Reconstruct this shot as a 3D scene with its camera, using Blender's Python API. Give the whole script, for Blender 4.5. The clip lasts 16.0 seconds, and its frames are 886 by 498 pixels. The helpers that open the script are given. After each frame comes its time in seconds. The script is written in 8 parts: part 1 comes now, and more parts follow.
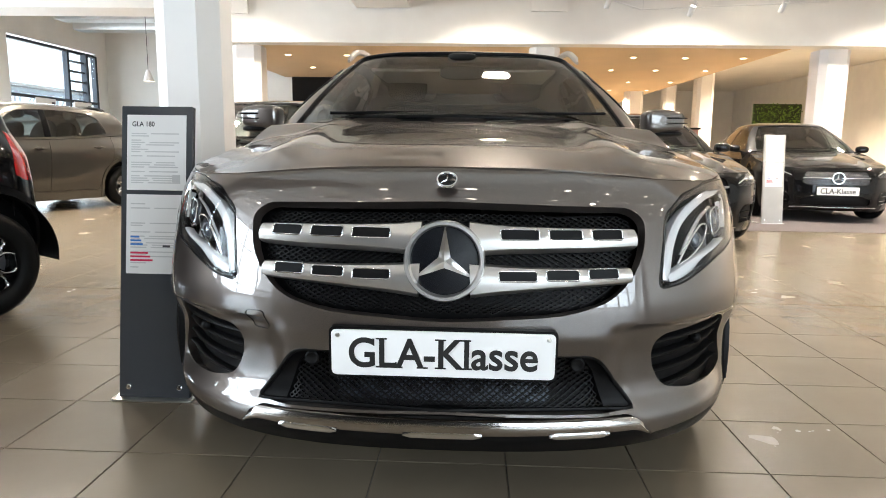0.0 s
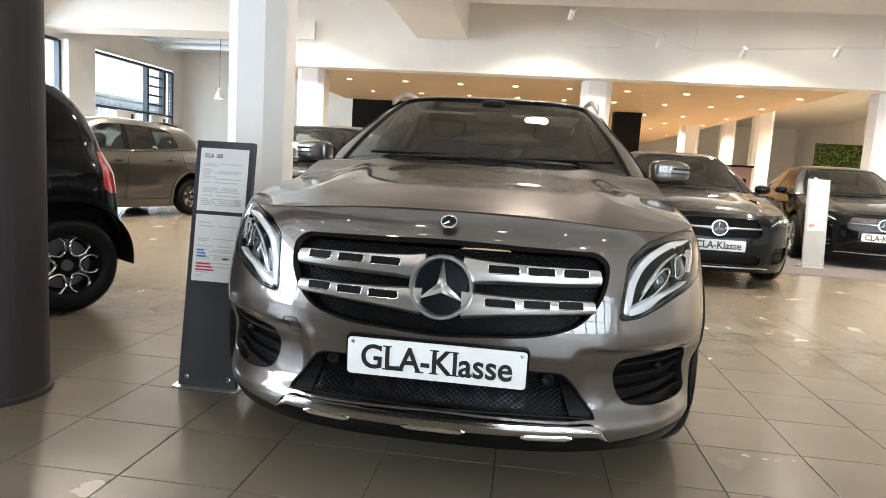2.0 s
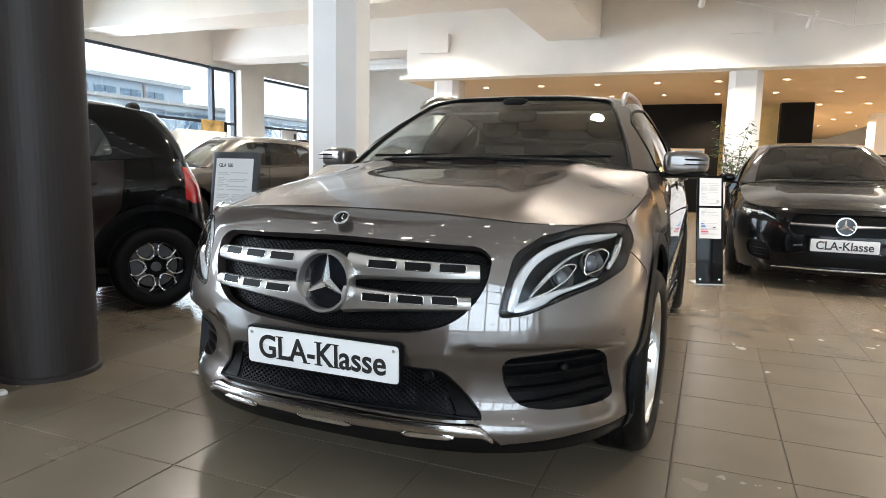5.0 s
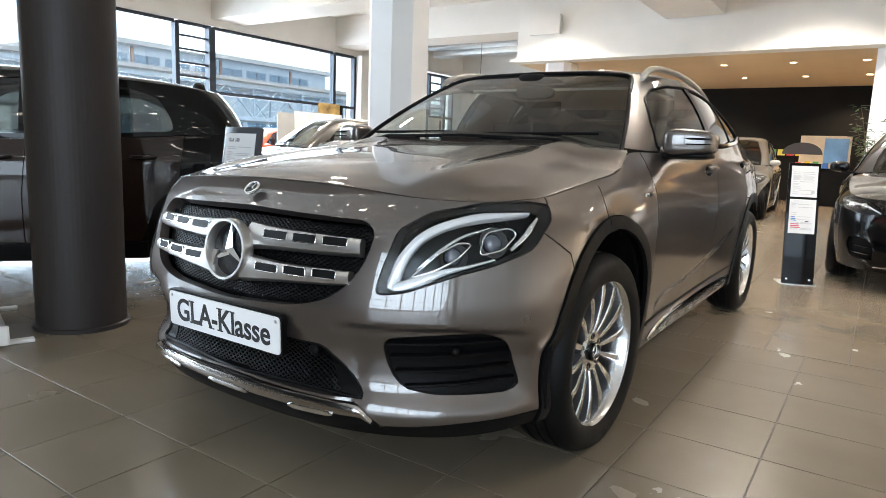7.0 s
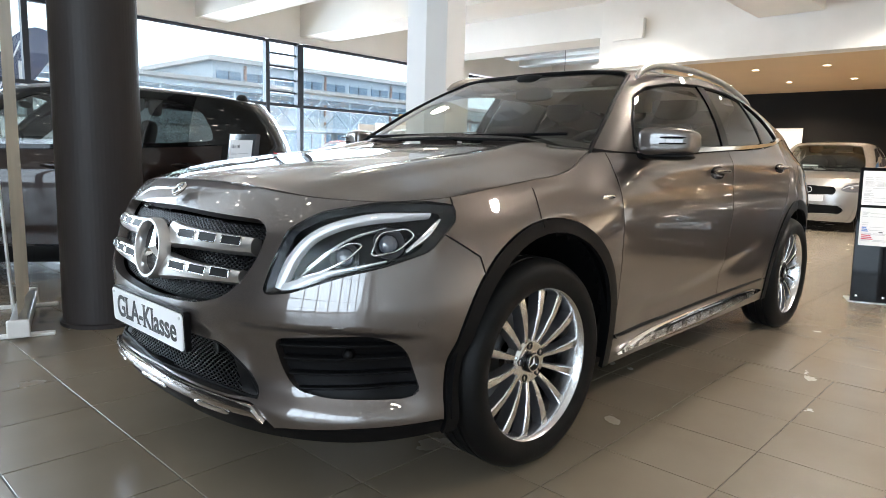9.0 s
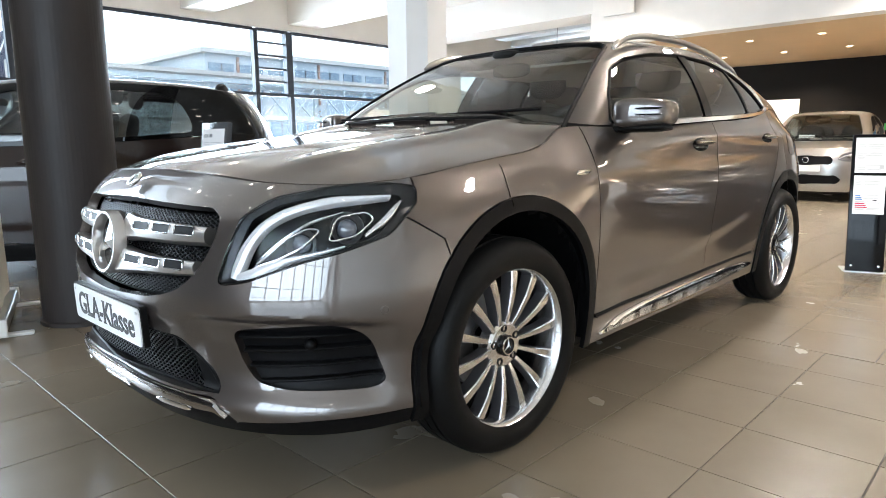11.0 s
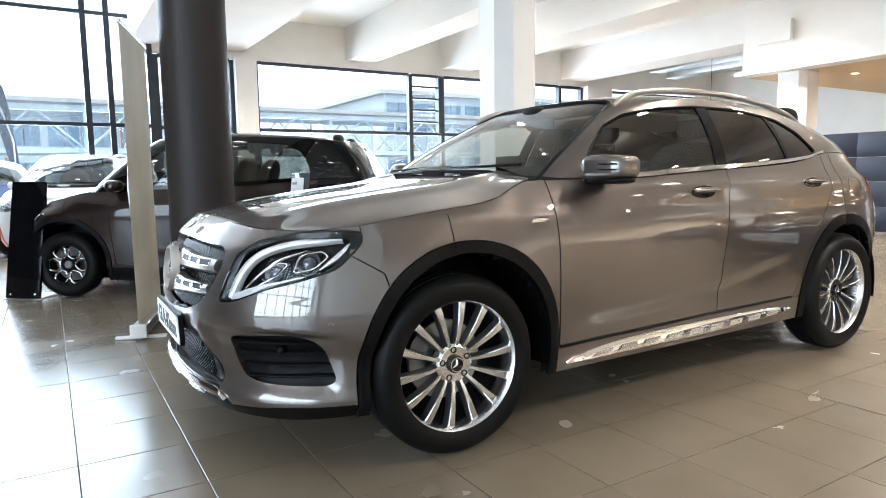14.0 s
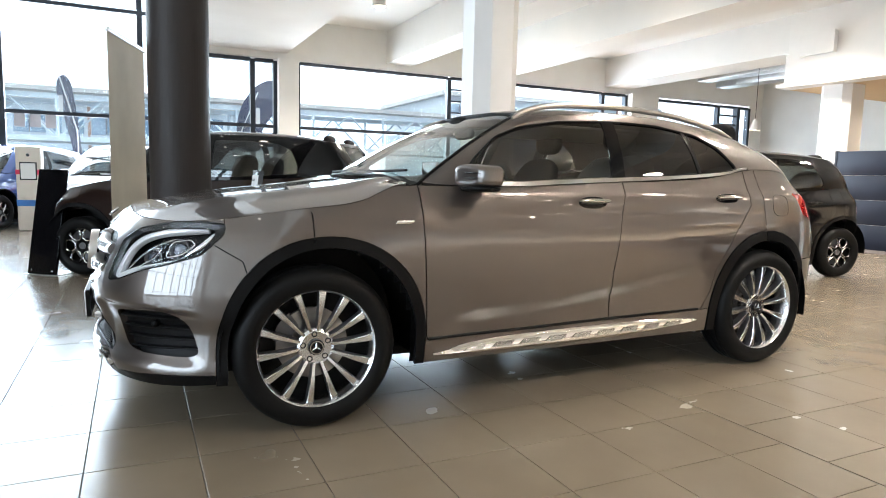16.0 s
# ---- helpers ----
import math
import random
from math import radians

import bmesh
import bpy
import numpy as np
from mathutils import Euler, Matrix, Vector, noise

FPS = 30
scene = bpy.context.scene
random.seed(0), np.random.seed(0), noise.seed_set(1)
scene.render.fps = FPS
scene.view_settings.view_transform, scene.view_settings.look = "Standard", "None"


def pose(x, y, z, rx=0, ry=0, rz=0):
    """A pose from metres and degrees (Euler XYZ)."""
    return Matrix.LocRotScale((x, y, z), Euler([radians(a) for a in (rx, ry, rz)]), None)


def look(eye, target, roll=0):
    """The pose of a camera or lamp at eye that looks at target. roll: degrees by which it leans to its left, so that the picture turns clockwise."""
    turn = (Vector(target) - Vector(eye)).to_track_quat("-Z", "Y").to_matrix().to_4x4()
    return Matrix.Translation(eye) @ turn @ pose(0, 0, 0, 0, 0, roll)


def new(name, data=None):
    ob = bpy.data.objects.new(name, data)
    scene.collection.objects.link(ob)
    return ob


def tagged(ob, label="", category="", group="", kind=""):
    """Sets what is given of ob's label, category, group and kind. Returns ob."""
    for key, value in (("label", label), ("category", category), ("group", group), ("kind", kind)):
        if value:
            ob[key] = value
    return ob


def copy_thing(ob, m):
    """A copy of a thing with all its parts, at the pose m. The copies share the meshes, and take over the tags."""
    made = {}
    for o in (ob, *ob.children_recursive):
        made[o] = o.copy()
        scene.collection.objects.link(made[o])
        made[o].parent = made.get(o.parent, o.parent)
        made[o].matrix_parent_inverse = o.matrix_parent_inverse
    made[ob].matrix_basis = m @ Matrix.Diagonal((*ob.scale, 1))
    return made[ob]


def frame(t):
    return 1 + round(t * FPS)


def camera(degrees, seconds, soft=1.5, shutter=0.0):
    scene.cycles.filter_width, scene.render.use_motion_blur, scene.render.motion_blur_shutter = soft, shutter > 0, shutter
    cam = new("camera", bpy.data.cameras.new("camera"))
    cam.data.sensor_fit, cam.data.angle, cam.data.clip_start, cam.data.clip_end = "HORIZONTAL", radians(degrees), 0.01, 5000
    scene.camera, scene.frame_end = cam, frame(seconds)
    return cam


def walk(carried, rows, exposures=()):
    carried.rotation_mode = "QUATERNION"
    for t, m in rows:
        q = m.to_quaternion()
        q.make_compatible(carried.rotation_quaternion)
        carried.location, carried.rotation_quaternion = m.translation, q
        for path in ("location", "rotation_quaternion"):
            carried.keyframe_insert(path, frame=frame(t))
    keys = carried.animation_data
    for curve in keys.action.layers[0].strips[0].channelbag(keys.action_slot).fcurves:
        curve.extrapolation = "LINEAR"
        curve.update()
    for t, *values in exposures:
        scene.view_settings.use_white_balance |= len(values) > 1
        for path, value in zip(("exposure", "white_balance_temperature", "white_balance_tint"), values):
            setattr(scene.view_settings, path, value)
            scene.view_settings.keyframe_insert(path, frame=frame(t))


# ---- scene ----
cam = camera(69.1, 16.0, 0.9)
PATH = [
    (0, (0.058, -2.31, 0.953), (-0.025, -0.336, 0.641), 0.8),
    (0.5, (0.124, -2.387, 1.002), (0.013, -0.41, 0.717), 1.4),
    (1, (0.201, -2.489, 1.019), (0.029, -0.512, 0.769), 1.6),
    (1.5, (0.214, -2.574, 1.032), (-0.031, -0.605, 0.784), 2.6),
    (2, (0.221, -2.655, 1.036), (-0.022, -0.686, 0.784), 3.5),
    (2.5, (0.284, -2.699, 1.042), (0.002, -0.737, 0.777), 3.5),
    (3, (0.432, -2.722, 1.037), (0.078, -0.77, 0.785), 2.5),
    (3.5, (0.627, -2.72, 1.035), (0.104, -0.803, 0.81), 1.9),
    (4, (0.78, -2.622, 1.03), (0.134, -0.743, 0.802), 1.8),
    (4.2, (0.808, -2.574, 1.05), (0.162, -0.697, 0.803), 1.6),
    (6.3, (1.506, -2.235, 1.0), (0.467, -0.545, 0.75), 1.9),
    (6.5, (1.546, -2.174, 1.013), (0.483, -0.501, 0.744), 2.1),
    (7, (1.607, -2.067, 1.013), (0.499, -0.43, 0.709), 2.2),
    (7.5, (1.708, -1.972, 1.008), (0.498, -0.409, 0.703), 1.4),
    (8, (1.898, -1.907, 1.019), (0.612, -0.403, 0.729), 1.2),
    (8.5, (1.997, -1.821, 1.003), (0.658, -0.362, 0.724), 1.9),
    (9, (2.015, -1.67, 0.996), (0.66, -0.227, 0.716), 1.7),
    (9.5, (2.026, -1.574, 0.978), (0.667, -0.138, 0.678), 1.0),
    (9.7, (2.029, -1.545, 0.966), (0.674, -0.108, 0.651), 0.9),
    (11.8, (2.093, -1.56, 0.988), (0.739, -0.122, 0.67), -1.1),
    (12, (2.143, -1.582, 0.99), (0.788, -0.14, 0.698), -0.9),
    (12.5, (2.332, -1.668, 1.009), (0.926, -0.271, 0.745), -0.4),
    (13, (2.508, -1.581, 1.032), (1.039, -0.245, 0.791), -1.0),
    (13.5, (2.668, -1.417, 1.06), (1.056, -0.257, 0.822), 1.0),
    (14, (2.856, -1.264, 1.056), (1.16, -0.229, 0.831), -0.8),
    (14.5, (3.085, -1.13, 1.068), (1.318, -0.215, 0.869), 0.2),
    (15, (3.208, -0.955, 1.065), (1.446, -0.025, 0.879), 1.3),
    (15.5, (3.32, -0.808, 1.073), (1.541, 0.077, 0.855), 1.5),
    (16, (3.474, -0.667, 1.073), (1.683, 0.195, 0.852), 1.4),
]
EXPOSURES = [(0, 0.68, 6650, 10), (4, 0.54, 6500, 10), (6.5, 0.44, 6350, 10), (9.5, 0.60, 6250, 10), (12.5, 0.83, 6200, 10), (14, 0.80, 6150, 10), (16, 0.68, 6350, 10)]
walk(cam, [(t, look(eye, target, roll)) for t, eye, target, roll in PATH], EXPOSURES)

# ---- world and large lights ----
world = bpy.data.worlds.new("overcast")
scene.world = world
world.use_nodes = True
wn = world.node_tree.nodes
sky = wn.new("ShaderNodeTexSky")
sky.sky_type = "NISHITA"
sky.sun_disc = False
sky.sun_elevation, sky.sun_rotation = radians(35), radians(200)
sky.dust_density, sky.air_density = 4.0, 1.0
soft = wn.new("ShaderNodeMixRGB")
soft.inputs[0].default_value = 0.75
soft.inputs[2].default_value = (19.0, 21.0, 23.0, 1)
world.node_tree.links.new(sky.outputs[0], soft.inputs[1])
world.node_tree.links.new(soft.outputs[0], wn["Background"].inputs[0])
wn["Background"].inputs[1].default_value = 0.095


def lamp(name, kind, m, energy, colour=(1, 1, 1), **size):
    data = bpy.data.lights.new(name, kind)
    data.energy, data.color = energy, colour
    for key, value in size.items():
        if key == "angle":
            data.angle = value
        elif key == "size":
            data.shape, data.size = "RECTANGLE", value
        elif key == "size_y":
            data.size_y = value
        elif key == "spot":
            data.spot_size = value
            data.spot_blend = 0.6
        elif key == "radius":
            data.shadow_soft_size = value
    ob = new(name, data)
    ob.matrix_world = m
    return ob


lamp("overcast_sun", "SUN", look((-30, -20, 40), (0, 0, 0)), 0.6, (1.0, 0.97, 0.93), angle=radians(20))
# daylight through the long facade and the tall glazing
lamp("window_light", "AREA", pose(-12.7, 7.3, 2.2, 0, -65, 0), 900, (0.80, 0.90, 1.0), size=3.2, size_y=9.4)
lamp("window_light", "AREA", pose(-12.7, 15.5, 2.2, 0, -65, 0), 170, (0.80, 0.90, 1.0), size=3.2, size_y=4.2)
lamp("window_light", "AREA", pose(-13.3, -4.6, 3.4, 0, -65, 0), 1600, (0.80, 0.90, 1.0), size=6.0, size_y=10.0)
lamp("window_light", "AREA", pose(8.3, -12.6, 3.4, 68, 0, 0), 1050, (0.80, 0.90, 1.0), size=13.4, size_y=6.2)

WARM, NEUTRAL = (1.0, 0.80, 0.58), (1.0, 0.90, 0.78)
CEILING_LAMPS = [(x, y, 4.5) for y in (3.7, 6.5, 9.9) for x in (-8.7, -4.6, 0.4, 4.2, 8.4, 12.4)] + [(x, y, 7.2) for y in (-7.2, -2.8) for x in (-7.5, -2.0, 3.5, 9.0)]
for x, y, z in CEILING_LAMPS:
    lamp("ceiling_lamp_light", "SPOT", pose(x, y, z - 0.23), 15 if z > 5 else (560 if x > 4 or x < -4 else 240) if y < 5 else 660 if x > 4 or x < -3 else 460, NEUTRAL, spot=radians(130), radius=0.16)
for x, y in ((-4.3, 13.2), (-1.0, 14.4), (2.4, 13.2), (5.0, 15.6), (-3.0, 16.6), (1.0, 16.9)):
    lamp("downlight_light", "SPOT", pose(x, y, 3.0), 260, WARM, spot=radians(140), radius=0.06)
for x, y in ((9.5, 15), (11.5, 20), (5, 22), (1.5, 24), (9.5, 27), (4, 31)):
    lamp("rear_hall_light", "SPOT", pose(x, y, 4.2 if x > 6.6 else 3.0), 2600 if x > 6.6 else 1300, WARM, spot=radians(150), radius=0.1)

# ---- materials ----


def nodes_of(name):
    m = bpy.data.materials.new(name)
    m.use_nodes = True
    t = m.node_tree
    return m, t.nodes, t.links, t.nodes["Principled BSDF"]


def mat(name, colour, rough=0.5, metal=0.0, var=0.08, scale=6.0, bump=0.0, bump_scale=60.0, coat=0.0, coat_rough=0.03, emit=None, strength=0.0, spec=0.5, rand=0.0, rough_var=0.08, trans=0.0):
    m, n, l, b = nodes_of(name)
    tc = n.new("ShaderNodeTexCoord")
    no = n.new("ShaderNodeTexNoise")
    no.inputs["Scale"].default_value, no.inputs["Detail"].default_value = scale, 6
    l.new(tc.outputs["Object"], no.inputs["Vector"])
    ramp = n.new("ShaderNodeMapRange")
    ramp.inputs[1].default_value, ramp.inputs[2].default_value = 0.3, 0.7
    ramp.inputs[3].default_value, ramp.inputs[4].default_value = 1 - var, 1 + var
    l.new(no.outputs[0], ramp.inputs[0])
    out = ramp.outputs[0]
    if rand:
        oi = n.new("ShaderNodeObjectInfo")
        r2 = n.new("ShaderNodeMapRange")
        r2.inputs[3].default_value, r2.inputs[4].default_value = 1 - rand, 1 + rand
        l.new(oi.outputs["Random"], r2.inputs[0])
        mu = n.new("ShaderNodeMath")
        mu.operation = "MULTIPLY"
        l.new(out, mu.inputs[0])
        l.new(r2.outputs[0], mu.inputs[1])
        out = mu.outputs[0]
    mix = n.new("ShaderNodeVectorMath")
    mix.operation = "SCALE"
    mix.inputs[0].default_value = colour[:3]
    l.new(out, mix.inputs["Scale"])
    l.new(mix.outputs[0], b.inputs["Base Color"])
    rr = n.new("ShaderNodeMapRange")
    rr.inputs[1].default_value, rr.inputs[2].default_value = 0.3, 0.7
    rr.inputs[3].default_value, rr.inputs[4].default_value = rough * (1 - rough_var), rough * (1 + rough_var)
    l.new(no.outputs[0], rr.inputs[0])
    l.new(rr.outputs[0], b.inputs["Roughness"])
    b.inputs["Metallic"].default_value = metal
    b.inputs["Specular IOR Level"].default_value = spec
    b.inputs["Coat Weight"].default_value = coat
    b.inputs["Coat Roughness"].default_value = coat_rough
    b.inputs["Transmission Weight"].default_value = trans
    if bump:
        nb = n.new("ShaderNodeTexNoise")
        nb.inputs["Scale"].default_value, nb.inputs["Detail"].default_value = bump_scale, 8
        l.new(tc.outputs["Object"], nb.inputs["Vector"])
        bp = n.new("ShaderNodeBump")
        bp.inputs["Strength"].default_value, bp.inputs["Distance"].default_value = bump, 0.01
        l.new(nb.outputs[0], bp.inputs["Height"])
        l.new(bp.outputs[0], b.inputs["Normal"])
    if emit:
        b.inputs["Emission Color"].default_value = (*emit, 1)
        b.inputs["Emission Strength"].default_value = strength
    return m


def car_paint(name, colour, metal=0.85, rough=0.32, flake=0.25, spec=0.5, ior=1.7):
    """Metallic lacquer: flaky base under a clear coat."""
    m, n, l, b = nodes_of(name)
    tc = n.new("ShaderNodeTexCoord")
    vo = n.new("ShaderNodeTexVoronoi")
    vo.inputs["Scale"].default_value = 1600
    l.new(tc.outputs["Object"], vo.inputs["Vector"])
    hv = n.new("ShaderNodeMapRange")
    hv.inputs[3].default_value, hv.inputs[4].default_value = 1 - flake, 1 + flake
    sep = n.new("ShaderNodeSeparateColor")
    l.new(vo.outputs["Color"], sep.inputs[0])
    l.new(sep.outputs[0], hv.inputs[0])
    no = n.new("ShaderNodeTexNoise")
    no.inputs["Scale"].default_value = 2.0
    l.new(tc.outputs["Object"], no.inputs["Vector"])
    sc = n.new("ShaderNodeVectorMath")
    sc.operation = "SCALE"
    sc.inputs[0].default_value = colour
    l.new(hv.outputs[0], sc.inputs["Scale"])
    l.new(sc.outputs[0], b.inputs["Base Color"])
    rr = n.new("ShaderNodeMapRange")
    rr.inputs[3].default_value, rr.inputs[4].default_value = rough * 0.92, rough * 1.08
    l.new(no.outputs[0], rr.inputs[0])
    l.new(rr.outputs[0], b.inputs["Roughness"])
    b.inputs["Metallic"].default_value = metal
    b.inputs["Coat Weight"].default_value = 1.0
    b.inputs["Specular IOR Level"].default_value = spec
    b.inputs["Coat Roughness"].default_value = 0.02
    b.inputs["Coat IOR"].default_value = ior
    return m


def glass(name, tint=(0.9, 0.95, 0.95), rough=0.0, face=0.08):
    """Thin pane: tinted see-through sheet with a glossy face."""
    m, n, l, b = nodes_of(name)
    n.remove(b)
    tr = n.new("ShaderNodeBsdfTransparent")
    tr.inputs[0].default_value = (*tint, 1)
    gl = n.new("ShaderNodeBsdfGlossy")
    gl.inputs[0].default_value = (1, 1, 1, 1)
    gl.inputs[1].default_value = rough + 0.01
    lw = n.new("ShaderNodeLayerWeight")
    pw = n.new("ShaderNodeMath")
    pw.operation = "POWER"
    pw.inputs[1].default_value = 4.0
    l.new(lw.outputs["Facing"], pw.inputs[0])
    fr = n.new("ShaderNodeMapRange")
    fr.inputs[3].default_value, fr.inputs[4].default_value = face, 0.9
    l.new(pw.outputs[0], fr.inputs[0])
    mx = n.new("ShaderNodeMixShader")
    l.new(fr.outputs[0], mx.inputs[0])
    l.new(tr.outputs[0], mx.inputs[1])
    l.new(gl.outputs[0], mx.inputs[2])
    l.new(mx.outputs[0], n["Material Output"].inputs[0])
    return m


PLASTER = mat("white_plaster", (0.78, 0.77, 0.74), 0.75, var=0.04, scale=1.5, bump=0.04, bump_scale=40)
CEILING = mat("ceiling_paint", (0.76, 0.75, 0.72), 0.8, var=0.04, scale=0.8, bump=0.05, bump_scale=30)
COLUMN_WHITE = mat("column_paint", (0.80, 0.79, 0.77), 0.6, var=0.03, scale=2.0, bump=0.03)
COLUMN_GREY = mat("grey_column_paint", (0.030, 0.025, 0.024), 0.5, spec=0.3, var=0.06, scale=3.0, bump=0.04, bump_scale=90)
SOFFIT = mat("beige_soffit", (0.66, 0.50, 0.31), 0.7, var=0.04, scale=1.0, bump=0.02)
DARK_WALL = mat("black_brown_wall", (0.006, 0.005, 0.004), 0.7, spec=0.15, var=0.2, scale=2.0, bump=0.05)
FRAME = mat("dark_window_frame", (0.028, 0.036, 0.048), 0.4, metal=0.3, var=0.1)


def tile_material():
    """Matt-polished stoneware, each tile a shade of its own."""
    m, n, l, b = nodes_of("stoneware_tile")
    geo = n.new("ShaderNodeNewGeometry")
    oi = n.new("ShaderNodeObjectInfo")
    add = n.new("ShaderNodeMath")
    add.operation = "ADD"
    l.new(geo.outputs["Random Per Island"], add.inputs[0])
    l.new(oi.outputs["Random"], add.inputs[1])
    fine, cloud = n.new("ShaderNodeTexNoise"), n.new("ShaderNodeTexNoise")
    fine.inputs["Scale"].default_value, fine.inputs["Detail"].default_value = 260.0, 4
    cloud.inputs["Scale"].default_value, cloud.inputs["Detail"].default_value = 2.6, 6
    l.new(geo.outputs["Position"], fine.inputs["Vector"])
    l.new(geo.outputs["Position"], cloud.inputs["Vector"])
    tot = n.new("ShaderNodeMath")
    tot.operation = "MULTIPLY_ADD"
    tot.inputs[1].default_value = 0.06
    l.new(add.outputs[0], tot.inputs[0])
    mr = n.new("ShaderNodeMapRange")
    mr.inputs[1].default_value, mr.inputs[2].default_value, mr.inputs[3].default_value, mr.inputs[4].default_value = 0.3, 0.7, 0.88, 1.0
    l.new(cloud.outputs[0], mr.inputs[0])
    l.new(mr.outputs[0], tot.inputs[2])
    sc = n.new("ShaderNodeVectorMath")
    sc.operation = "SCALE"
    sc.inputs[0].default_value = (0.180, 0.148, 0.108)
    l.new(tot.outputs[0], sc.inputs["Scale"])
    l.new(sc.outputs[0], b.inputs["Base Color"])
    rr = n.new("ShaderNodeMapRange")
    rr.inputs[1].default_value, rr.inputs[2].default_value, rr.inputs[3].default_value, rr.inputs[4].default_value = 0.3, 0.7, 0.20, 0.28
    l.new(cloud.outputs[0], rr.inputs[0])
    l.new(rr.outputs[0], b.inputs["Roughness"])
    b.inputs["Specular IOR Level"].default_value = 0.85
    bp = n.new("ShaderNodeBump")
    bp.inputs["Strength"].default_value, bp.inputs["Distance"].default_value = 0.03, 0.004
    l.new(fine.outputs[0], bp.inputs["Height"])
    l.new(bp.outputs[0], b.inputs["Normal"])
    return m


TILE = tile_material()
GROUT = mat("floor_grout", (0.10, 0.085, 0.07), 0.85, var=0.15, scale=20)
GLASS_CLEAR = glass("facade_glass", (0.95, 0.985, 1.0))
CARPET = mat("grey_carpet", (0.10, 0.085, 0.085), 0.95, var=0.1, scale=40, bump=0.3, bump_scale=400)
BLACK_PLASTIC = mat("black_plastic", (0.0032, 0.0032, 0.0035), 0.45, spec=0.14, var=0.1, scale=30, bump=0.05, bump_scale=500)
BLACK_GLOSS = mat("gloss_black", (0.003, 0.003, 0.0035), 0.08, spec=0.35, var=0.05)
CHROME = mat("chrome", (0.86, 0.86, 0.87), 0.06, metal=1.0, var=0.02)
PAPER = mat("white_paper", (0.82, 0.82, 0.82), 0.6, var=0.02)
WHITE_PLASTIC = mat("white_plastic", (0.75, 0.74, 0.72), 0.4, var=0.03)
STEEL = mat("brushed_steel", (0.62, 0.62, 0.61), 0.32, metal=1.0, var=0.05)

# ---- mesh helpers ----


def link(name, me, material=None, parent=None, label="", smooth=None):
    ob = new(name, me)
    if material is not None and not me.materials:
        me.materials.append(material)
    if parent is not None:
        ob.parent = parent
    if label:
        ob["label"] = label
    if smooth is not None:
        me.polygons.foreach_set("use_smooth", [True] * len(me.polygons))
        me.set_sharp_from_angle(angle=radians(smooth))
    return ob


def part(name, bm, material, parent=None, label="", smooth=None):
    """One mesh object from a bmesh, under a thing or a part."""
    me = bpy.data.meshes.new(name)
    bm.to_mesh(me)
    bm.free()
    return link(name, me, material, parent, label, smooth)


def empty(name, m, label, category, group="", kind=""):
    ob = new(name)
    ob.empty_display_size = 0.1
    ob.matrix_world = m
    return tagged(ob, label, category, group, kind)


def box_bm(x0, x1, y0, y1, z0, z1, bevel=0.0, bm=None):
    bm = bm or bmesh.new()
    g = bmesh.ops.create_cube(bm, size=1.0)
    vs = g["verts"]
    bmesh.ops.scale(bm, vec=(x1 - x0, y1 - y0, z1 - z0), verts=vs)
    bmesh.ops.translate(bm, vec=((x0 + x1) / 2, (y0 + y1) / 2, (z0 + z1) / 2), verts=vs)
    if bevel:
        es = list({e for v in vs for e in v.link_edges})
        bmesh.ops.bevel(bm, geom=es, offset=bevel, segments=2, affect="EDGES", profile=0.5)
    return bm


def box(name, x0, x1, y0, y1, z0, z1, material, parent=None, bevel=0.0, label=""):
    return part(name, box_bm(x0, x1, y0, y1, z0, z1, bevel), material, parent, label, 40 if bevel else None)


def prism_bm(outline, h0, h1, axis="z", bm=None, bevel=0.0):
    """A straight prism over a closed outline of 2D points."""
    bm = bm or bmesh.new()

    def put(a, b, h):
        return (a, b, h) if axis == "z" else ((h, a, b) if axis == "x" else (a, h, b))
    lo = [bm.verts.new(put(a, b, h0)) for a, b in outline]
    hi = [bm.verts.new(put(a, b, h1)) for a, b in outline]
    n = len(lo)
    fs = [bm.faces.new(lo[::-1]), bm.faces.new(hi)]
    for i in range(n):
        fs.append(bm.faces.new((lo[i], lo[(i + 1) % n], hi[(i + 1) % n], hi[i])))
    if bevel:
        es = [e for f in fs[:2] for e in f.edges]
        bmesh.ops.bevel(bm, geom=es, offset=bevel, segments=2, affect="EDGES", profile=0.5)
    bmesh.ops.recalc_face_normals(bm, faces=bm.faces)
    return bm


def tube_bm(points, r, sides=8, bm=None, closed=False):
    """A round bar along a chain of points."""
    bm = bm or bmesh.new()
    P = [Vector(p) for p in points]
    rings, n = [], len(P)
    up = Vector((0, 0, 1))
    for i, p in enumerate(P):
        a, b = (P[(i - 1) % n], P[(i + 1) % n]) if closed else (P[max(i - 1, 0)], P[min(i + 1, n - 1)])
        d = (b - a).normalized()
        ref = up if abs(d.z) < 0.9 else Vector((1, 0, 0))
        u = d.cross(ref).normalized()
        v = d.cross(u).normalized()
        ri = float(r[i] if isinstance(r, (list, tuple)) else r)
        rings.append([bm.verts.new(p + ri * (math.cos(q) * u + math.sin(q) * v)) for q in [2 * math.pi * k / sides for k in range(sides)]])
    for i in range(n if closed else n - 1):
        A, B = rings[i], rings[(i + 1) % n]
        for k in range(sides):
            bm.faces.new((A[k], A[(k + 1) % sides], B[(k + 1) % sides], B[k]))
    if not closed:
        bm.faces.new(rings[0][::-1])
        bm.faces.new(rings[-1])
    bmesh.ops.recalc_face_normals(bm, faces=bm.faces)
    return bm


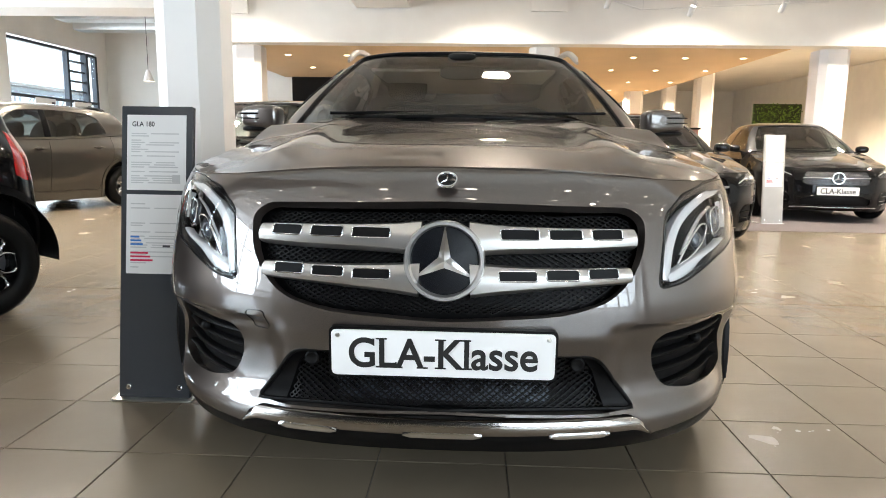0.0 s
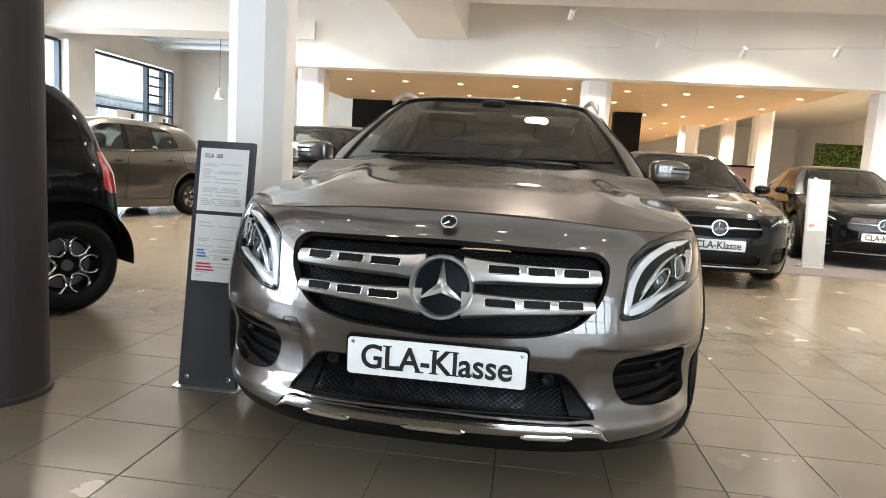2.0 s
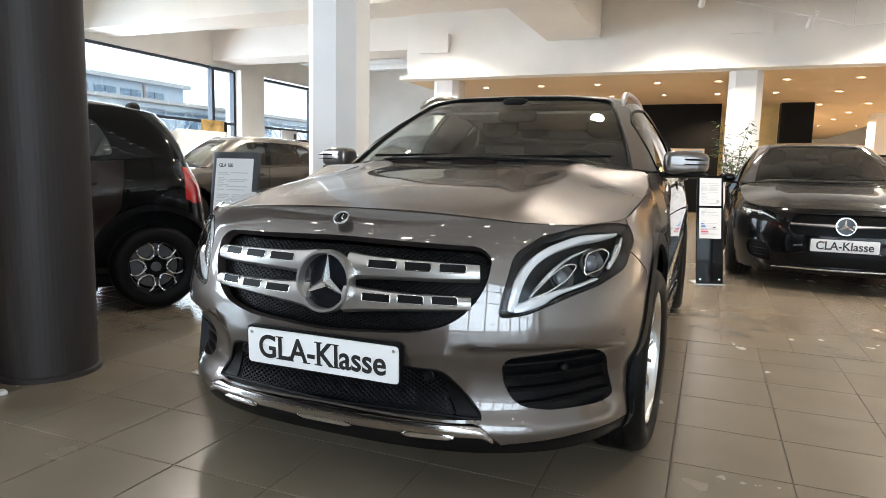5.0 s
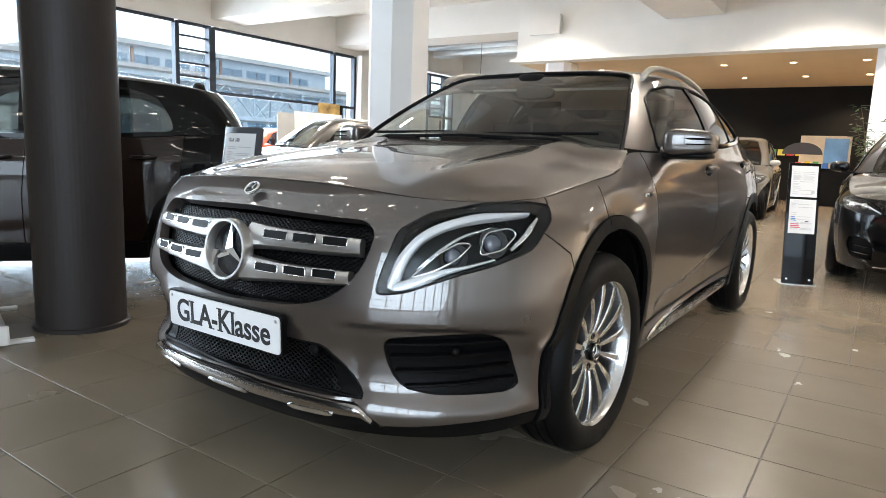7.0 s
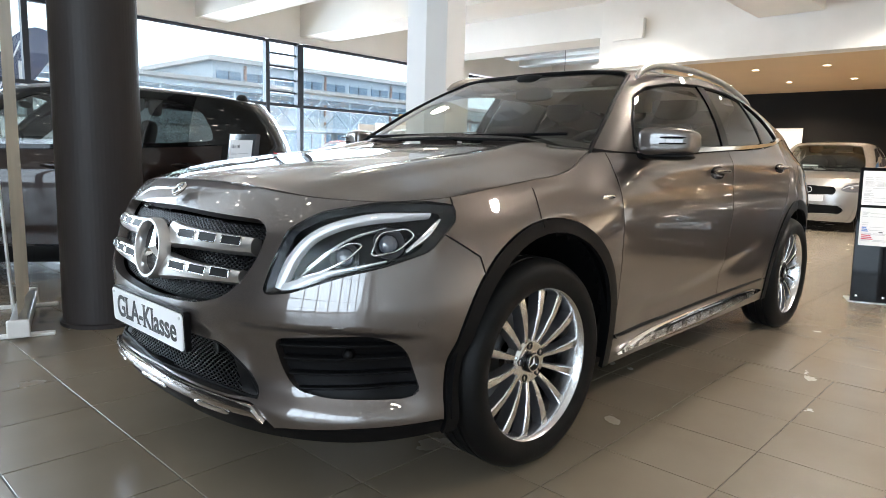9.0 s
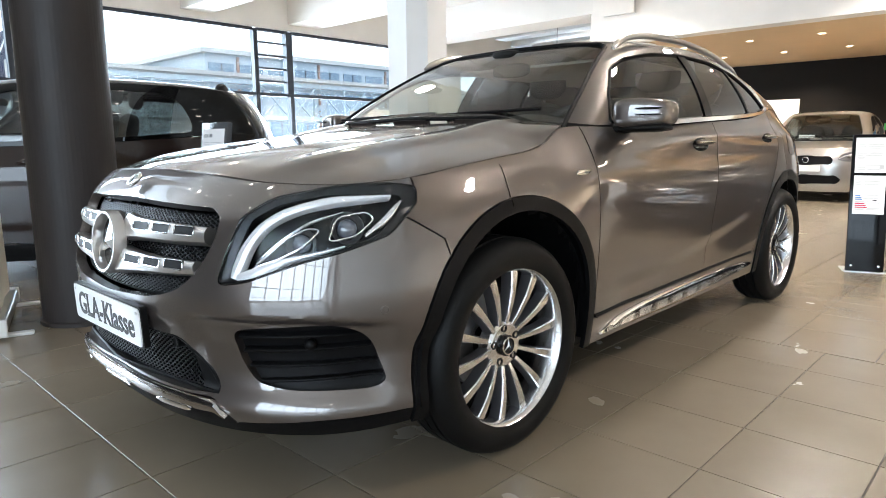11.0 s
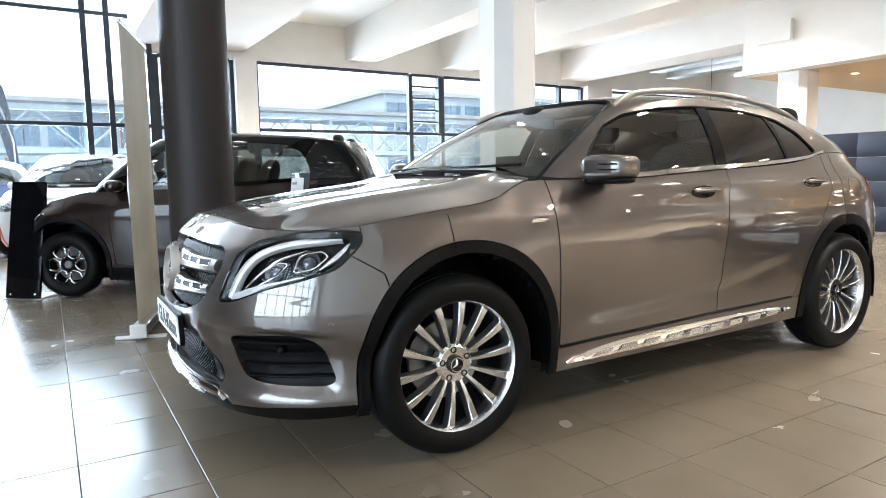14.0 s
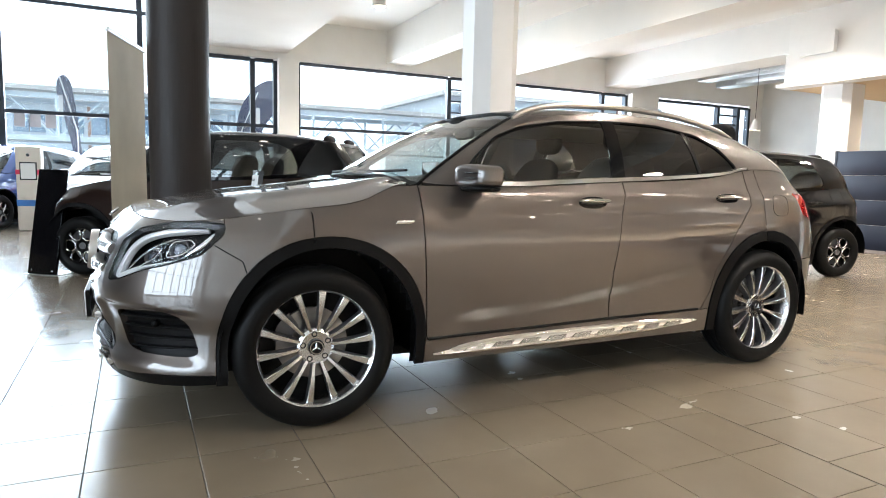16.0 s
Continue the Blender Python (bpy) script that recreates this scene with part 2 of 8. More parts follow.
def lathe_bm(profile, sides=48, axis="x", bm=None):
    """Turned body from (radius, height) pairs about an axis."""
    bm = bm or bmesh.new()
    rings = []
    for r, h in profile:
        ring = []
        for k in range(sides):
            q = 2 * math.pi * k / sides
            a, b = r * math.cos(q), r * math.sin(q)
            ring.append(bm.verts.new((h, a, b) if axis == "x" else (a, b, h) if axis == "z" else (a, h, b)))
        rings.append(ring)
    for A, B in zip(rings[:-1], rings[1:]):
        for k in range(sides):
            bm.faces.new((A[k], A[(k + 1) % sides], B[(k + 1) % sides], B[k]))
    bmesh.ops.recalc_face_normals(bm, faces=bm.faces)
    return bm


def grid_mesh(name, P, keep=None):
    """A quad mesh from an (n, m, 3) array of places; keep masks its cells."""
    n, m = P.shape[:2]
    idx = np.arange(n * m).reshape(n, m)
    q = np.stack([idx[:-1, :-1], idx[1:, :-1], idx[1:, 1:], idx[:-1, 1:]], -1)
    q = q[keep] if keep is not None else q.reshape(-1, 4)
    used, inv = np.unique(q, return_inverse=True)
    me = bpy.data.meshes.new(name)
    me.from_pydata(P.reshape(-1, 3)[used].tolist(), [], inv.reshape(-1, 4).tolist())
    me.update()
    return me


def structure(ob, label=""):
    return tagged(ob, label, "", "", "structure")

# ---- the hall ----
X_WIN, Y_BULK, Y_BACK, Z_SOFFIT, Z_BEAM, Z_CEIL = -11.44, 11.37, 18.0, 3.05, 3.75, 4.5

structure(box("floor", -24, 24, -14, 40, -0.3, -0.004, GROUT), "beige grey stoneware floor slab under the tiles")
structure(box("ceiling", X_WIN, 16, 0.5, 40, Z_CEIL, Z_CEIL + 0.3, CEILING), "white painted concrete ceiling")
structure(box("ceiling_tall", X_WIN, 16, -14, 0.5, 7.2, 7.5, CEILING), "high white ceiling over the entrance bay")
structure(box("ceiling_edge", X_WIN, 16, 0.3, 0.5, Z_BEAM, 7.2, CEILING), "white edge of the lower ceiling")
for y0, y1, z in ((0.5, 2.5, Z_BEAM), (4.87, 5.55, Z_BEAM), (7.45, 8.35, Z_BEAM)):
    structure(box("ceiling_beam", X_WIN, 16, y0, y1, z, Z_CEIL, CEILING), "white concrete ceiling beam")
structure(box("ceiling_beam", -2.35, -1.25, 2.5, 4.87, Z_BEAM, Z_CEIL, CEILING), "white concrete ceiling beam")
structure(box("ceiling_beam", -2.35, -1.25, 5.55, 7.45, Z_BEAM, Z_CEIL, CEILING), "white concrete ceiling beam")
structure(box("ceiling_beam", -2.35, -1.25, 8.35, Y_BULK, Z_BEAM, Z_CEIL, CEILING), "white concrete ceiling beam")
structure(box("ceiling_beam", X_WIN, -5.6, Y_BULK + 0.1, 12.4, Z_BEAM, Z_CEIL, CEILING), "white concrete ceiling beam")
# bulkhead over the low rear part
structure(box("bulkhead", -5.62, 16, Y_BULK, 11.7, 3.70, Z_CEIL, PLASTER), "white plastered bulkhead over the rear of the hall")
structure(box("bulkhead_fascia", -5.62, 16, Y_BULK - 0.06, 11.7, 3.13, 3.70, PLASTER), "white fascia of the bulkhead")
structure(box("bulkhead_lip", -5.78, 16, Y_BULK - 0.09, 11.7, Z_SOFFIT, 3.13, PLASTER), "white lower lip of the bulkhead")
structure(box("soffit", -5.78, 6.6, 11.7, 40, Z_SOFFIT, Z_SOFFIT + 0.12, SOFFIT), "beige lowered ceiling lit by small downlights")
box("duct_box", -5.28, -4.57, Y_BULK - 0.16, Y_BULK - 0.062, 3.60, 4.00, PLASTER, structure(empty("duct_cover", pose(0, 0, 0), "white boxed duct cover on the bulkhead", "duct", kind="structure")))
box("duct_box", 1.19, 1.92, Y_BULK - 0.12, Y_BULK - 0.062, 3.68, 3.95, PLASTER, bpy.data.objects["duct_cover"])

# back walls
structure(box("wall_back", X_WIN, -5.55, Y_BACK, Y_BACK + 0.3, 0, Z_CEIL, PLASTER), "white back wall beside the windows")
structure(box("wall_dark", -5.55, 1.2, Y_BACK - 0.02, Y_BACK + 0.3, 0, Z_SOFFIT, DARK_WALL), "dark brown feature wall under the soffit")
structure(box("wall_dark_pier", 2.73, 3.54, Y_BACK, Y_BACK + 0.6, 0, Z_SOFFIT, DARK_WALL), "dark brown pier")
structure(box("wall_yellow", 1.2, 2.73, Y_BACK + 0.8, Y_BACK + 1.0, 0, Z_SOFFIT, mat("yellow_paint", (0.75, 0.55, 0.22), 0.7)), "warm yellow wall in a recess")
structure(box("wall_far", -12, 16, 38, 38.3, 0, Z_CEIL, PLASTER), "far white wall of the hall")
structure(box("wall_right", 15.7, 16, -14, 38, 0, 7.2, PLASTER), "white side wall")
# unseen walls added behind the viewpoint; the dark ones keep the car's reflections dark
structure(box("wall_front", 1.45, 14.95, -10.9, -10.6, 6.4, 7.2, PLASTER), "unseen white wall added over the front glazing")
structure(box("wall_front", -11.44, 1.45, -10.9, -10.6, 0, 7.2, DARK_WALL), "unseen dark front wall, added to keep the car's reflections dark")
structure(box("wall_front", 14.95, 15.7, -10.9, -10.6, 0, 7.2, DARK_WALL), "unseen dark front wall, added to keep the car's reflections dark")


def octagon(cx, cy, w, c):
    h = w / 2
    return [(cx + sx, cy + sy) for sx, sy in ((-h + c, -h), (h - c, -h), (h, -h + c), (h, h - c), (h - c, h), (-h + c, h), (-h, h - c), (-h, -h + c))]


for cx, cy, top in ((-1.93, 2.37, Z_BEAM), (-4.80, 11.95, Z_SOFFIT), (1.55, 11.95, Z_SOFFIT), (7.5, 11.95, Z_SOFFIT), (8.4, 22, Z_CEIL), (5.9, 22, Z_SOFFIT), (12.5, 22, Z_CEIL), (9.5, 30, Z_CEIL)):
    structure(part("column", prism_bm(octagon(cx, cy, 0.46 if cy < 5 else 0.62, 0.12), 0, top), COLUMN_WHITE), "white painted concrete column with chamfered corners")
structure(part("round_column", lathe_bm([(0.0, 0), (0.235, 0), (0.235, 0.02), (0.22, 0.025), (0.22, 7.2), (0, 7.2)], 64, "z"), COLUMN_GREY), "dark grey round steel column")
bpy.data.objects["round_column"].location = (-1.93, -0.335, 0)

# facade: pillars, frames and panes
structure(box("wall_facade", X_WIN - 0.3, X_WIN + 0.02, 0.5, 18.3, 3.6, Z_CEIL, PLASTER), "white lintel wall over the windows")
structure(box("wall_facade_pier", X_WIN - 0.3, X_WIN + 0.25, 2.28, 2.72, 0, 3.6, PLASTER), "white facade pillar")
structure(box("wall_facade_pier", X_WIN - 0.3, X_WIN + 0.25, 12.3, 13.3, 0, 3.6, PLASTER), "white facade pillar")
structure(box("wall_facade_pier", X_WIN - 0.3, X_WIN + 0.02, 17.4, 18.3, 0, 3.6, PLASTER), "white facade pillar")


def facade_window(name, y0, y1, z1, uprights, rails, vents=()):
    win = structure(empty(name, pose(X_WIN, 0, 0), "dark framed showroom window with clear panes", "window"))
    win.location = (X_WIN, 0, 0)
    for y in (y0, *uprights, y1):
        w = 0.05
        box("window_frame", -0.09, 0.05, y - w, y + w, 0.0, z1, FRAME, win)
    ys = sorted((y0, *uprights, y1))
    zs = sorted((0.06, *rails, z1))
    for a, b in zip(ys[:-1], ys[1:]):
        for z in zs:
            box("window_rail", -0.08, 0.04, a + 0.05, b - 0.05, z - 0.045, z + 0.025, FRAME, win)
        for c, d in zip(zs[:-1], zs[1:]):
            p = box("pane", -0.03, -0.022, a + 0.05, b - 0.05, c + 0.025, d - 0.045, GLASS_CLEAR, win)
            p.visible_shadow = False
    for a, b, za, zb, k in vents:
        for i in range(1, k):
            z = za + (zb - za) * i / k
            box("vent_bar", -0.07, 0.06, a + 0.05, b - 0.05, z - 0.02, z + 0.02, FRAME, win)
        box("vent_box", -0.05, 0.12, b - 0.16, b - 0.05, za, zb, FRAME, win)
    return win


facade_window("window_1", 0.75, 2.25, 3.56, (1.75,), (2.13,))
facade_window("window_2", 2.75, 12.27, 3.56, (6.56, 7.48, 11.42), (2.13,), ((6.56, 7.48, 2.13, 3.56, 5),))
facade_window("window_3", 13.33, 17.37, 3.52, (16.0, 16.9), (2.13,), ((16.0, 16.9, 2.13, 3.52, 5),))
facade_window("window_4", -10.6, 0.65, 7.1, (-8.0, -5.4, -2.9, -0.48, -0.08), (2.15, 4.25, 5.8))
win5 = structure(empty("window_5", pose(0, -10.75, 0), "tall front glazing of the hall", "window"))
GLAZING_X = [1.5 + 1.675 * i for i in range(9)]
GLAZING_Z = (0.0, 1.25, 2.5, 3.75, 5.05, 6.34)
for x in GLAZING_X:
    box("window_frame", x - 0.05, x + 0.05, -0.07, 0.07, 0, 6.4, FRAME, win5)
for x0, x1 in zip(GLAZING_X[:-1], GLAZING_X[1:]):
    for a, b in zip(GLAZING_Z[:-1], GLAZING_Z[1:]):
        p = box("pane", x0 + 0.05, x1 - 0.05, -0.01, 0.0, a + 0.06, b, GLASS_CLEAR, win5)
        p.visible_shadow = False
    for z in GLAZING_Z:
        box("window_rail", x0 + 0.05, x1 - 0.05, -0.05, 0.05, z, z + 0.06, FRAME, win5)

# ground outside
structure(box("ground", -160, X_WIN - 0.31, -120, 160, -0.35, -0.05, mat("asphalt", (0.20, 0.20, 0.20), 0.8, var=0.2, scale=0.5)), "pale grey asphalt forecourt")
structure(box("ground_front", X_WIN - 0.3, 60, -120, -14.01, -0.35, -0.05, bpy.data.materials["asphalt"]), "pale grey asphalt forecourt")

# ---- bodywork tools ----


def spline(xs, ys):
    """A smooth monotone curve through design stations."""
    x, y = np.array(xs, float), np.array(ys, float)
    h = np.diff(x)
    d = np.diff(y) / h
    m = np.zeros_like(y)
    m[0], m[-1] = d[0], d[-1]
    for i in range(1, len(x) - 1):
        if d[i - 1] * d[i] > 0:
            w1, w2 = 2 * h[i] + h[i - 1], h[i] + 2 * h[i - 1]
            m[i] = (w1 + w2) / (w1 / d[i - 1] + w2 / d[i])

    def f(t):
        t = np.clip(np.asarray(t, float), x[0], x[-1])
        i = np.clip(np.searchsorted(x, t) - 1, 0, len(h) - 1)
        s = (t - x[i]) / h[i]
        return (y[i] * (1 + 2 * s) * (1 - s) ** 2 + h[i] * m[i] * s * (1 - s) ** 2 + y[i + 1] * s * s * (3 - 2 * s) + h[i] * m[i + 1] * s * s * (s - 1))
    return f


def smooth01(t):
    t = np.clip(t, 0, 1)
    return t * t * (3 - 2 * t)


def rounded(points, r=0.02, k=5):
    """A closed outline with its corners rounded."""
    out = []
    P = [np.array(p, float) for p in points]
    n = len(P)
    for i in range(n):
        a, b, c = P[i - 1], P[i], P[(i + 1) % n]
        la, lc = np.linalg.norm(a - b), np.linalg.norm(c - b)
        q = min(r, la * 0.45, lc * 0.45)
        p0, p1 = b + (a - b) / la * q, b + (c - b) / lc * q
        for j in range(k + 1):
            t = j / k
            out.append((1 - t) ** 2 * p0 + 2 * t * (1 - t) * b + t * t * p1)
    return np.array(out)


def ovalish(cx, cz, rx, rz, n=2.3, floor_z=0.0, k=60):
    """A wheel-arch outline: a full arch closed at the bottom."""
    q = np.linspace(0, math.pi, k)
    c, s = np.cos(q), np.sin(q)
    a = np.stack([cx + rx * np.sign(c) * np.abs(c) ** (2 / n), cz + rz * np.abs(s) ** (2 / n)], -1)
    return np.vstack([a, [[cx - rx, floor_z], [cx + rx, floor_z]]])


def inside(Q, poly):
    """Which 2D points lie in a closed outline."""
    x, y = Q[:, 0], Q[:, 1]
    r = np.zeros(len(Q), bool)
    a, b = poly, np.roll(poly, -1, 0)
    for (x0, y0), (x1, y1) in zip(a, b):
        if y0 == y1:
            continue
        c = ((y0 > y) != (y1 > y)) & (x < (x1 - x0) * (y - y0) / (y1 - y0) + x0)
        r ^= c
    return r


def nearest(Q, poly):
    """The nearest place on a closed outline for each 2D point."""
    best = np.full(len(Q), 1e9)
    place = np.zeros_like(Q)
    for a, b in zip(poly, np.roll(poly, -1, 0)):
        d = b - a
        L = d @ d
        if L < 1e-14:
            continue
        t = np.clip(((Q - a) @ d) / L, 0, 1)
        p = a + t[:, None] * d
        e = ((Q - p) ** 2).sum(1)
        k = e < best
        best[k], place[k] = e[k], p[k]
    return place, np.sqrt(best)


class Skin:
    """A curved sheet fun(u, v), whose mesh is drawn onto outlines so that it can be parted along them."""

    def __init__(self, fun, us, vs):
        self.fun = fun
        self.U, self.V = np.meshgrid(np.array(us, float), np.array(vs, float), indexing="ij")
        self.n, self.m = self.U.shape
        self.locked = np.zeros(self.n * self.m, bool)
        self.cuts = []

    def places(self):
        return self.fun(self.U.ravel(), self.V.ravel())

    def cut(self, poly, proj, where=None):
        """Draw the mesh onto an outline given in the flat view proj. where: which places count."""
        u, v = self.U.ravel().copy(), self.V.ravel().copy()
        P = self.fun(u, v)
        Q = proj(P)
        ok = where(P) if where else np.ones(len(P), bool)
        ins = inside(Q, poly) & ok
        near, dist = nearest(Q, poly)
        idx = np.arange(self.n * self.m).reshape(self.n, self.m)
        move, touch = set(), set()
        for A, B in ((idx[:-1], idx[1:]), (idx[:, :-1], idx[:, 1:])):
            A, B = A.ravel(), B.ravel()
            x = np.where((ins[A] != ins[B]) & (ok[A] | ok[B]))[0]
            for i in x:
                a, b = A[i], B[i]
                s, o = (a, b) if dist[a] <= dist[b] else (b, a)
                if self.locked[s] and dist[s] < 0.0015:
                    touch.add(int(s))
                    continue
                if self.locked[o] and dist[o] < 0.0015:
                    touch.add(int(o))
                    continue
                if self.locked[s] and not self.locked[o]:
                    s = o
                if not self.locked[s]:
                    move.add(int(s))
        mv = np.array(sorted(move), int)
        if len(mv):
            uu, vv = u[mv], v[mv]
            du, dv = 1e-4, 1e-4
            T = near[mv]
            for _ in range(5):
                q = proj(self.fun(uu, vv))
                qu = (proj(self.fun(uu + du, vv)) - q) / du
                qv = (proj(self.fun(uu, vv + dv)) - q) / dv
                e = T - q
                det = qu[:, 0] * qv[:, 1] - qu[:, 1] * qv[:, 0]
                det = np.where(np.abs(det) < 1e-9, 1e-9, det)
                su = (e[:, 0] * qv[:, 1] - e[:, 1] * qv[:, 0]) / det
                sv = (qu[:, 0] * e[:, 1] - qu[:, 1] * e[:, 0]) / det
                uu, vv = uu + np.clip(su, -0.05, 0.05), vv + np.clip(sv, -0.05, 0.05)
            u[mv], v[mv] = uu, vv
            self.U, self.V = u.reshape(self.n, self.m), v.reshape(self.n, self.m)
            self.locked[mv] = True
        on = np.zeros(len(u), bool)
        on[mv] = True
        on[sorted(touch)] = True
        self.cuts.append((poly, proj, where, on))

    def finish(self):
        """Cells of the mesh, parted along every outline, with the outlines that each lies in."""
        self.P = self.places()
        idx = np.arange(self.n * self.m).reshape(self.n, self.m)
        quads = np.stack([idx[:-1, :-1], idx[1:, :-1], idx[1:, 1:], idx[:-1, 1:]], -1).reshape(-1, 4)
        states = []
        for poly, proj, where, on in self.cuts:
            Q = proj(self.P)
            i = inside(Q, poly)
            if where:
                i &= where(self.P)
            states.append(np.where(on, 0, np.where(i, 1, -1)))
        bad = np.zeros(len(quads), bool)
        for s in states:
            q = s[quads]
            bad |= (q.max(1) > 0) & (q.min(1) < 0)
        cells = [tuple(q) for q in quads[~bad]]
        for q in quads[bad]:
            k = None
            for s in states:
                z = s[q]
                if z.max() > 0 and z.min() < 0:
                    k = 0 if (z[0] == 0 and z[2] == 0) else 1 if (z[1] == 0 and z[3] == 0) else k
            if k == 1:
                cells += [(q[1], q[2], q[3]), (q[1], q[3], q[0])]
            else:
                cells += [(q[0], q[1], q[2]), (q[0], q[2], q[3])]
        self.cells = cells
        C = np.array([self.P[list(c)].mean(0) for c in cells])
        self.centre = C
        self.within = [inside(proj(C), poly) & (where(C) if where else True) for poly, proj, where, _ in self.cuts]
        return self

    def sheet(self, name, keep, material, parent=None, label="", gap=0.0026, lip=0.016, push=0.0, flip=False, mirror=False, smooth=35):
        """One panel: the kept cells, drawn in by the gap at their edge and folded inwards by the lip."""
        cells = [c for c, k in zip(self.cells, keep) if k]
        used = sorted({i for c in cells for i in c})
        num = {i: j for j, i in enumerate(used)}
        bm = bmesh.new()
        vs = [bm.verts.new(self.P[i]) for i in used]
        for c in cells:
            w = [vs[num[i]] for i in c]
            try:
                bm.faces.new(w[::-1] if flip else w)
            except ValueError:
                pass
        bm.normal_update()
        rim = [e for e in bm.edges if len(e.link_faces) == 1]
        rv = {v for e in rim for v in e.verts}
        if push:
            for v in bm.verts:
                v.co += v.normal * push
        if gap:
            shift = {}
            for v in rv:
                c = Vector((0, 0, 0))
                for f in v.link_faces:
                    c += f.calc_center_median()
                d = c / len(v.link_faces) - v.co
                d -= v.normal * d.dot(v.normal)
                if d.length > 1e-6:
                    shift[v] = d.normalized() * gap
            for v, d in shift.items():
                v.co += d
        if lip:
            nrm = {v.co.copy().freeze(): v.normal.copy() for v in rv}
            ext = bmesh.ops.extrude_edge_only(bm, edges=rim)
            for v in [g for g in ext["geom"] if isinstance(g, bmesh.types.BMVert)]:
                v.co -= nrm.get(v.co.copy().freeze(), Vector((0, 0, 1))) * lip
        if mirror:
            for v in bm.verts:
                v.co.x *= -1
            bmesh.ops.reverse_faces(bm, faces=bm.faces)
        return part(name, bm, material, parent, label, smooth)


def on_skin(fun, proj, targets, start):
    """The (u, v) at which a sheet shows the given places of its flat view."""
    T = np.array(targets, float)
    S = np.array(start, float)
    g = fun(S[:, 0], S[:, 1])
    Q = proj(g)
    k = np.array([np.argmin(((Q - t) ** 2).sum(1)) for t in T])
    u, v = S[k, 0], S[k, 1]
    for _ in range(8):
        q = proj(fun(u, v))
        qu, qv = (proj(fun(u + 1e-4, v)) - q) / 1e-4, (proj(fun(u, v + 1e-4)) - q) / 1e-4
        e = T - q
        det = qu[:, 0] * qv[:, 1] - qu[:, 1] * qv[:, 0]
        det = np.where(np.abs(det) < 1e-9, 1e-9, det)
        u = u + np.clip((e[:, 0] * qv[:, 1] - e[:, 1] * qv[:, 0]) / det, -0.1, 0.1)
        v = v + np.clip((qu[:, 0] * e[:, 1] - qu[:, 1] * e[:, 0]) / det, -0.1, 0.1)
    return u, v


def ribbon_bm(P, N, width_dir, half, depth, bm=None):
    """A flat bar that follows places P with normals N; half its width along width_dir, its back depth below."""
    bm = bm or bmesh.new()
    rows = []
    for i, (p, n) in enumerate(zip(P, N)):
        p, n = Vector(p), Vector(n)
        w = Vector(width_dir[i]) if hasattr(width_dir[0], "__len__") else Vector(width_dir)
        h = half[i] if hasattr(half, "__len__") else half
        rows.append([bm.verts.new(p - w * h - n * depth), bm.verts.new(p - w * h), bm.verts.new(p + w * h), bm.verts.new(p + w * h - n * depth)])
    for A, B in zip(rows[:-1], rows[1:]):
        for k in range(4):
            bm.faces.new((A[k], A[(k + 1) % 4], B[(k + 1) % 4], B[k]))
    bm.faces.new(rows[0][::-1])
    bm.faces.new(rows[-1])
    bmesh.ops.recalc_face_normals(bm, faces=bm.faces)
    return bm


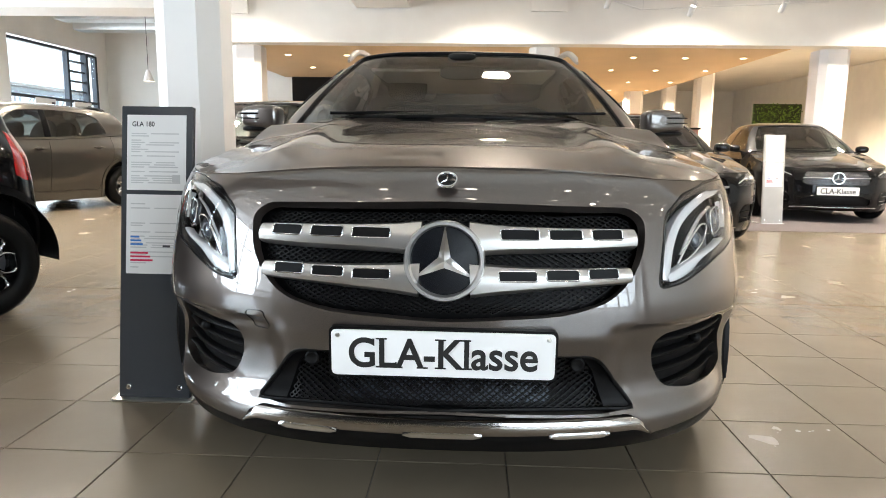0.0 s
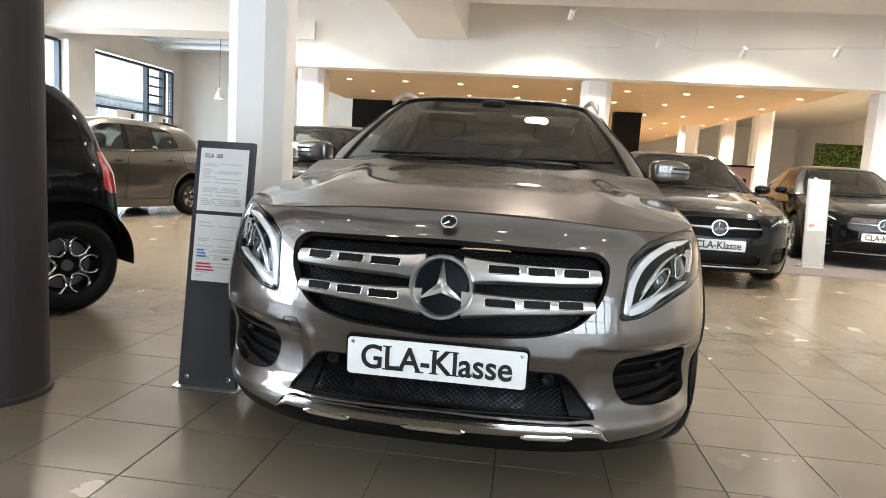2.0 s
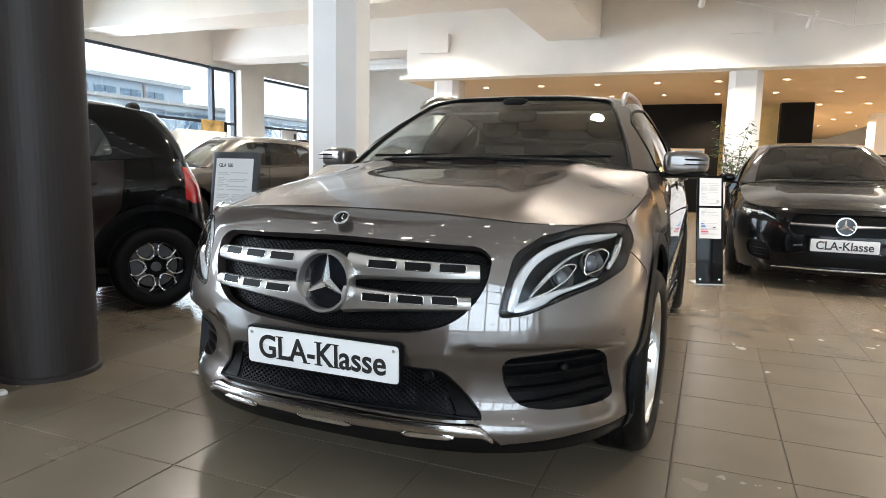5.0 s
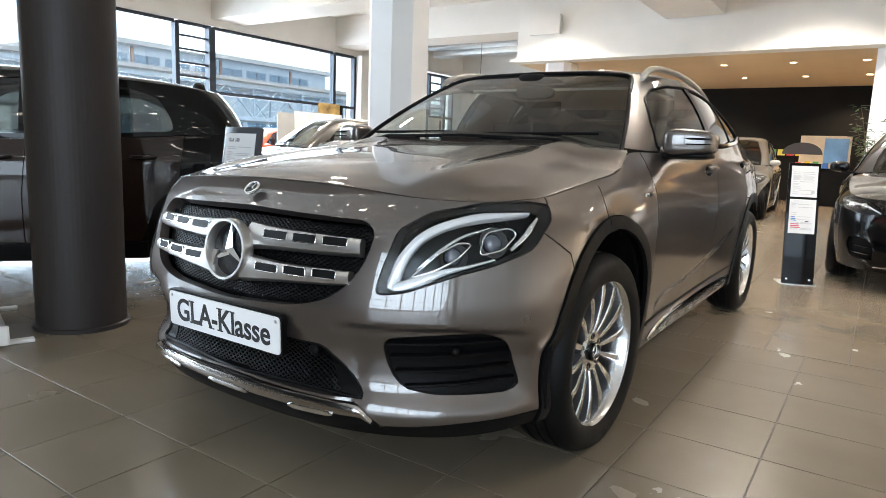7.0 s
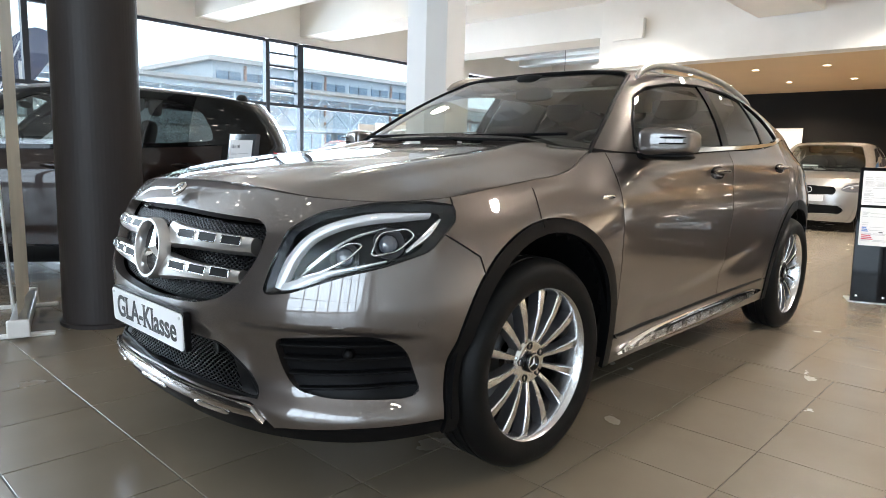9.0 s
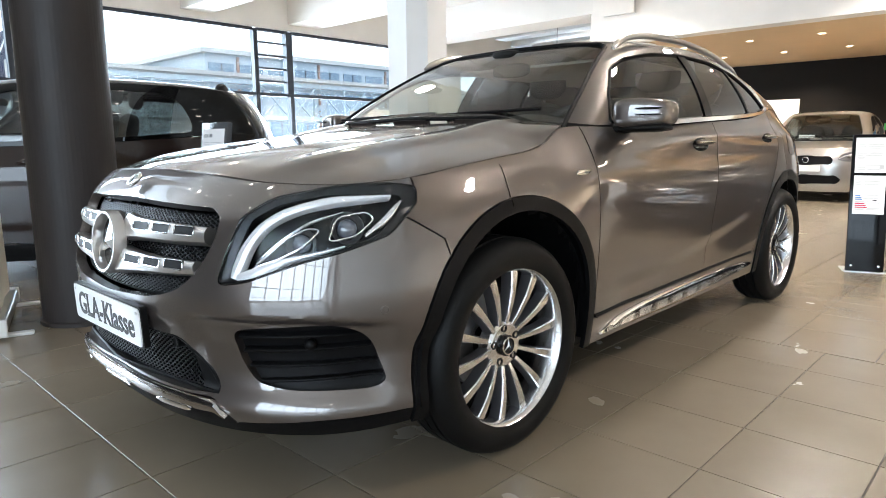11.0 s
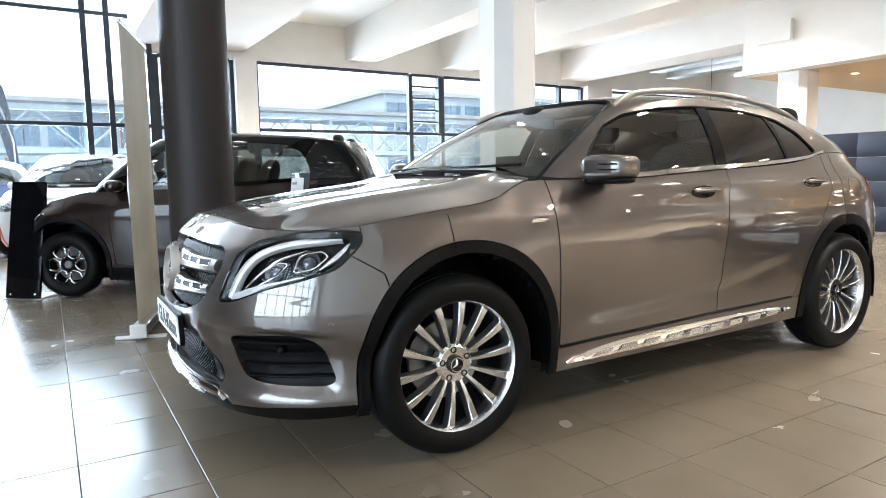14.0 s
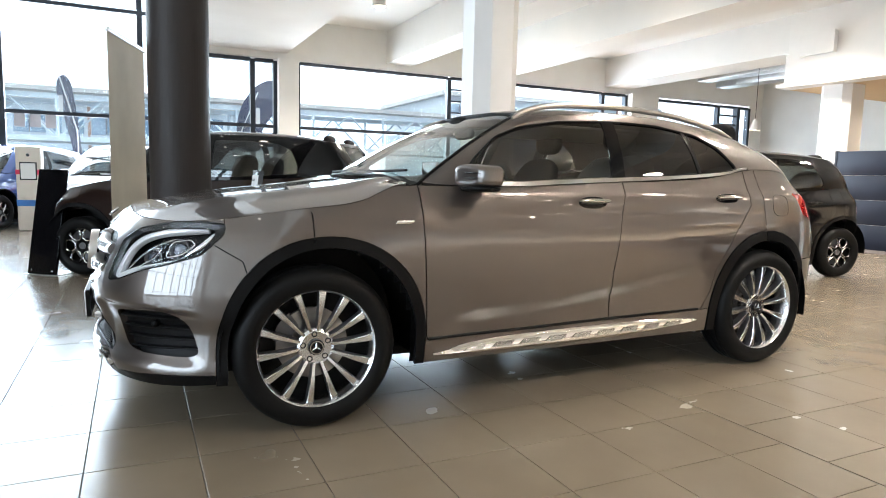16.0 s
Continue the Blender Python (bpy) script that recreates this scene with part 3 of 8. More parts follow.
def body_of(s):
    """Body functions from a car's design table s: the lower wall wall(u, v) with u 0..3 from the nose over the side to the tail,
    the bonnet lid(a, b), the upper sheet top(u, v) from the windscreen round to the rear window, and the roof."""
    F, A, W, R = (spline(*s[k]) for k in ("front", "front_half", "side_half", "rear"))
    ZB = spline(*s["bottom"])
    L, n = s["wheelbase"], s["round"]
    edge = np.array(s["lid_edge"], float)
    eth = np.arctan2(edge[:, 0], -edge[:, 1] + 1e-9)
    EX, EY, EZ = spline(eth, edge[:, 0]), spline(eth, edge[:, 1]), spline(eth, edge[:, 2])
    bx, bz = spline(*s["belt_x"]), spline(*s["belt_z"])
    rear_top = np.array(s["tail_edge"], float)
    rth = np.arctan2(rear_top[:, 0], rear_top[:, 1] - L)[::-1]
    RX, RY, RZ = (spline(rth, rear_top[::-1, i]) for i in range(3))
    crease, kink = spline(*s["crease"]), s["kink"]

    def half(y, z):
        k = smooth01((y - 0.1) / 0.4)
        x = A(z) * (1 - k) + W(z) * k
        d = crease(y) - z
        mid = smooth01((y - 0.55) / 0.25) * (1 - smooth01((y - L + 0.75) / 0.3))
        x = x - kink * mid * smooth01(d / 0.075 + 0.5) * (1 - smooth01((d - 0.02) / 0.22) * 0.75)
        x = x - 0.05 * smooth01((y - L + 0.3) / 1.2) * (z > -1)
        return x

    def shell(u, z):
        """Plan of the body at height z."""
        f = np.clip(u, 0, 1) * math.pi / 2
        r = np.clip(u - 2, 0, 1) * math.pi / 2
        e = 2 / n
        xf, yf = A(z) * np.sin(f) ** e, -F(z) * np.cos(f) ** e
        ys = np.clip(u - 1, 0, 1) * L
        xs = half(ys, z)
        xr = half(np.full_like(z, L), z) * np.abs(np.cos(r)) ** 0.6
        yr = L + R(z) * np.sin(r) ** 0.72
        if "scoop" in s:
            # the recess of the side intakes under a sharp crease, closed by the lower lip
            q = np.arctan2(xf / 0.9, -yf / 0.85 + 1e-9) * 0.9
            d = s["scoop"] * smooth01((q - 0.37) / 0.09) * (1 - smooth01((q - 0.86) / 0.12))
            d = d * smooth01((0.545 - 0.02 * smooth01((q - 0.7) / 0.25) - z) / 0.028) * smooth01((z - 0.275) / 0.075)
            r_ = np.hypot(xf, yf) + 1e-9
            xf, yf = xf - d * xf / r_, yf - d * yf / r_
        x = np.where(u <= 1, xf, np.where(u <= 2, xs, xr))
        y = np.where(u <= 1, yf, np.where(u <= 2, ys, yr))
        return x, y

    def rim(u):
        """Upper edge of the wall."""
        zr = np.full_like(u, s["ref_z"])
        x, y = shell(u, zr)
        th = np.arctan2(x, -y + 1e-9)
        tr = np.arctan2(x, y - L + 1e-9)
        ys = np.clip(u - 1, 0, 1) * L
        ex = np.where(u <= 1, EX(th), np.where(u <= 2, bx(ys), RX(tr)))
        ey = np.where(u <= 1, EY(th), np.where(u <= 2, ys, RY(tr)))
        ez = np.where(u <= 1, EZ(th), np.where(u <= 2, bz(ys), RZ(tr)))
        return ex, ey, ez

    def wall(u, v):
        sg = np.where(u < 0, -1.0, 1.0)
        u = np.abs(u)
        ex, ey, ez = rim(u)
        zb = ZB(u)
        z = zb + (ez - zb) * v
        x, y = shell(u, z)
        xt, yt = shell(u, ez)
        k = smooth01((v - s["blend"]) / (1 - s["blend"]))
        x, y = x + (ex - xt) * k, y + (ey - yt) * k
        return np.stack([x * sg, y, z], -1)

    yf, yr = spline(*s["lid_front"]), spline(*s["lid_rear"])
    hc, xe, he = spline(*s["lid_mid"]), spline(*s["lid_half"]), spline(*s["lid_side"])

    def lid(a, b):
        x = np.abs(a) * s["lid_w"]
        y = yf(x) + (yr(x) - yf(x)) * b
        t = np.clip(x / xe(y), 0, 1.05)
        z = hc(y) + (he(y) - hc(y)) * t ** s["lid_pow"]
        fade = smooth01((y - s["lid_mid"][0][0]) / 0.25)
        z = z + s["ridge"] * fade * np.exp(-((x - s["ridge_x"]) / 0.07) ** 2) * (1 - t ** 4)
        return np.stack([x * np.sign(a), y, z], -1)

    lo, hi = np.array(s["top_low"], float), np.array(s["top_high"], float)
    st = np.linspace(0, 1, len(lo))
    LO, HI = [spline(st, lo[:, i]) for i in range(3)], [spline(st, hi[:, i]) for i in range(3)]

    def top(u, v):
        sg = np.where(u < 0, -1.0, 1.0)
        u = np.abs(u)
        a = np.stack([f(u) for f in LO], -1)
        b = np.stack([f(u) for f in HI], -1)
        P = a + (b - a) * v[..., None]
        c = np.stack([0.75 * P[..., 0], 0.5 * (P[..., 1] - s["mid_y"]), np.full_like(u, 0.45)], -1)
        c /= np.linalg.norm(c, axis=-1, keepdims=True)
        P = P + c * (s["bulge"] * 4 * v * (1 - v))[..., None]
        P[..., 0] = np.maximum(P[..., 0], 0) * sg
        return P

    crown = spline(*s["crown"])

    def roof(a, b):
        """a -1..1 across, b 0..1 from the windscreen header back."""
        u0, u1 = s["roof_u"]
        t, sg = np.abs(a), np.sign(a)

        def hi(u):
            return np.stack([f(u) for f in HI], -1)
        e0, e1 = hi(t * u0), hi(1 - t * (1 - u1))
        sd, s0, s1 = hi(u0 + (u1 - u0) * b), hi(np.full_like(b, u0)), hi(np.full_like(b, u1))
        c0, c1 = hi(np.zeros_like(b)), hi(np.ones_like(b))
        c = c0 * (1 - b)[..., None] + c1 * b[..., None]
        c[..., 2] = crown(c[..., 1])
        w = np.stack([1 - t, 1 - t, 1 - t ** 2.2], -1)
        B = b[..., None]
        P = w * c + (1 - w) * sd + (1 - B) * (e0 - w * c0 - (1 - w) * s0) + B * (e1 - w * c1 - (1 - w) * s1)
        P[..., 0] *= sg
        return P

    return wall, lid, top, roof


def theta_z(P):
    """Flat view of a nose: the angle round it, as a length, and the height."""
    return np.stack([np.arctan2(P[:, 0] / 0.9, -P[:, 1] / 0.85) * 0.9, P[:, 2]], -1)


def side_view(P):
    return P[:, 1:3]


def at_theta(points):
    P = np.array(points, float)
    return theta_z(P)

# ---- the grey sport utility car ----
PAINT = car_paint("mountain_grey_paint", (0.112, 0.094, 0.085), 0.8, 0.36, 0.3, 0.5, 1.95)
GLASS_FRONT = glass("car_glass", (0.78, 0.82, 0.78))
GLASS_DARK = glass("privacy_glass", (0.055, 0.05, 0.045))
GLASS_LENS = glass("lamp_cover", (0.97, 0.98, 0.99), 0.0, 0.02)
RUBBER = mat("tyre_rubber", (0.0035, 0.0035, 0.0035), 0.5, spec=0.16, var=0.12, scale=25, bump=0.05, bump_scale=200)
ALLOY = mat("machined_alloy", (0.72, 0.72, 0.72), 0.22, metal=1.0, var=0.04)
ALLOY_DARK = mat("grey_alloy", (0.17, 0.17, 0.18), 0.35, metal=0.8, var=0.05)
SATIN = mat("satin_silver", (0.58, 0.56, 0.54), 0.30, metal=0.9, var=0.03, coat=0.5)
INTERIOR = mat("dark_cabin_trim", (0.012, 0.0115, 0.011), 0.75, spec=0.2, var=0.12, scale=20, bump=0.1, bump_scale=300)
BEIGE_TRIM = mat("headliner", (0.42, 0.40, 0.37), 0.9, var=0.05)
LAMP_BLACK = mat("lamp_housing", (0.004, 0.004, 0.005), 0.35, spec=0.15, var=0.05)
LIGHT_GUIDE = mat("frosted_light_guide", (0.72, 0.73, 0.75), 0.12, metal=0.15, var=0.03, coat=0.6)
REFLECTOR = mat("lamp_reflector", (0.88, 0.90, 0.93), 0.10, metal=1.0, var=0.02)
RED_LENS = mat("red_lamp_lens", (0.45, 0.006, 0.008), 0.12, var=0.05, coat=1.0)
PLATE_WHITE = mat("plate_white", (0.80, 0.80, 0.80), 0.35, var=0.02)
PLATE_INK = mat("plate_ink", (0.01, 0.01, 0.01), 0.5)
RADIATOR = mat("radiator_fins", (0.10, 0.12, 0.15), 0.4, metal=0.6, var=0.3, scale=80)
SKID = mat("polished_skid", (0.46, 0.43, 0.41), 0.14, metal=1.0, var=0.04)
DISC = mat("brake_disc", (0.42, 0.41, 0.40), 0.3, metal=1.0, var=0.1, scale=30)

SUV = dict(
    wheelbase=2.70, scoop=0.025, round=2.7, ref_z=0.85, blend=0.80, kink=0.016, mid_y=1.9, bulge=0.026,
    front=((0.18, 0.26, 0.31, 0.38, 0.45, 0.52, 0.57, 0.65, 0.75, 0.82, 0.865, 0.905, 0.95), (0.79, 0.838, 0.846, 0.832, 0.838, 0.860, 0.860, 0.844, 0.812, 0.777, 0.735, 0.680, 0.60)),
    front_half=((0.18, 0.27, 0.33, 0.42, 0.50, 0.56, 0.65, 0.75, 0.82, 0.86, 0.90, 0.94, 1.05), (0.850, 0.880, 0.873, 0.872, 0.894, 0.896, 0.889, 0.876, 0.864, 0.850, 0.833, 0.806, 0.74)),
    side_half=((0.18, 0.27, 0.35, 0.5, 0.65, 0.76, 0.83, 0.885, 0.905, 0.95, 1.0, 1.05, 1.2), (0.835, 0.852, 0.862, 0.878, 0.889, 0.892, 0.887, 0.876, 0.871, 0.863, 0.850, 0.822, 0.76)),
    rear=((0.2, 0.35, 0.5, 0.7, 0.9, 1.0, 1.1, 1.2), (0.72, 0.80, 0.84, 0.83, 0.78, 0.73, 0.67, 0.6)),
    bottom=((0, 0.5, 0.85, 1.0, 1.2, 1.9, 2.1, 3.0), (0.205, 0.205, 0.225, 0.24, 0.225, 0.235, 0.26, 0.30)),
    lid_edge=((0, -0.680, 0.904), (0.30, -0.674, 0.896), (0.51, -0.640, 0.882), (0.62, -0.585, 0.876), (0.69, -0.520, 0.874), (0.765, -0.410, 0.882), (0.797, -0.320, 0.892), (0.806, -0.18, 0.912), (0.808, 0.0, 0.934)),
    belt_x=((0, 0.15, 0.25, 0.33, 0.40, 0.5, 0.65, 0.95, 1.5, 2.0, 2.4, 2.7), (0.808, 0.812, 0.810, 0.796, 0.788, 0.796, 0.815, 0.826, 0.825, 0.812, 0.792, 0.755)),
    belt_z=((0, 0.15, 0.25, 0.33, 0.40, 0.5, 0.65, 0.95, 1.5, 2.25, 2.56, 2.7), (0.934, 0.950, 0.975, 1.012, 1.032, 1.036, 1.036, 1.038, 1.066, 1.103, 1.150, 1.165)),
    tail_edge=((0.755, 2.70, 1.165), (0.735, 2.85, 1.165), (0.66, 3.12, 1.14), (0.40, 3.30, 1.10), (0, 3.36, 1.09)),
    crease=((0, 0.55, 0.95, 1.58, 2.0, 2.5, 3), (0.43, 0.43, 0.44, 0.505, 0.575, 0.66, 0.7)),
    lid_front=((0, 0.30, 0.51, 0.62, 0.69, 0.765, 0.797, 0.808), (-0.680, -0.674, -0.640, -0.585, -0.520, -0.410, -0.320, -0.02)),
    lid_rear=((0, 0.3, 0.55, 0.70, 0.77, 0.808), (0.385, 0.405, 0.455, 0.470, 0.42, 0.25)),
    lid_mid=((-0.68, -0.6, -0.4, -0.2, 0.0, 0.2, 0.40, 0.5), (0.904, 0.926, 0.962, 0.988, 1.010, 1.034, 1.060, 1.072)),
    lid_half=((-0.68, -0.64, -0.585, -0.52, -0.41, -0.32, -0.18, 0.0, 0.15, 0.25, 0.33, 0.5), (0.36, 0.51, 0.62, 0.69, 0.765, 0.797, 0.806, 0.808, 0.812, 0.81, 0.80, 0.80)),
    lid_side=((-0.68, -0.64, -0.585, -0.52, -0.41, -0.32, -0.18, 0.0, 0.15, 0.25, 0.33, 0.40, 0.5), (0.896, 0.882, 0.876, 0.874, 0.882, 0.892, 0.912, 0.934, 0.950, 0.975, 1.012, 1.034, 1.04)),
    lid_w=0.808, lid_pow=2.6, ridge=0.016, ridge_x=0.50,
    top_low=((0, 0.40, 1.072), (0.40, 0.43, 1.068), (0.66, 0.52, 1.054), (0.785, 0.60, 1.040), (0.826, 0.95, 1.038), (0.828, 1.25, 1.053), (0.825, 1.56, 1.069), (0.812, 2.0, 1.091), (0.792, 2.40, 1.124), (0.765, 2.62, 1.160), (0.735, 2.85, 1.165), (0.66, 3.12, 1.14), (0.40, 3.30, 1.10), (0, 3.36, 1.09)),
    top_high=((0, 1.16, 1.448), (0.33, 1.175, 1.443), (0.50, 1.21, 1.428), (0.565, 1.29, 1.412), (0.585, 1.42, 1.424), (0.592, 1.58, 1.438), (0.594, 1.75, 1.446), (0.590, 2.05, 1.440), (0.575, 2.45, 1.406), (0.555, 2.70, 1.366), (0.52, 2.90, 1.328), (0.45, 3.02, 1.308), (0.25, 3.10, 1.305), (0, 3.12, 1.305)),
    roof_u=(3 / 13, 10 / 13),
    crown=((1.1, 1.16, 1.3, 1.6, 2.0, 2.4, 2.8, 3.12), (1.436, 1.448, 1.466, 1.482, 1.480, 1.452, 1.388, 1.305)),
)

SIDE_WINDOW = ((0.700, 1.050), (0.800, 1.165), (0.965, 1.282), (1.108, 1.337), (1.347, 1.378), (1.632, 1.396), (1.788, 1.396), (2.03, 1.390), (2.311, 1.348), (2.445, 1.280), (2.545, 1.162), (2.255, 1.111), (1.635, 1.081), (0.955, 1.050))
HEADLAMP = ((0.506, -0.762, 0.622), (0.522, -0.745, 0.70), (0.545, -0.715, 0.795), (0.601, -0.646, 0.843), (0.69, -0.531, 0.870), (0.765, -0.407, 0.876), (0.812, -0.345, 0.866), (0.828, -0.352, 0.828), (0.815, -0.440, 0.745), (0.758, -0.567, 0.704), (0.70, -0.640, 0.683), (0.64, -0.70, 0.655), (0.585, -0.735, 0.632))
GRILLE = ((-0.455, -0.75, 0.812), (0, -0.79, 0.824), (0.455, -0.75, 0.812), (0.488, -0.747, 0.785), (0.480, -0.77, 0.715), (0.445, -0.797, 0.648), (0.385, -0.817, 0.600), (0.28, -0.838, 0.570), (0, -0.855, 0.552), (-0.28, -0.838, 0.570), (-0.385, -0.817, 0.600), (-0.445, -0.797, 0.648), (-0.480, -0.77, 0.715), (-0.488, -0.747, 0.785))
FOG = ((0.535, -0.765, 0.498), (0.66, -0.68, 0.512), (0.758, -0.579, 0.516), (0.800, -0.506, 0.480), (0.818, -0.461, 0.348), (0.79, -0.494, 0.332), (0.65, -0.67, 0.338), (0.580, -0.725, 0.356), (0.550, -0.75, 0.41))
INTAKE = ((-0.490, -0.77, 0.318), (-0.425, -0.80, 0.405), (-0.370, -0.82, 0.462), (0, -0.85, 0.470), (0.370, -0.82, 0.462), (0.425, -0.80, 0.405), (0.490, -0.77, 0.318), (0, -0.83, 0.328))
INTAKE_MESH = ((-0.425, -0.79, 0.324), (-0.375, -0.815, 0.420), (-0.335, -0.83, 0.452), (0, -0.85, 0.462), (0.335, -0.83, 0.452), (0.375, -0.815, 0.420), (0.425, -0.79, 0.324), (0, -0.83, 0.332))


def wheel(parent, x, y, r=0.345, rim_r=0.262, width=0.235, spokes=14, style="multi", face=1, steer=0):
    """A wheel at (x, y): tyre, rim with spokes, hub, brake disc. face: +1 looks to +x."""
    w = new("wheel")
    w.parent = parent
    w.matrix_local = pose(x, y, r, 0, 0, steer + (0 if face > 0 else 180))
    h = width / 2
    prof = [(rim_r - 0.012, -h + 0.012), (rim_r + 0.004, -h + 0.002), (r - 0.045, -h - 0.004), (r - 0.022, -h + 0.008), (r - 0.008, -h + 0.028), (r - 0.002, -h + 0.042), (r, -h + 0.052), (r, -0.048), (r - 0.007, -0.046), (r - 0.007, -0.038), (r, -0.036), (r, -0.005), (r - 0.007, -0.004), (r - 0.007, 0.004), (r, 0.005), (r, 0.036), (r - 0.007, 0.038), (r - 0.007, 0.046), (r, 0.048), (r, h - 0.052), (r - 0.002, h - 0.042), (r - 0.008, h - 0.028), (r - 0.022, h - 0.008), (r - 0.045, h + 0.004), (rim_r + 0.004, h - 0.002), (rim_r - 0.012, h - 0.012)]
    bm = lathe_bm(prof, 96, "x")
    part("tyre", bm, RUBBER, w, "black road tyre", 40)
    bm = lathe_bm([(rim_r - 0.020, -h + 0.01), (rim_r - 0.030, 0.0), (rim_r - 0.022, h - 0.03), (rim_r - 0.012, h - 0.014), (rim_r + 0.003, h - 0.006), (rim_r + 0.003, h - 0.012)], 96, "x")
    rim = part("rim", bm, BLACK_PLASTIC if style == "loop" else ALLOY, w, "dark alloy rim" if style == "loop" else "bright machined alloy rim", 35)
    f0 = h - 0.055
    if style == "multi":
        for k in range(spokes):
            q = 2 * math.pi * k / spokes + 0.11
            bm = bmesh.new()
            rows = []
            for t in (0, 0.25, 0.6, 0.85, 1.0):
                rad = 0.062 + t * (rim_r - 0.082)
                wd = 0.0075 + 0.0085 * t ** 1.5
                xx = f0 + 0.018 * t + 0.010 * math.sin(math.pi * t)
                c, s_ = math.cos(q), math.sin(q)
                row = []
                for sd, dx in ((-1, -0.045), (-1, -0.004), (-0.75, 0.0), (0.75, 0.0), (1, -0.004), (1, -0.045)):
                    row.append(bm.verts.new((xx + dx, rad * c - sd * wd * s_, rad * s_ + sd * wd * c)))
                rows.append(row)
            for a, b in zip(rows[:-1], rows[1:]):
                for i in range(6):
                    fc = bm.faces.new((a[i], a[(i + 1) % 6], b[(i + 1) % 6], b[i]))
                    fc.material_index = 0 if i in (1, 2, 3) else 1
            bmesh.ops.recalc_face_normals(bm, faces=bm.faces)
            ob = part("spoke", bm, ALLOY, rim, "", 30)
            ob.data.materials.append(ALLOY_DARK)
    elif style == "loop":
        for k in range(spokes):
            q = 2 * math.pi * k / spokes
            flat = rounded([(0.070, -0.018), (rim_r * 0.62, -0.062), (rim_r - 0.014, -0.045), (rim_r - 0.014, 0.045), (rim_r * 0.62, 0.062), (0.070, 0.018)], 0.03, 3)
            bm = tube_bm([(f0 + 0.010 + 0.03 * (a - 0.07), a * math.cos(q) - b * math.sin(q), a * math.sin(q) + b * math.cos(q)) for a, b in flat], 0.0110, 6, None, True)
            part("spoke", bm, ALLOY, rim, "", 60)
    else:
        for k in range(spokes):
            q = 2 * math.pi * k / spokes
            d = 2 * math.pi / spokes
            bm = bmesh.new()
            rows = []
            for t in (0, 0.2, 0.45, 0.7, 1.0):
                rad = 0.05 + t * (rim_r - 0.068)
                for_side = []
                for e in (-1, 1):
                    a0 = q + e * (0.05 + 0.30 * min(t / 0.45, 1) - 0.10 * max(0, (t - 0.45) / 0.55)) * d
                    for wdt, dx in ((-0.012, -0.02), (-0.012, 0.0), (0.012, 0.0), (0.012, -0.02)):
                        for_side.append((f0 + 0.012 * t + dx, rad * math.cos(a0) - wdt * math.sin(a0), rad * math.sin(a0) + wdt * math.cos(a0)))
                rows.append([bm.verts.new(p) for p in for_side])
            for a, b in zip(rows[:-1], rows[1:]):
                for o in (0, 4):
                    for i in range(4):
                        bm.faces.new((a[o + i], a[o + (i + 1) % 4], b[o + (i + 1) % 4], b[o + i]))
            bmesh.ops.recalc_face_normals(bm, faces=bm.faces)
            part("spoke", bm, ALLOY, rim, "", 30)
    part("hub", lathe_bm([(0.080, f0 - 0.04), (0.078, f0 - 0.004), (0.066, f0 + 0.004), (0.042, f0 + 0.002), (0.0, f0 + 0.002)], 48, "x"), BLACK_PLASTIC if style == "loop" else ALLOY, w, "alloy wheel hub", 35)
    part("hub_cap", lathe_bm([(0.034, f0), (0.034, f0 + 0.012), (0.030, f0 + 0.015), (0.0, f0 + 0.016)], 32, "x"), BLACK_GLOSS if style == "multi" else ALLOY_DARK, w, "black hub cap with a bright ring", 35)
    if style == "multi":
        bm = star_bm(0.024, 0.004)
        bmesh.ops.rotate(bm, cent=(0, 0, 0), matrix=Matrix.Rotation(radians(90), 3, "Z"), verts=bm.verts)
        bmesh.ops.translate(bm, vec=(f0 + 0.017, 0, 0), verts=bm.verts)
        lathe_bm([(0.025, f0 + 0.014), (0.025, f0 + 0.0195), (0.029, f0 + 0.0195), (0.029, f0 + 0.012)], 32, "x", bm)
        part("hub_emblem", bm, CHROME, w, "", 30)
    for k in range(5):
        q = 2 * math.pi * (k + 0.35) / 5
        bm = lathe_bm([(0.0125, f0 - 0.02), (0.0125, f0 + 0.0055), (0.0085, f0 + 0.0055), (0.0085, f0 - 0.006), (0, f0 - 0.006)], 16, "x")
        bmesh.ops.translate(bm, vec=(0, 0.056 * math.cos(q), 0.056 * math.sin(q)), verts=bm.verts)
        part("wheel_bolt", bm, BLACK_PLASTIC, w, "dark wheel bolt", 30)
    part("brake_disc", lathe_bm([(0.06, -0.03), (0.155, -0.03), (0.155, -0.052), (0.06, -0.052)], 64, "x"), ALLOY_DARK if style == "loop" else DISC, w, "steel brake disc", 30)
    bm = prism_bm(rounded([(0.10 * math.cos(a), 0.10 * math.sin(a)) for a in (2.2, 2.6, 3.0)] + [(0.175 * math.cos(a), 0.175 * math.sin(a)) for a in (3.0, 2.6, 2.2)], 0.01), -0.07, -0.01, "x")
    part("brake_caliper", bm, ALLOY_DARK, w, "", 30)
    part("wheel_well", lathe_bm([(0.05, -h + 0.03), (rim_r - 0.02, -h + 0.02)], 48, "x"), BLACK_PLASTIC, w, "", 30)
    return w


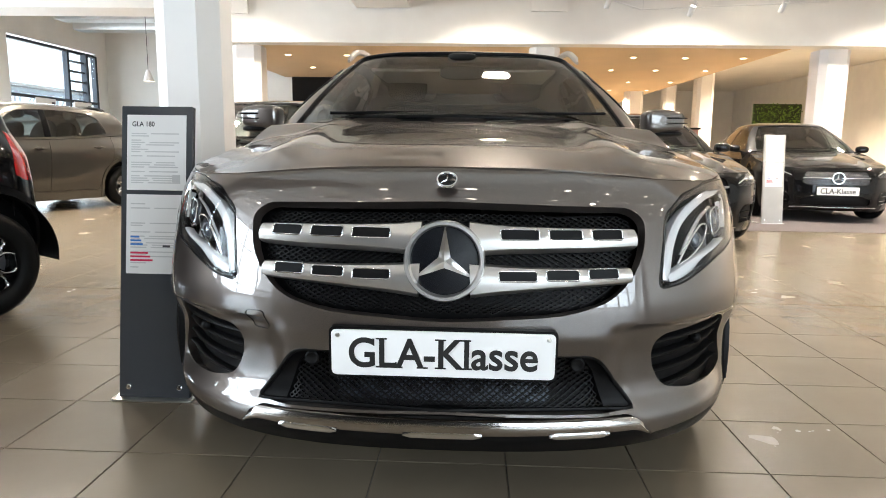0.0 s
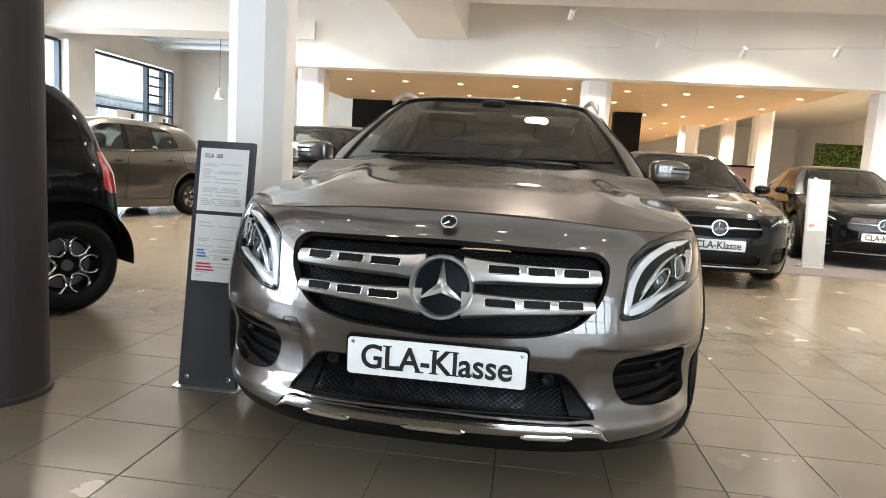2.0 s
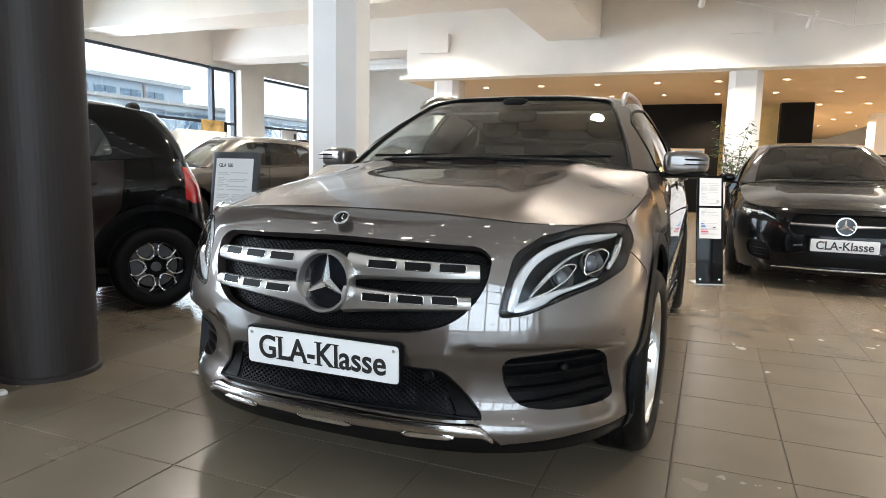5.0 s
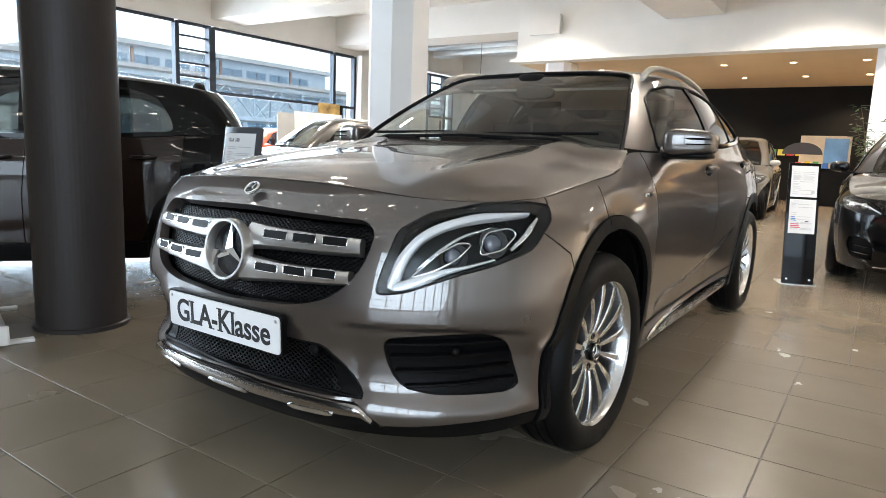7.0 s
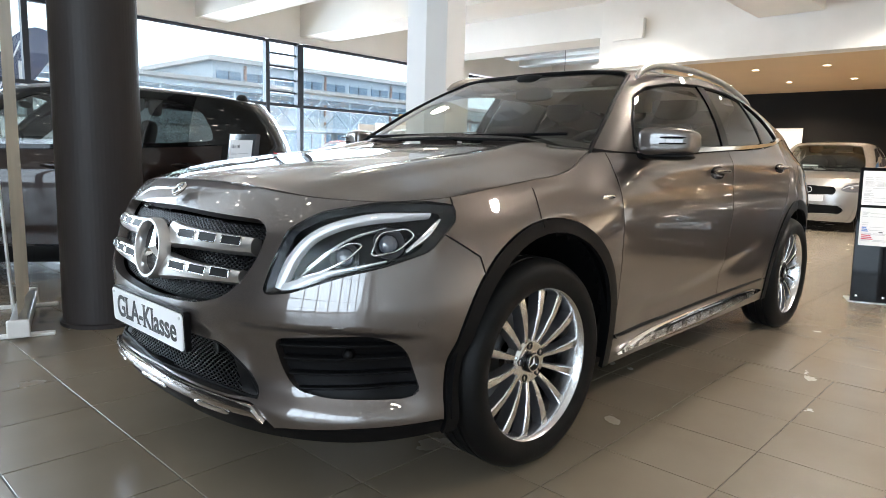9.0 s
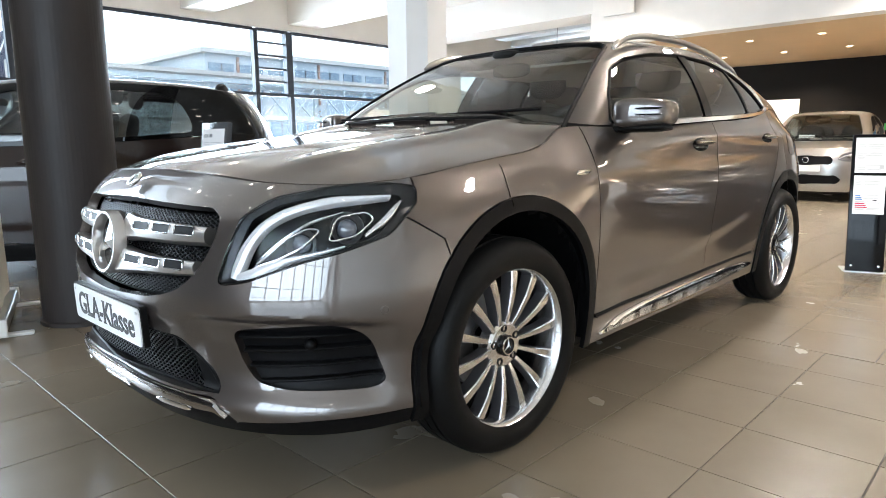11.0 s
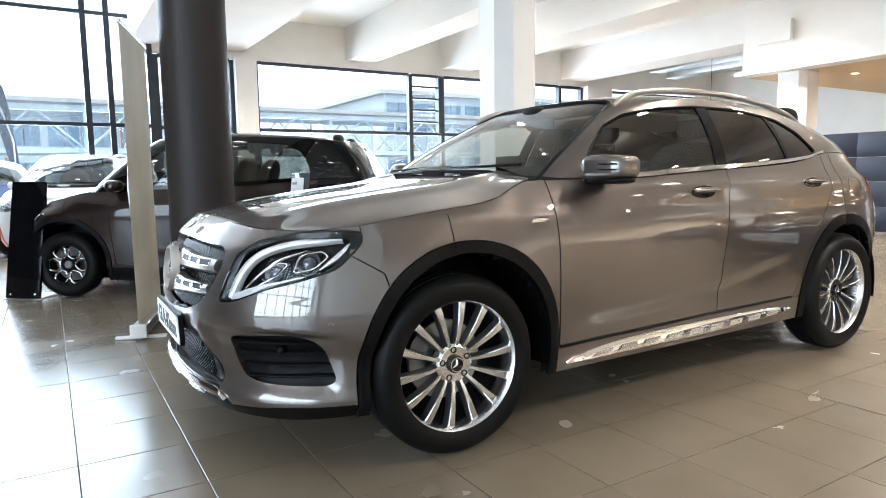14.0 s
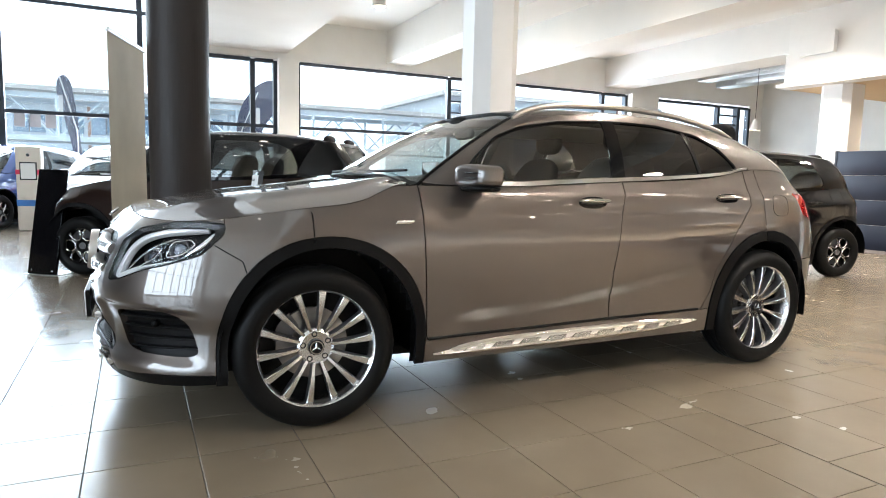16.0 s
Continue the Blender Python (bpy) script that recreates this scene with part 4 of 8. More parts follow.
def star_bm(r, depth, bm=None):
    """A three-pointed star in the x-z plane, facing -y, with ridged arms."""
    bm = bm or bmesh.new()
    tips, notch = [], []
    for k in range(3):
        q = math.pi / 2 + 2 * math.pi * k / 3
        tips.append(bm.verts.new((r * math.cos(q), 0, r * math.sin(q))))
        q2 = q + math.pi / 3
        notch.append(bm.verts.new((0.20 * r * math.cos(q2), 0, 0.20 * r * math.sin(q2))))
    c = bm.verts.new((0, -depth, 0))
    c2 = bm.verts.new((0, depth * 0.6, 0))
    for k in range(3):
        bm.faces.new((c, notch[k], tips[k]))
        bm.faces.new((c, tips[k], notch[k - 1]))
        bm.faces.new((c2, tips[k], notch[k]))
        bm.faces.new((c2, notch[k - 1], tips[k]))
    bmesh.ops.recalc_face_normals(bm, faces=bm.faces)
    return bm


def ring_bm(R, r, y=0.0, depth=0.012, bm=None, sides=64):
    """A rounded ring in the x-z plane."""
    prof = [(R - r, y + depth), (R - r, y), (R - 0.5 * r, y - depth * 0.7), (R + 0.5 * r, y - depth * 0.7), (R + r, y), (R + r, y + depth)]
    return lathe_bm(prof, sides, "y", bm)


def text_mesh(name, body, size, m, material, parent, squeeze=1.0, extrude=0.0008):
    cu = bpy.data.curves.new(name, "FONT")
    cu.body, cu.size, cu.extrude, cu.align_x, cu.align_y = body, size, extrude, "CENTER", "CENTER"
    cu.offset = size * 0.017
    tmp = bpy.data.objects.new(name, cu)
    me = bpy.data.meshes.new_from_object(tmp)
    bpy.data.objects.remove(tmp)
    me.transform(Matrix.Diagonal((squeeze, 1, 1, 1)))
    ob = link(name, me, material, parent)
    ob.matrix_local = m
    return ob


def glyph_span(body, size):
    """Left and right edge of a line of type set from the left."""
    cu = bpy.data.curves.new("span", "FONT")
    cu.body, cu.size, cu.offset = body, size, size * 0.017
    tmp = bpy.data.objects.new("span", cu)
    me = bpy.data.meshes.new_from_object(tmp)
    xs = [v.co.x for v in me.vertices]
    bpy.data.objects.remove(tmp)
    bpy.data.meshes.remove(me)
    bpy.data.curves.remove(cu)
    return min(xs), max(xs)


def add_serifs(ob, words, size, squeeze):
    """Small slab feet on the upright letters, as on a bookish typeface."""
    bm = bmesh.new()
    bm.from_mesh(ob.data)
    ys, zs = [v.co.y for v in bm.verts], [v.co.z for v in bm.verts]
    low, high, z0, z1 = min(ys) + 0.0006, max(ys) - 0.0006, min(zs), max(zs)
    xs = [v.co.x for v in bm.verts]
    mid = (min(xs) + max(xs)) / 2
    a, b = glyph_span(words, size)
    h, t = size * 0.036, size * 0.13
    for i, c in enumerate(words):
        p, q = glyph_span(c, size)
        right = glyph_span(words[:i + 1], size)[1]
        left = right - (q - p)
        l_, r_ = ((x - (a + b) / 2) * squeeze + mid for x in (left, right))
        feet = {"L": ((l_ + t * 0.4, 0), (l_ + t * 0.4, 1)), "A": ((l_ + t * 0.3, 0), (r_ - t * 0.3, 0)), "K": ((l_ + t * 0.4, 0), (l_ + t * 0.4, 1), (r_ - t * 0.35, 0), (r_ - t * 0.5, 1)), "l": (((l_ + r_) / 2, 0), ((l_ + r_) / 2 - t * 0.25, 1))}.get(c, ())
        for x, up in feet:
            y = high - h if up else low
            box_bm(x - t, x + t, y, y + h, z0, z1, 0.0, bm)
        if c in "LC":
            box_bm(r_ - h * 1.1, r_, low, low + t * 1.1, z0, z1, 0.0, bm) if c == "L" else box_bm(r_ - h * 1.3, r_, high - t * 1.3, high - h, z0, z1, 0.0, bm)
        if c == "G":
            box_bm(r_ - h * 1.6, r_ - h * 0.3, high - t * 1.4, high - h * 0.6, z0, z1, 0.0, bm)
    bm.to_mesh(ob.data)
    bm.free()


def show_plate(parent, words, m):
    """A white show plate with the class name in black, two screws."""
    p = new("show_plate")
    p.parent = parent
    p.matrix_local = m
    part("plate", prism_bm(rounded([(-0.26, -0.055), (0.26, -0.055), (0.26, 0.055), (-0.26, 0.055)], 0.012), -0.004, 0.0, "y", None, 0.0012), PLATE_WHITE, p, "white plate", 40)
    part("plate_holder", prism_bm(rounded([(-0.266, -0.061), (0.266, -0.061), (0.266, 0.061), (-0.266, 0.061)], 0.014), 0.0005, 0.018, "y"), BLACK_PLASTIC, p, "black plate holder", 40)
    for sx, sz in ((-0.245, 0.042), (0.245, 0.042)):
        bm = lathe_bm([(0.0055, 0), (0.005, -0.0025), (0, -0.003)], 12, "y")
        bmesh.ops.translate(bm, vec=(sx, -0.004, sz), verts=bm.verts)
        part("screw", bm, STEEL, p, "", 30)
    ink = text_mesh("lettering", words, 0.100, pose(0, -0.0045, -0.003, 90, 0, 0), PLATE_INK, p, 0.93)
    add_serifs(ink, words, 0.100, 0.93)
    return p


WINDSCREEN = ((-0.715, 0.02), (0.715, 0.02), (0.652, 0.34), (0.515, 0.94), (-0.515, 0.94), (-0.652, 0.34))


def suv_screen_view(P):
    return np.stack([P[:, 0], (P[:, 1] - 0.40) / 0.76 - 0.22 * np.abs(P[:, 0]) ** 2], -1)


def build_suv():
    car = empty("sport_utility_car", pose(0, 0, 0), "mountain grey metallic compact sport utility car with silver grille", "car")
    wall, lid, top, roof = body_of(SUV)
    L = SUV["wheelbase"]
    # lower body, one half; the nose spans both halves
    us_nose = np.concatenate([-np.linspace(1, 0, 100)[:-1], np.linspace(0, 1, 100)])
    nose = Skin(wall, us_nose, np.linspace(0, 1, 80))
    lamp_l, lamp_r = at_theta(HEADLAMP), at_theta([(-x, y, z) for x, y, z in HEADLAMP])
    fog_l, fog_r = at_theta(FOG), at_theta([(-x, y, z) for x, y, z in FOG])
    grille, intake = rounded(at_theta(GRILLE), 0.05, 4), rounded(at_theta(INTAKE), 0.03, 4)
    lamp_l, lamp_r = (rounded(a, 0.025, 4) for a in (lamp_l, lamp_r))
    fog_l, fog_r = (rounded(a, 0.06, 5) for a in (fog_l, fog_r))
    arch_out, arch_in = ovalish(0.062, 0.33, 0.450, 0.485, 2.15, 0.0), ovalish(0.060, 0.33, 0.403, 0.437, 2.1, 0.0)
    for a in (grille, intake, lamp_l, lamp_r, fog_l, fog_r):
        nose.cut(a, theta_z)
    apron = np.array([(-1.6, 0.0), (-1.6, 0.262), (-0.95, 0.262), (-0.75, 0.258), (-0.53, 0.243), (-0.46, 0.305), (0, 0.316), (0.46, 0.305), (0.53, 0.243), (0.75, 0.258), (0.95, 0.262), (1.6, 0.262), (1.6, 0.0)])
    # joint between bumper and wing, and the arch edges
    joint = np.array([(-0.41, 0.80), (-0.285, 0.722), (-0.25, 0.60), (0.3, 0.5), (0.3, 1.2), (-0.36, 1.2), (-0.345, 0.87)])
    for sg in (1, -1):
        on_side = (lambda P, k=sg: (P[:, 0] * k > 0.5) & (P[:, 1] > -0.55))
        nose.cut(arch_out, side_view, on_side)
        nose.cut(arch_in, side_view, on_side)
        nose.cut(joint, side_view, on_side)
    nose.cut(apron, theta_z)
    nose.finish()
    w = nose.within
    lamps, fogs = w[2] | w[3], w[4] | w[5]
    arch_o, arch_i, wing = w[6] | w[9], w[7] | w[10], w[8] | w[11]
    low = w[12] & ~(w[1] | arch_o)
    body = ~(w[0] | w[1] | lamps | fogs | arch_o | w[12])
    nose.sheet("front_apron", low, BLACK_PLASTIC, car, "black plastic lower apron", push=-0.002, lip=0.03)
    bumper = nose.sheet("front_bumper", body & ~wing, PAINT, car, "grey painted front bumper", lip=0.03)
    for sg, name in ((1, "left"), (-1, "right")):
        sd = nose.centre[:, 0] * sg > 0
        nose.sheet("lamp_cover", lamps & sd, GLASS_LENS, car, "clear headlamp cover", gap=0.004, lip=0.0).visible_shadow = False
    # the sides
    us_side = np.linspace(1, 2.0, 190)
    side = Skin(wall, us_side, np.linspace(0, 1, 84))
    rear_out, rear_in = ovalish(L + 0.015, 0.33, 0.43, 0.475, 2.15, 0.0), ovalish(L + 0.02, 0.33, 0.372, 0.417, 2.1, 0.0)
    front_door = np.array([(0.490, 1.3), (0.485, 0.85), (0.500, 0.62), (0.519, 0.335), (0.95, 0.338), (1.569, 0.352), (1.560, 0.60), (1.60, 0.85), (1.640, 1.02), (1.640, 1.3)])
    rear_door = np.array([(1.640, 1.3), (1.640, 1.02), (1.60, 0.85), (1.560, 0.60), (1.569, 0.352), (2.22, 0.362), (2.275, 0.46), (2.30, 0.58), (2.44, 0.80), (2.58, 0.95), (2.60, 1.3)])
    sill = np.array([(0.30, 0.0), (0.30, 0.335), (0.519, 0.335), (0.95, 0.338), (1.569, 0.352), (2.30, 0.364), (2.5, 0.364), (2.5, 0.0)])
    for a in (arch_out, arch_in, rear_out, rear_in, front_door, rear_door, sill):
        side.cut(a, side_view)
    side.finish()
    s = side.within
    arch_all = s[0] | s[2]
    tail = Skin(wall, np.linspace(2.0, 3.0, 70), np.linspace(0, 1, 70))
    lampo = np.array([(3.02, 1.02), (3.10, 0.90), (3.22, 0.86), (3.6, 0.88), (3.6, 1.03)])
    bump2 = np.array([(2.9, 0.0), (2.9, 0.62), (3.05, 0.62), (3.8, 0.64), (3.8, 0.0)])
    for a in (rear_out, rear_in, lampo, bump2):
        tail.cut(a, side_view)
    tail.finish()
    q = tail.within
    for mir in (False, True):
        k = -1 if mir else 1
        sd = nose.centre[:, 0] * k > 0
        wing_part = part_join("front_wing", [nose_cells(nose, body & wing & sd), nose_cells(side, ~arch_all & ~s[4] & ~s[5] & ~s[6] & (side.centre[:, 1] < 0.8), mir)], PAINT, car)
        side.sheet("front_door", s[4] & ~arch_all, PAINT, car, mirror=mir)
        side.sheet("rear_door", s[5] & ~arch_all, PAINT, car, mirror=mir)
        side.sheet("sill", s[6] & ~arch_all, PAINT, car, mirror=mir, label="grey painted sill")
        part_join("rear_wing", [nose_cells(side, ~arch_all & ~s[4] & ~s[5] & ~s[6] & (side.centre[:, 1] > 1.9), mir), nose_cells(tail, ~q[0] & ~q[2] & ~q[3], mir)], PAINT, car)
        tail.sheet("tail_lamp", q[2], RED_LENS, car, "red tail lamp", mirror=mir)
        tail.sheet("rear_bumper", q[3] & ~q[0], PAINT, car, mirror=mir)
        a1 = nose_cells(nose, arch_o & ~arch_i & sd & ~fogs)
        a2 = nose_cells(side, s[0] & ~s[1], mir)
        part_join("front_arch_trim", [a1, a2], BLACK_PLASTIC, car, "black plastic wheel arch trim", 0.007)
        part_join("rear_arch_trim", [nose_cells(side, s[2] & ~s[3], mir), nose_cells(tail, q[0] & ~q[1], mir)], BLACK_PLASTIC, car, "black plastic wheel arch trim", 0.007)
    # black inner sheet added behind the panels; its colour gives the gaps their shade
    us = np.concatenate([np.linspace(0, 1, 50), np.linspace(1.02, 2, 80), np.linspace(2.02, 3, 30)])
    U, V = np.meshgrid(us, np.linspace(0, 1, 30), indexing="ij")
    P = wall(U.ravel(), V.ravel()).reshape(U.shape + (3,))
    C = P.copy()
    C[..., 0] *= 0.955
    C[..., 1] = (C[..., 1] - 1.35) * 0.965 + 1.35
    C[..., 2] = np.where(V > 0.9, C[..., 2] - 0.03, C[..., 2])
    cc = (C[:-1, :-1] + C[1:, 1:]) / 2
    flat = cc.reshape(-1, 3)
    hole = inside(flat[:, 1:3], arch_in) | inside(flat[:, 1:3], rear_in)
    hole |= (inside(theta_z(flat), np.array([(-0.62, 0.3), (0.62, 0.3), (0.62, 0.85), (-0.62, 0.85)])) | inside(theta_z(flat), lamp_l) | inside(theta_z(flat), fog_l)) & (flat[:, 1] < -0.2)
    for k in (1, -1):
        M = C.copy()
        M[..., 0] *= k
        link("inner_shell", grid_mesh("inner_shell", M, ~hole.reshape(cc.shape[:2])), BLACK_PLASTIC, car, "black sheet added behind the panels to make the gaps dark")
    # wheel-arch liners and underbody
    for y in (0.05, L + 0.01):
        for k in (1, -1):
            bm = bmesh.new()
            q_ = np.linspace(-0.15, math.pi + 0.15, 30)
            rows = [[bm.verts.new((k * x, y + 0.43 * math.cos(a), 0.33 + 0.45 * math.sin(a))) for a in q_] for x in (0.50, 0.855)]
            for i in range(29):
                bm.faces.new((rows[0][i], rows[0][i + 1], rows[1][i + 1], rows[1][i]))
            bm.faces.new(rows[0])
            part("arch_liner", bm, BLACK_PLASTIC, car, "black wheel arch liner", 40)
    part("underbody", box_bm(-0.58, 0.58, -0.55, 3.1, 0.19, 0.27, 0.03), BLACK_PLASTIC, car, "black underbody")
    # bonnet, roof, upper body
    hood = Skin(lid, np.linspace(-1, 1, 121), np.linspace(0, 1, 90)).finish()
    hood.sheet("bonnet", np.ones(len(hood.cells), bool), PAINT, car, "grey painted bonnet with two ridges", gap=0.0025, lip=0.03)
    green = Skin(top, np.concatenate([-np.linspace(1, 0, 230)[:-1], np.linspace(0, 1, 230)]), np.linspace(0, 1, 34))
    dlo = np.array(SIDE_WINDOW)
    pill_b = np.array([(1.545, 0.9), (1.640, 0.9), (1.735, 1.6), (1.655, 1.6)])
    pill_c = np.array([(2.235, 0.9), (2.262, 0.9), (2.20, 1.6), (2.165, 1.6)])
    for sg in (1, -1):
        sd = (lambda P, k=sg: (P[:, 0] * k > 0.45) & (P[:, 1] > 0.6) & (P[:, 1] < 2.9))
        green.cut(rounded(dlo, 0.03, 4), side_view, sd)
        green.cut(pill_b, side_view, sd)
        green.cut(pill_c, side_view, sd)

    front_half = (lambda P: P[:, 1] < 1.45)
    green.cut(rounded(np.array(WINDSCREEN), 0.04, 4), suv_screen_view, front_half)
    rearw = np.array([(-0.52, 1.13), (0.52, 1.13), (0.42, 1.285), (-0.42, 1.285)])
    green.cut(rounded(rearw, 0.04, 4), lambda P: P[:, [0, 2]], lambda P: P[:, 1] > 2.9)
    green.finish()
    g = green.within
    side_glass, pb, pc, ws, rw = g[0] | g[3], g[1] | g[4], g[2] | g[5], g[6], g[7]
    green.sheet("upper_body", ~(side_glass | ws | rw), PAINT, car, "grey painted pillars", lip=0.02)
    for k in (1, -1):
        sd = green.centre[:, 0] * k > 0
        green.sheet("pillar_cover", side_glass & pb & sd, BLACK_GLOSS, car, "gloss black pillar cover", push=0.002, lip=0.008)
        cy = green.centre[:, 1]
        green.sheet("front_door_window", side_glass & ~pb & sd & (cy < 1.62), GLASS_FRONT, car, "lightly tinted door window", push=-0.004, lip=0)
        green.sheet("rear_door_window", side_glass & ~pb & ~pc & sd & (cy > 1.62) & (cy < 2.235), GLASS_DARK, car, "dark privacy glass", push=-0.004, lip=0)
        green.sheet("quarter_window", side_glass & ~pb & ~pc & sd & (cy >= 2.18) & ~((cy > 1.62) & (cy < 2.235)), GLASS_DARK, car, "dark privacy glass", push=-0.004, lip=0)
        green.sheet("window_divider", side_glass & pc & sd, BLACK_PLASTIC, car, "", push=0.001, lip=0.006)
    green.sheet("windscreen", ws, GLASS_FRONT, car, "clear windscreen", push=-0.003, lip=0)
    green.sheet("rear_window", rw, GLASS_DARK, car, "dark rear window", push=-0.003, lip=0)
    rf = Skin(roof, np.linspace(-1, 1, 81), np.linspace(0, 1, 70)).finish()
    rf.sheet("roof", np.ones(len(rf.cells), bool), PAINT, car, "grey painted roof", gap=0.0, lip=0.02)
    for k in range(4):
        ys = (0.016, 0.016, L + 0.013, L + 0.013)[k]
        wheel(car, (0.786, -0.786)[k % 2], ys, width=0.213, face=(1, -1)[k % 2], steer=-2.5 if k < 2 else 0)

    return car, wall, lid, top, roof, dict(grille=grille, intake=intake, lamp=lamp_l, fog=fog_l)


def nose_cells(skin, keep, mirror=False):
    return skin, keep, mirror


def part_join(name, pieces, material, parent, label="", push=0.0, gap=0.0026, lip=0.016):
    """One panel from cells of neighbouring sheets, welded along their shared edge."""
    bm = bmesh.new()
    for skin, keep, mirror in pieces:
        num = {}
        for c, k in zip(skin.cells, keep):
            if not k:
                continue
            vs = []
            for i in c:
                if i not in num:
                    x, y, z = skin.P[i]
                    num[i] = bm.verts.new((-x if mirror else x, y, z))
                vs.append(num[i])
            try:
                bm.faces.new(vs[::-1] if mirror else vs)
            except ValueError:
                pass
    bmesh.ops.remove_doubles(bm, verts=bm.verts, dist=0.0012)
    bm.normal_update()
    rim = [e for e in bm.edges if len(e.link_faces) == 1]
    rv = {v for e in rim for v in e.verts}
    for v in bm.verts:
        v.co += v.normal * push
    shift = {}
    for v in rv:
        c = Vector((0, 0, 0))
        for f in v.link_faces:
            c += f.calc_center_median()
        d = c / len(v.link_faces) - v.co
        d -= v.normal * d.dot(v.normal)
        if d.length > 1e-6:
            shift[v] = d.normalized() * gap
    for v, d in shift.items():
        v.co += d
    nrm = {v.co.copy().freeze(): v.normal.copy() for v in rv}
    ext = bmesh.ops.extrude_edge_only(bm, edges=rim)
    for v in [g for g in ext["geom"] if isinstance(g, bmesh.types.BMVert)]:
        v.co -= nrm.get(v.co.copy().freeze(), Vector((0, 0, 1))) * lip
    return part(name, bm, material, parent, label, 35)


suv, suv_wall, suv_lid, suv_top, suv_roof, suv_cut = build_suv()


def nose_point(wall, q, off=0.0, start=None):
    """Places and outward normals on a nose for flat (angle, height) pairs, moved out by off."""
    g = np.array([(u, v) for u in np.linspace(-0.98, 0.98, 60) for v in np.linspace(0.02, 0.98, 25)])
    u, v = on_skin(wall, theta_z, q, g)
    P = wall(u, v)
    a = (wall(u + 1e-3, v) - P)
    b = (wall(u, v + 1e-3) - P)
    N = np.cross(a, b)
    N /= np.linalg.norm(N, axis=1, keepdims=True)
    N *= np.where((N[:, 1] < 0) | (np.abs(N[:, 0]) > 0.8) & (N[:, 0] * P[:, 0] > 0), 1, -1)[:, None]
    return P + N * off, N


def backing(wall, name, t0, t1, z0, z1, off, material, parent, label="", nt=40, nz=14):
    T, Z_ = np.meshgrid(np.linspace(t0, t1, nt), np.linspace(z0, z1, nz), indexing="ij")
    P, _ = nose_point(wall, np.stack([T.ravel(), Z_.ravel()], -1), off)
    me = grid_mesh(name, P.reshape(nt, nz, 3))
    return link(name, me, material, parent, label, 40)


def lattice(wall, name, poly, cell_w, cell_h, off, material, parent, label="", half=0.0016, depth=0.008):
    """Crossed bars on a nose inside an outline."""
    t0, z0 = poly.min(0)
    t1, z1 = poly.max(0)
    slope = cell_h / cell_w
    segs = []
    for sg in (1, -1):
        span = (t1 - t0) + (z1 - z0) / slope
        k = int(span / cell_w) + 2
        for i in range(-2, k + int((z1 - z0) / slope / cell_w) + 2):
            base = (t0 + i * cell_w) if sg > 0 else (t1 - i * cell_w)
            base -= sg * (z1 - z0) / slope
            n = max(2, int((z1 - z0) / (cell_h * 0.5)) + 1)
            zs = np.linspace(z0, z1, n)
            ts = base + sg * (zs - z0) / slope
            Q = np.stack([ts, zs], -1)
            ok = inside(Q, poly)
            for j in range(n - 1):
                if ok[j] and ok[j + 1]:
                    segs.append((Q[j], Q[j + 1]))
    A = np.array([s[0] for s in segs])
    B = np.array([s[1] for s in segs])
    PA, NA = nose_point(wall, A, off)
    PB, NB = nose_point(wall, B, off)
    D = PB - PA
    S = np.cross(D, NA)
    S /= np.linalg.norm(S, axis=1, keepdims=True)
    V = np.stack([PA - S * half, PA + S * half, PB + S * half, PB - S * half, PA - S * half - NA * depth, PA + S * half - NA * depth, PB + S * half - NB * depth, PB - S * half - NB * depth], 1)
    n = len(V)
    o = np.arange(n)[:, None] * 8
    F = np.concatenate([o + np.array([[0, 3, 2, 1]]), o + np.array([[0, 4, 7, 3]]), o + np.array([[1, 2, 6, 5]])])
    me = bpy.data.meshes.new(name)
    me.from_pydata(V.reshape(-1, 3).tolist(), [], F.tolist())
    return tagged(link(name, me, material, parent, label), kind="stuff")


def strip(wall, name, path, halves, off, thick, material, parent, label="", n=40, round_=0.4):
    """A moulded bar along a flat path on a nose; halves: half heights at the path's stations."""
    p = np.array(path, float)
    h = np.array(halves, float)
    d = np.concatenate([[0], np.cumsum(np.linalg.norm(np.diff(p, axis=0), axis=1))])
    t = np.linspace(0, d[-1], n)
    Q = np.stack([spline(d, p[:, 0])(t), spline(d, p[:, 1])(t)], -1)
    H = spline(d, h)(t)
    tan = np.gradient(Q, axis=0)
    nor = np.stack([-tan[:, 1], tan[:, 0]], -1)
    nor /= np.linalg.norm(nor, axis=1, keepdims=True)
    rows = []
    for k, (e, o) in enumerate(((-1, -thick), (-1, -thick * round_), (-0.8, 0), (-0.3, thick * 0.18), (0.3, thick * 0.18), (0.8, 0), (1, -thick * round_), (1, -thick))):
        P, N = nose_point(wall, Q + nor * (H * e)[:, None], off + o)
        rows.append(P)
    R = np.stack(rows, 1)
    bm = bmesh.new()
    vs = [[bm.verts.new(c) for c in r] for r in R]
    for a, b in zip(vs[:-1], vs[1:]):
        for i in range(7):
            bm.faces.new((a[i], b[i], b[i + 1], a[i + 1]))
    bm.faces.new(vs[0])
    bm.faces.new(vs[-1][::-1])
    bmesh.ops.recalc_face_normals(bm, faces=bm.faces)
    return part(name, bm, material, parent, label, 40)


def loop_tube(wall, name, flat, r, off, material, parent, label="", sides=6):
    P, _ = nose_point(wall, np.array(flat), off)
    return part(name, tube_bm(P, r, sides, None, True), material, parent, label, 60)


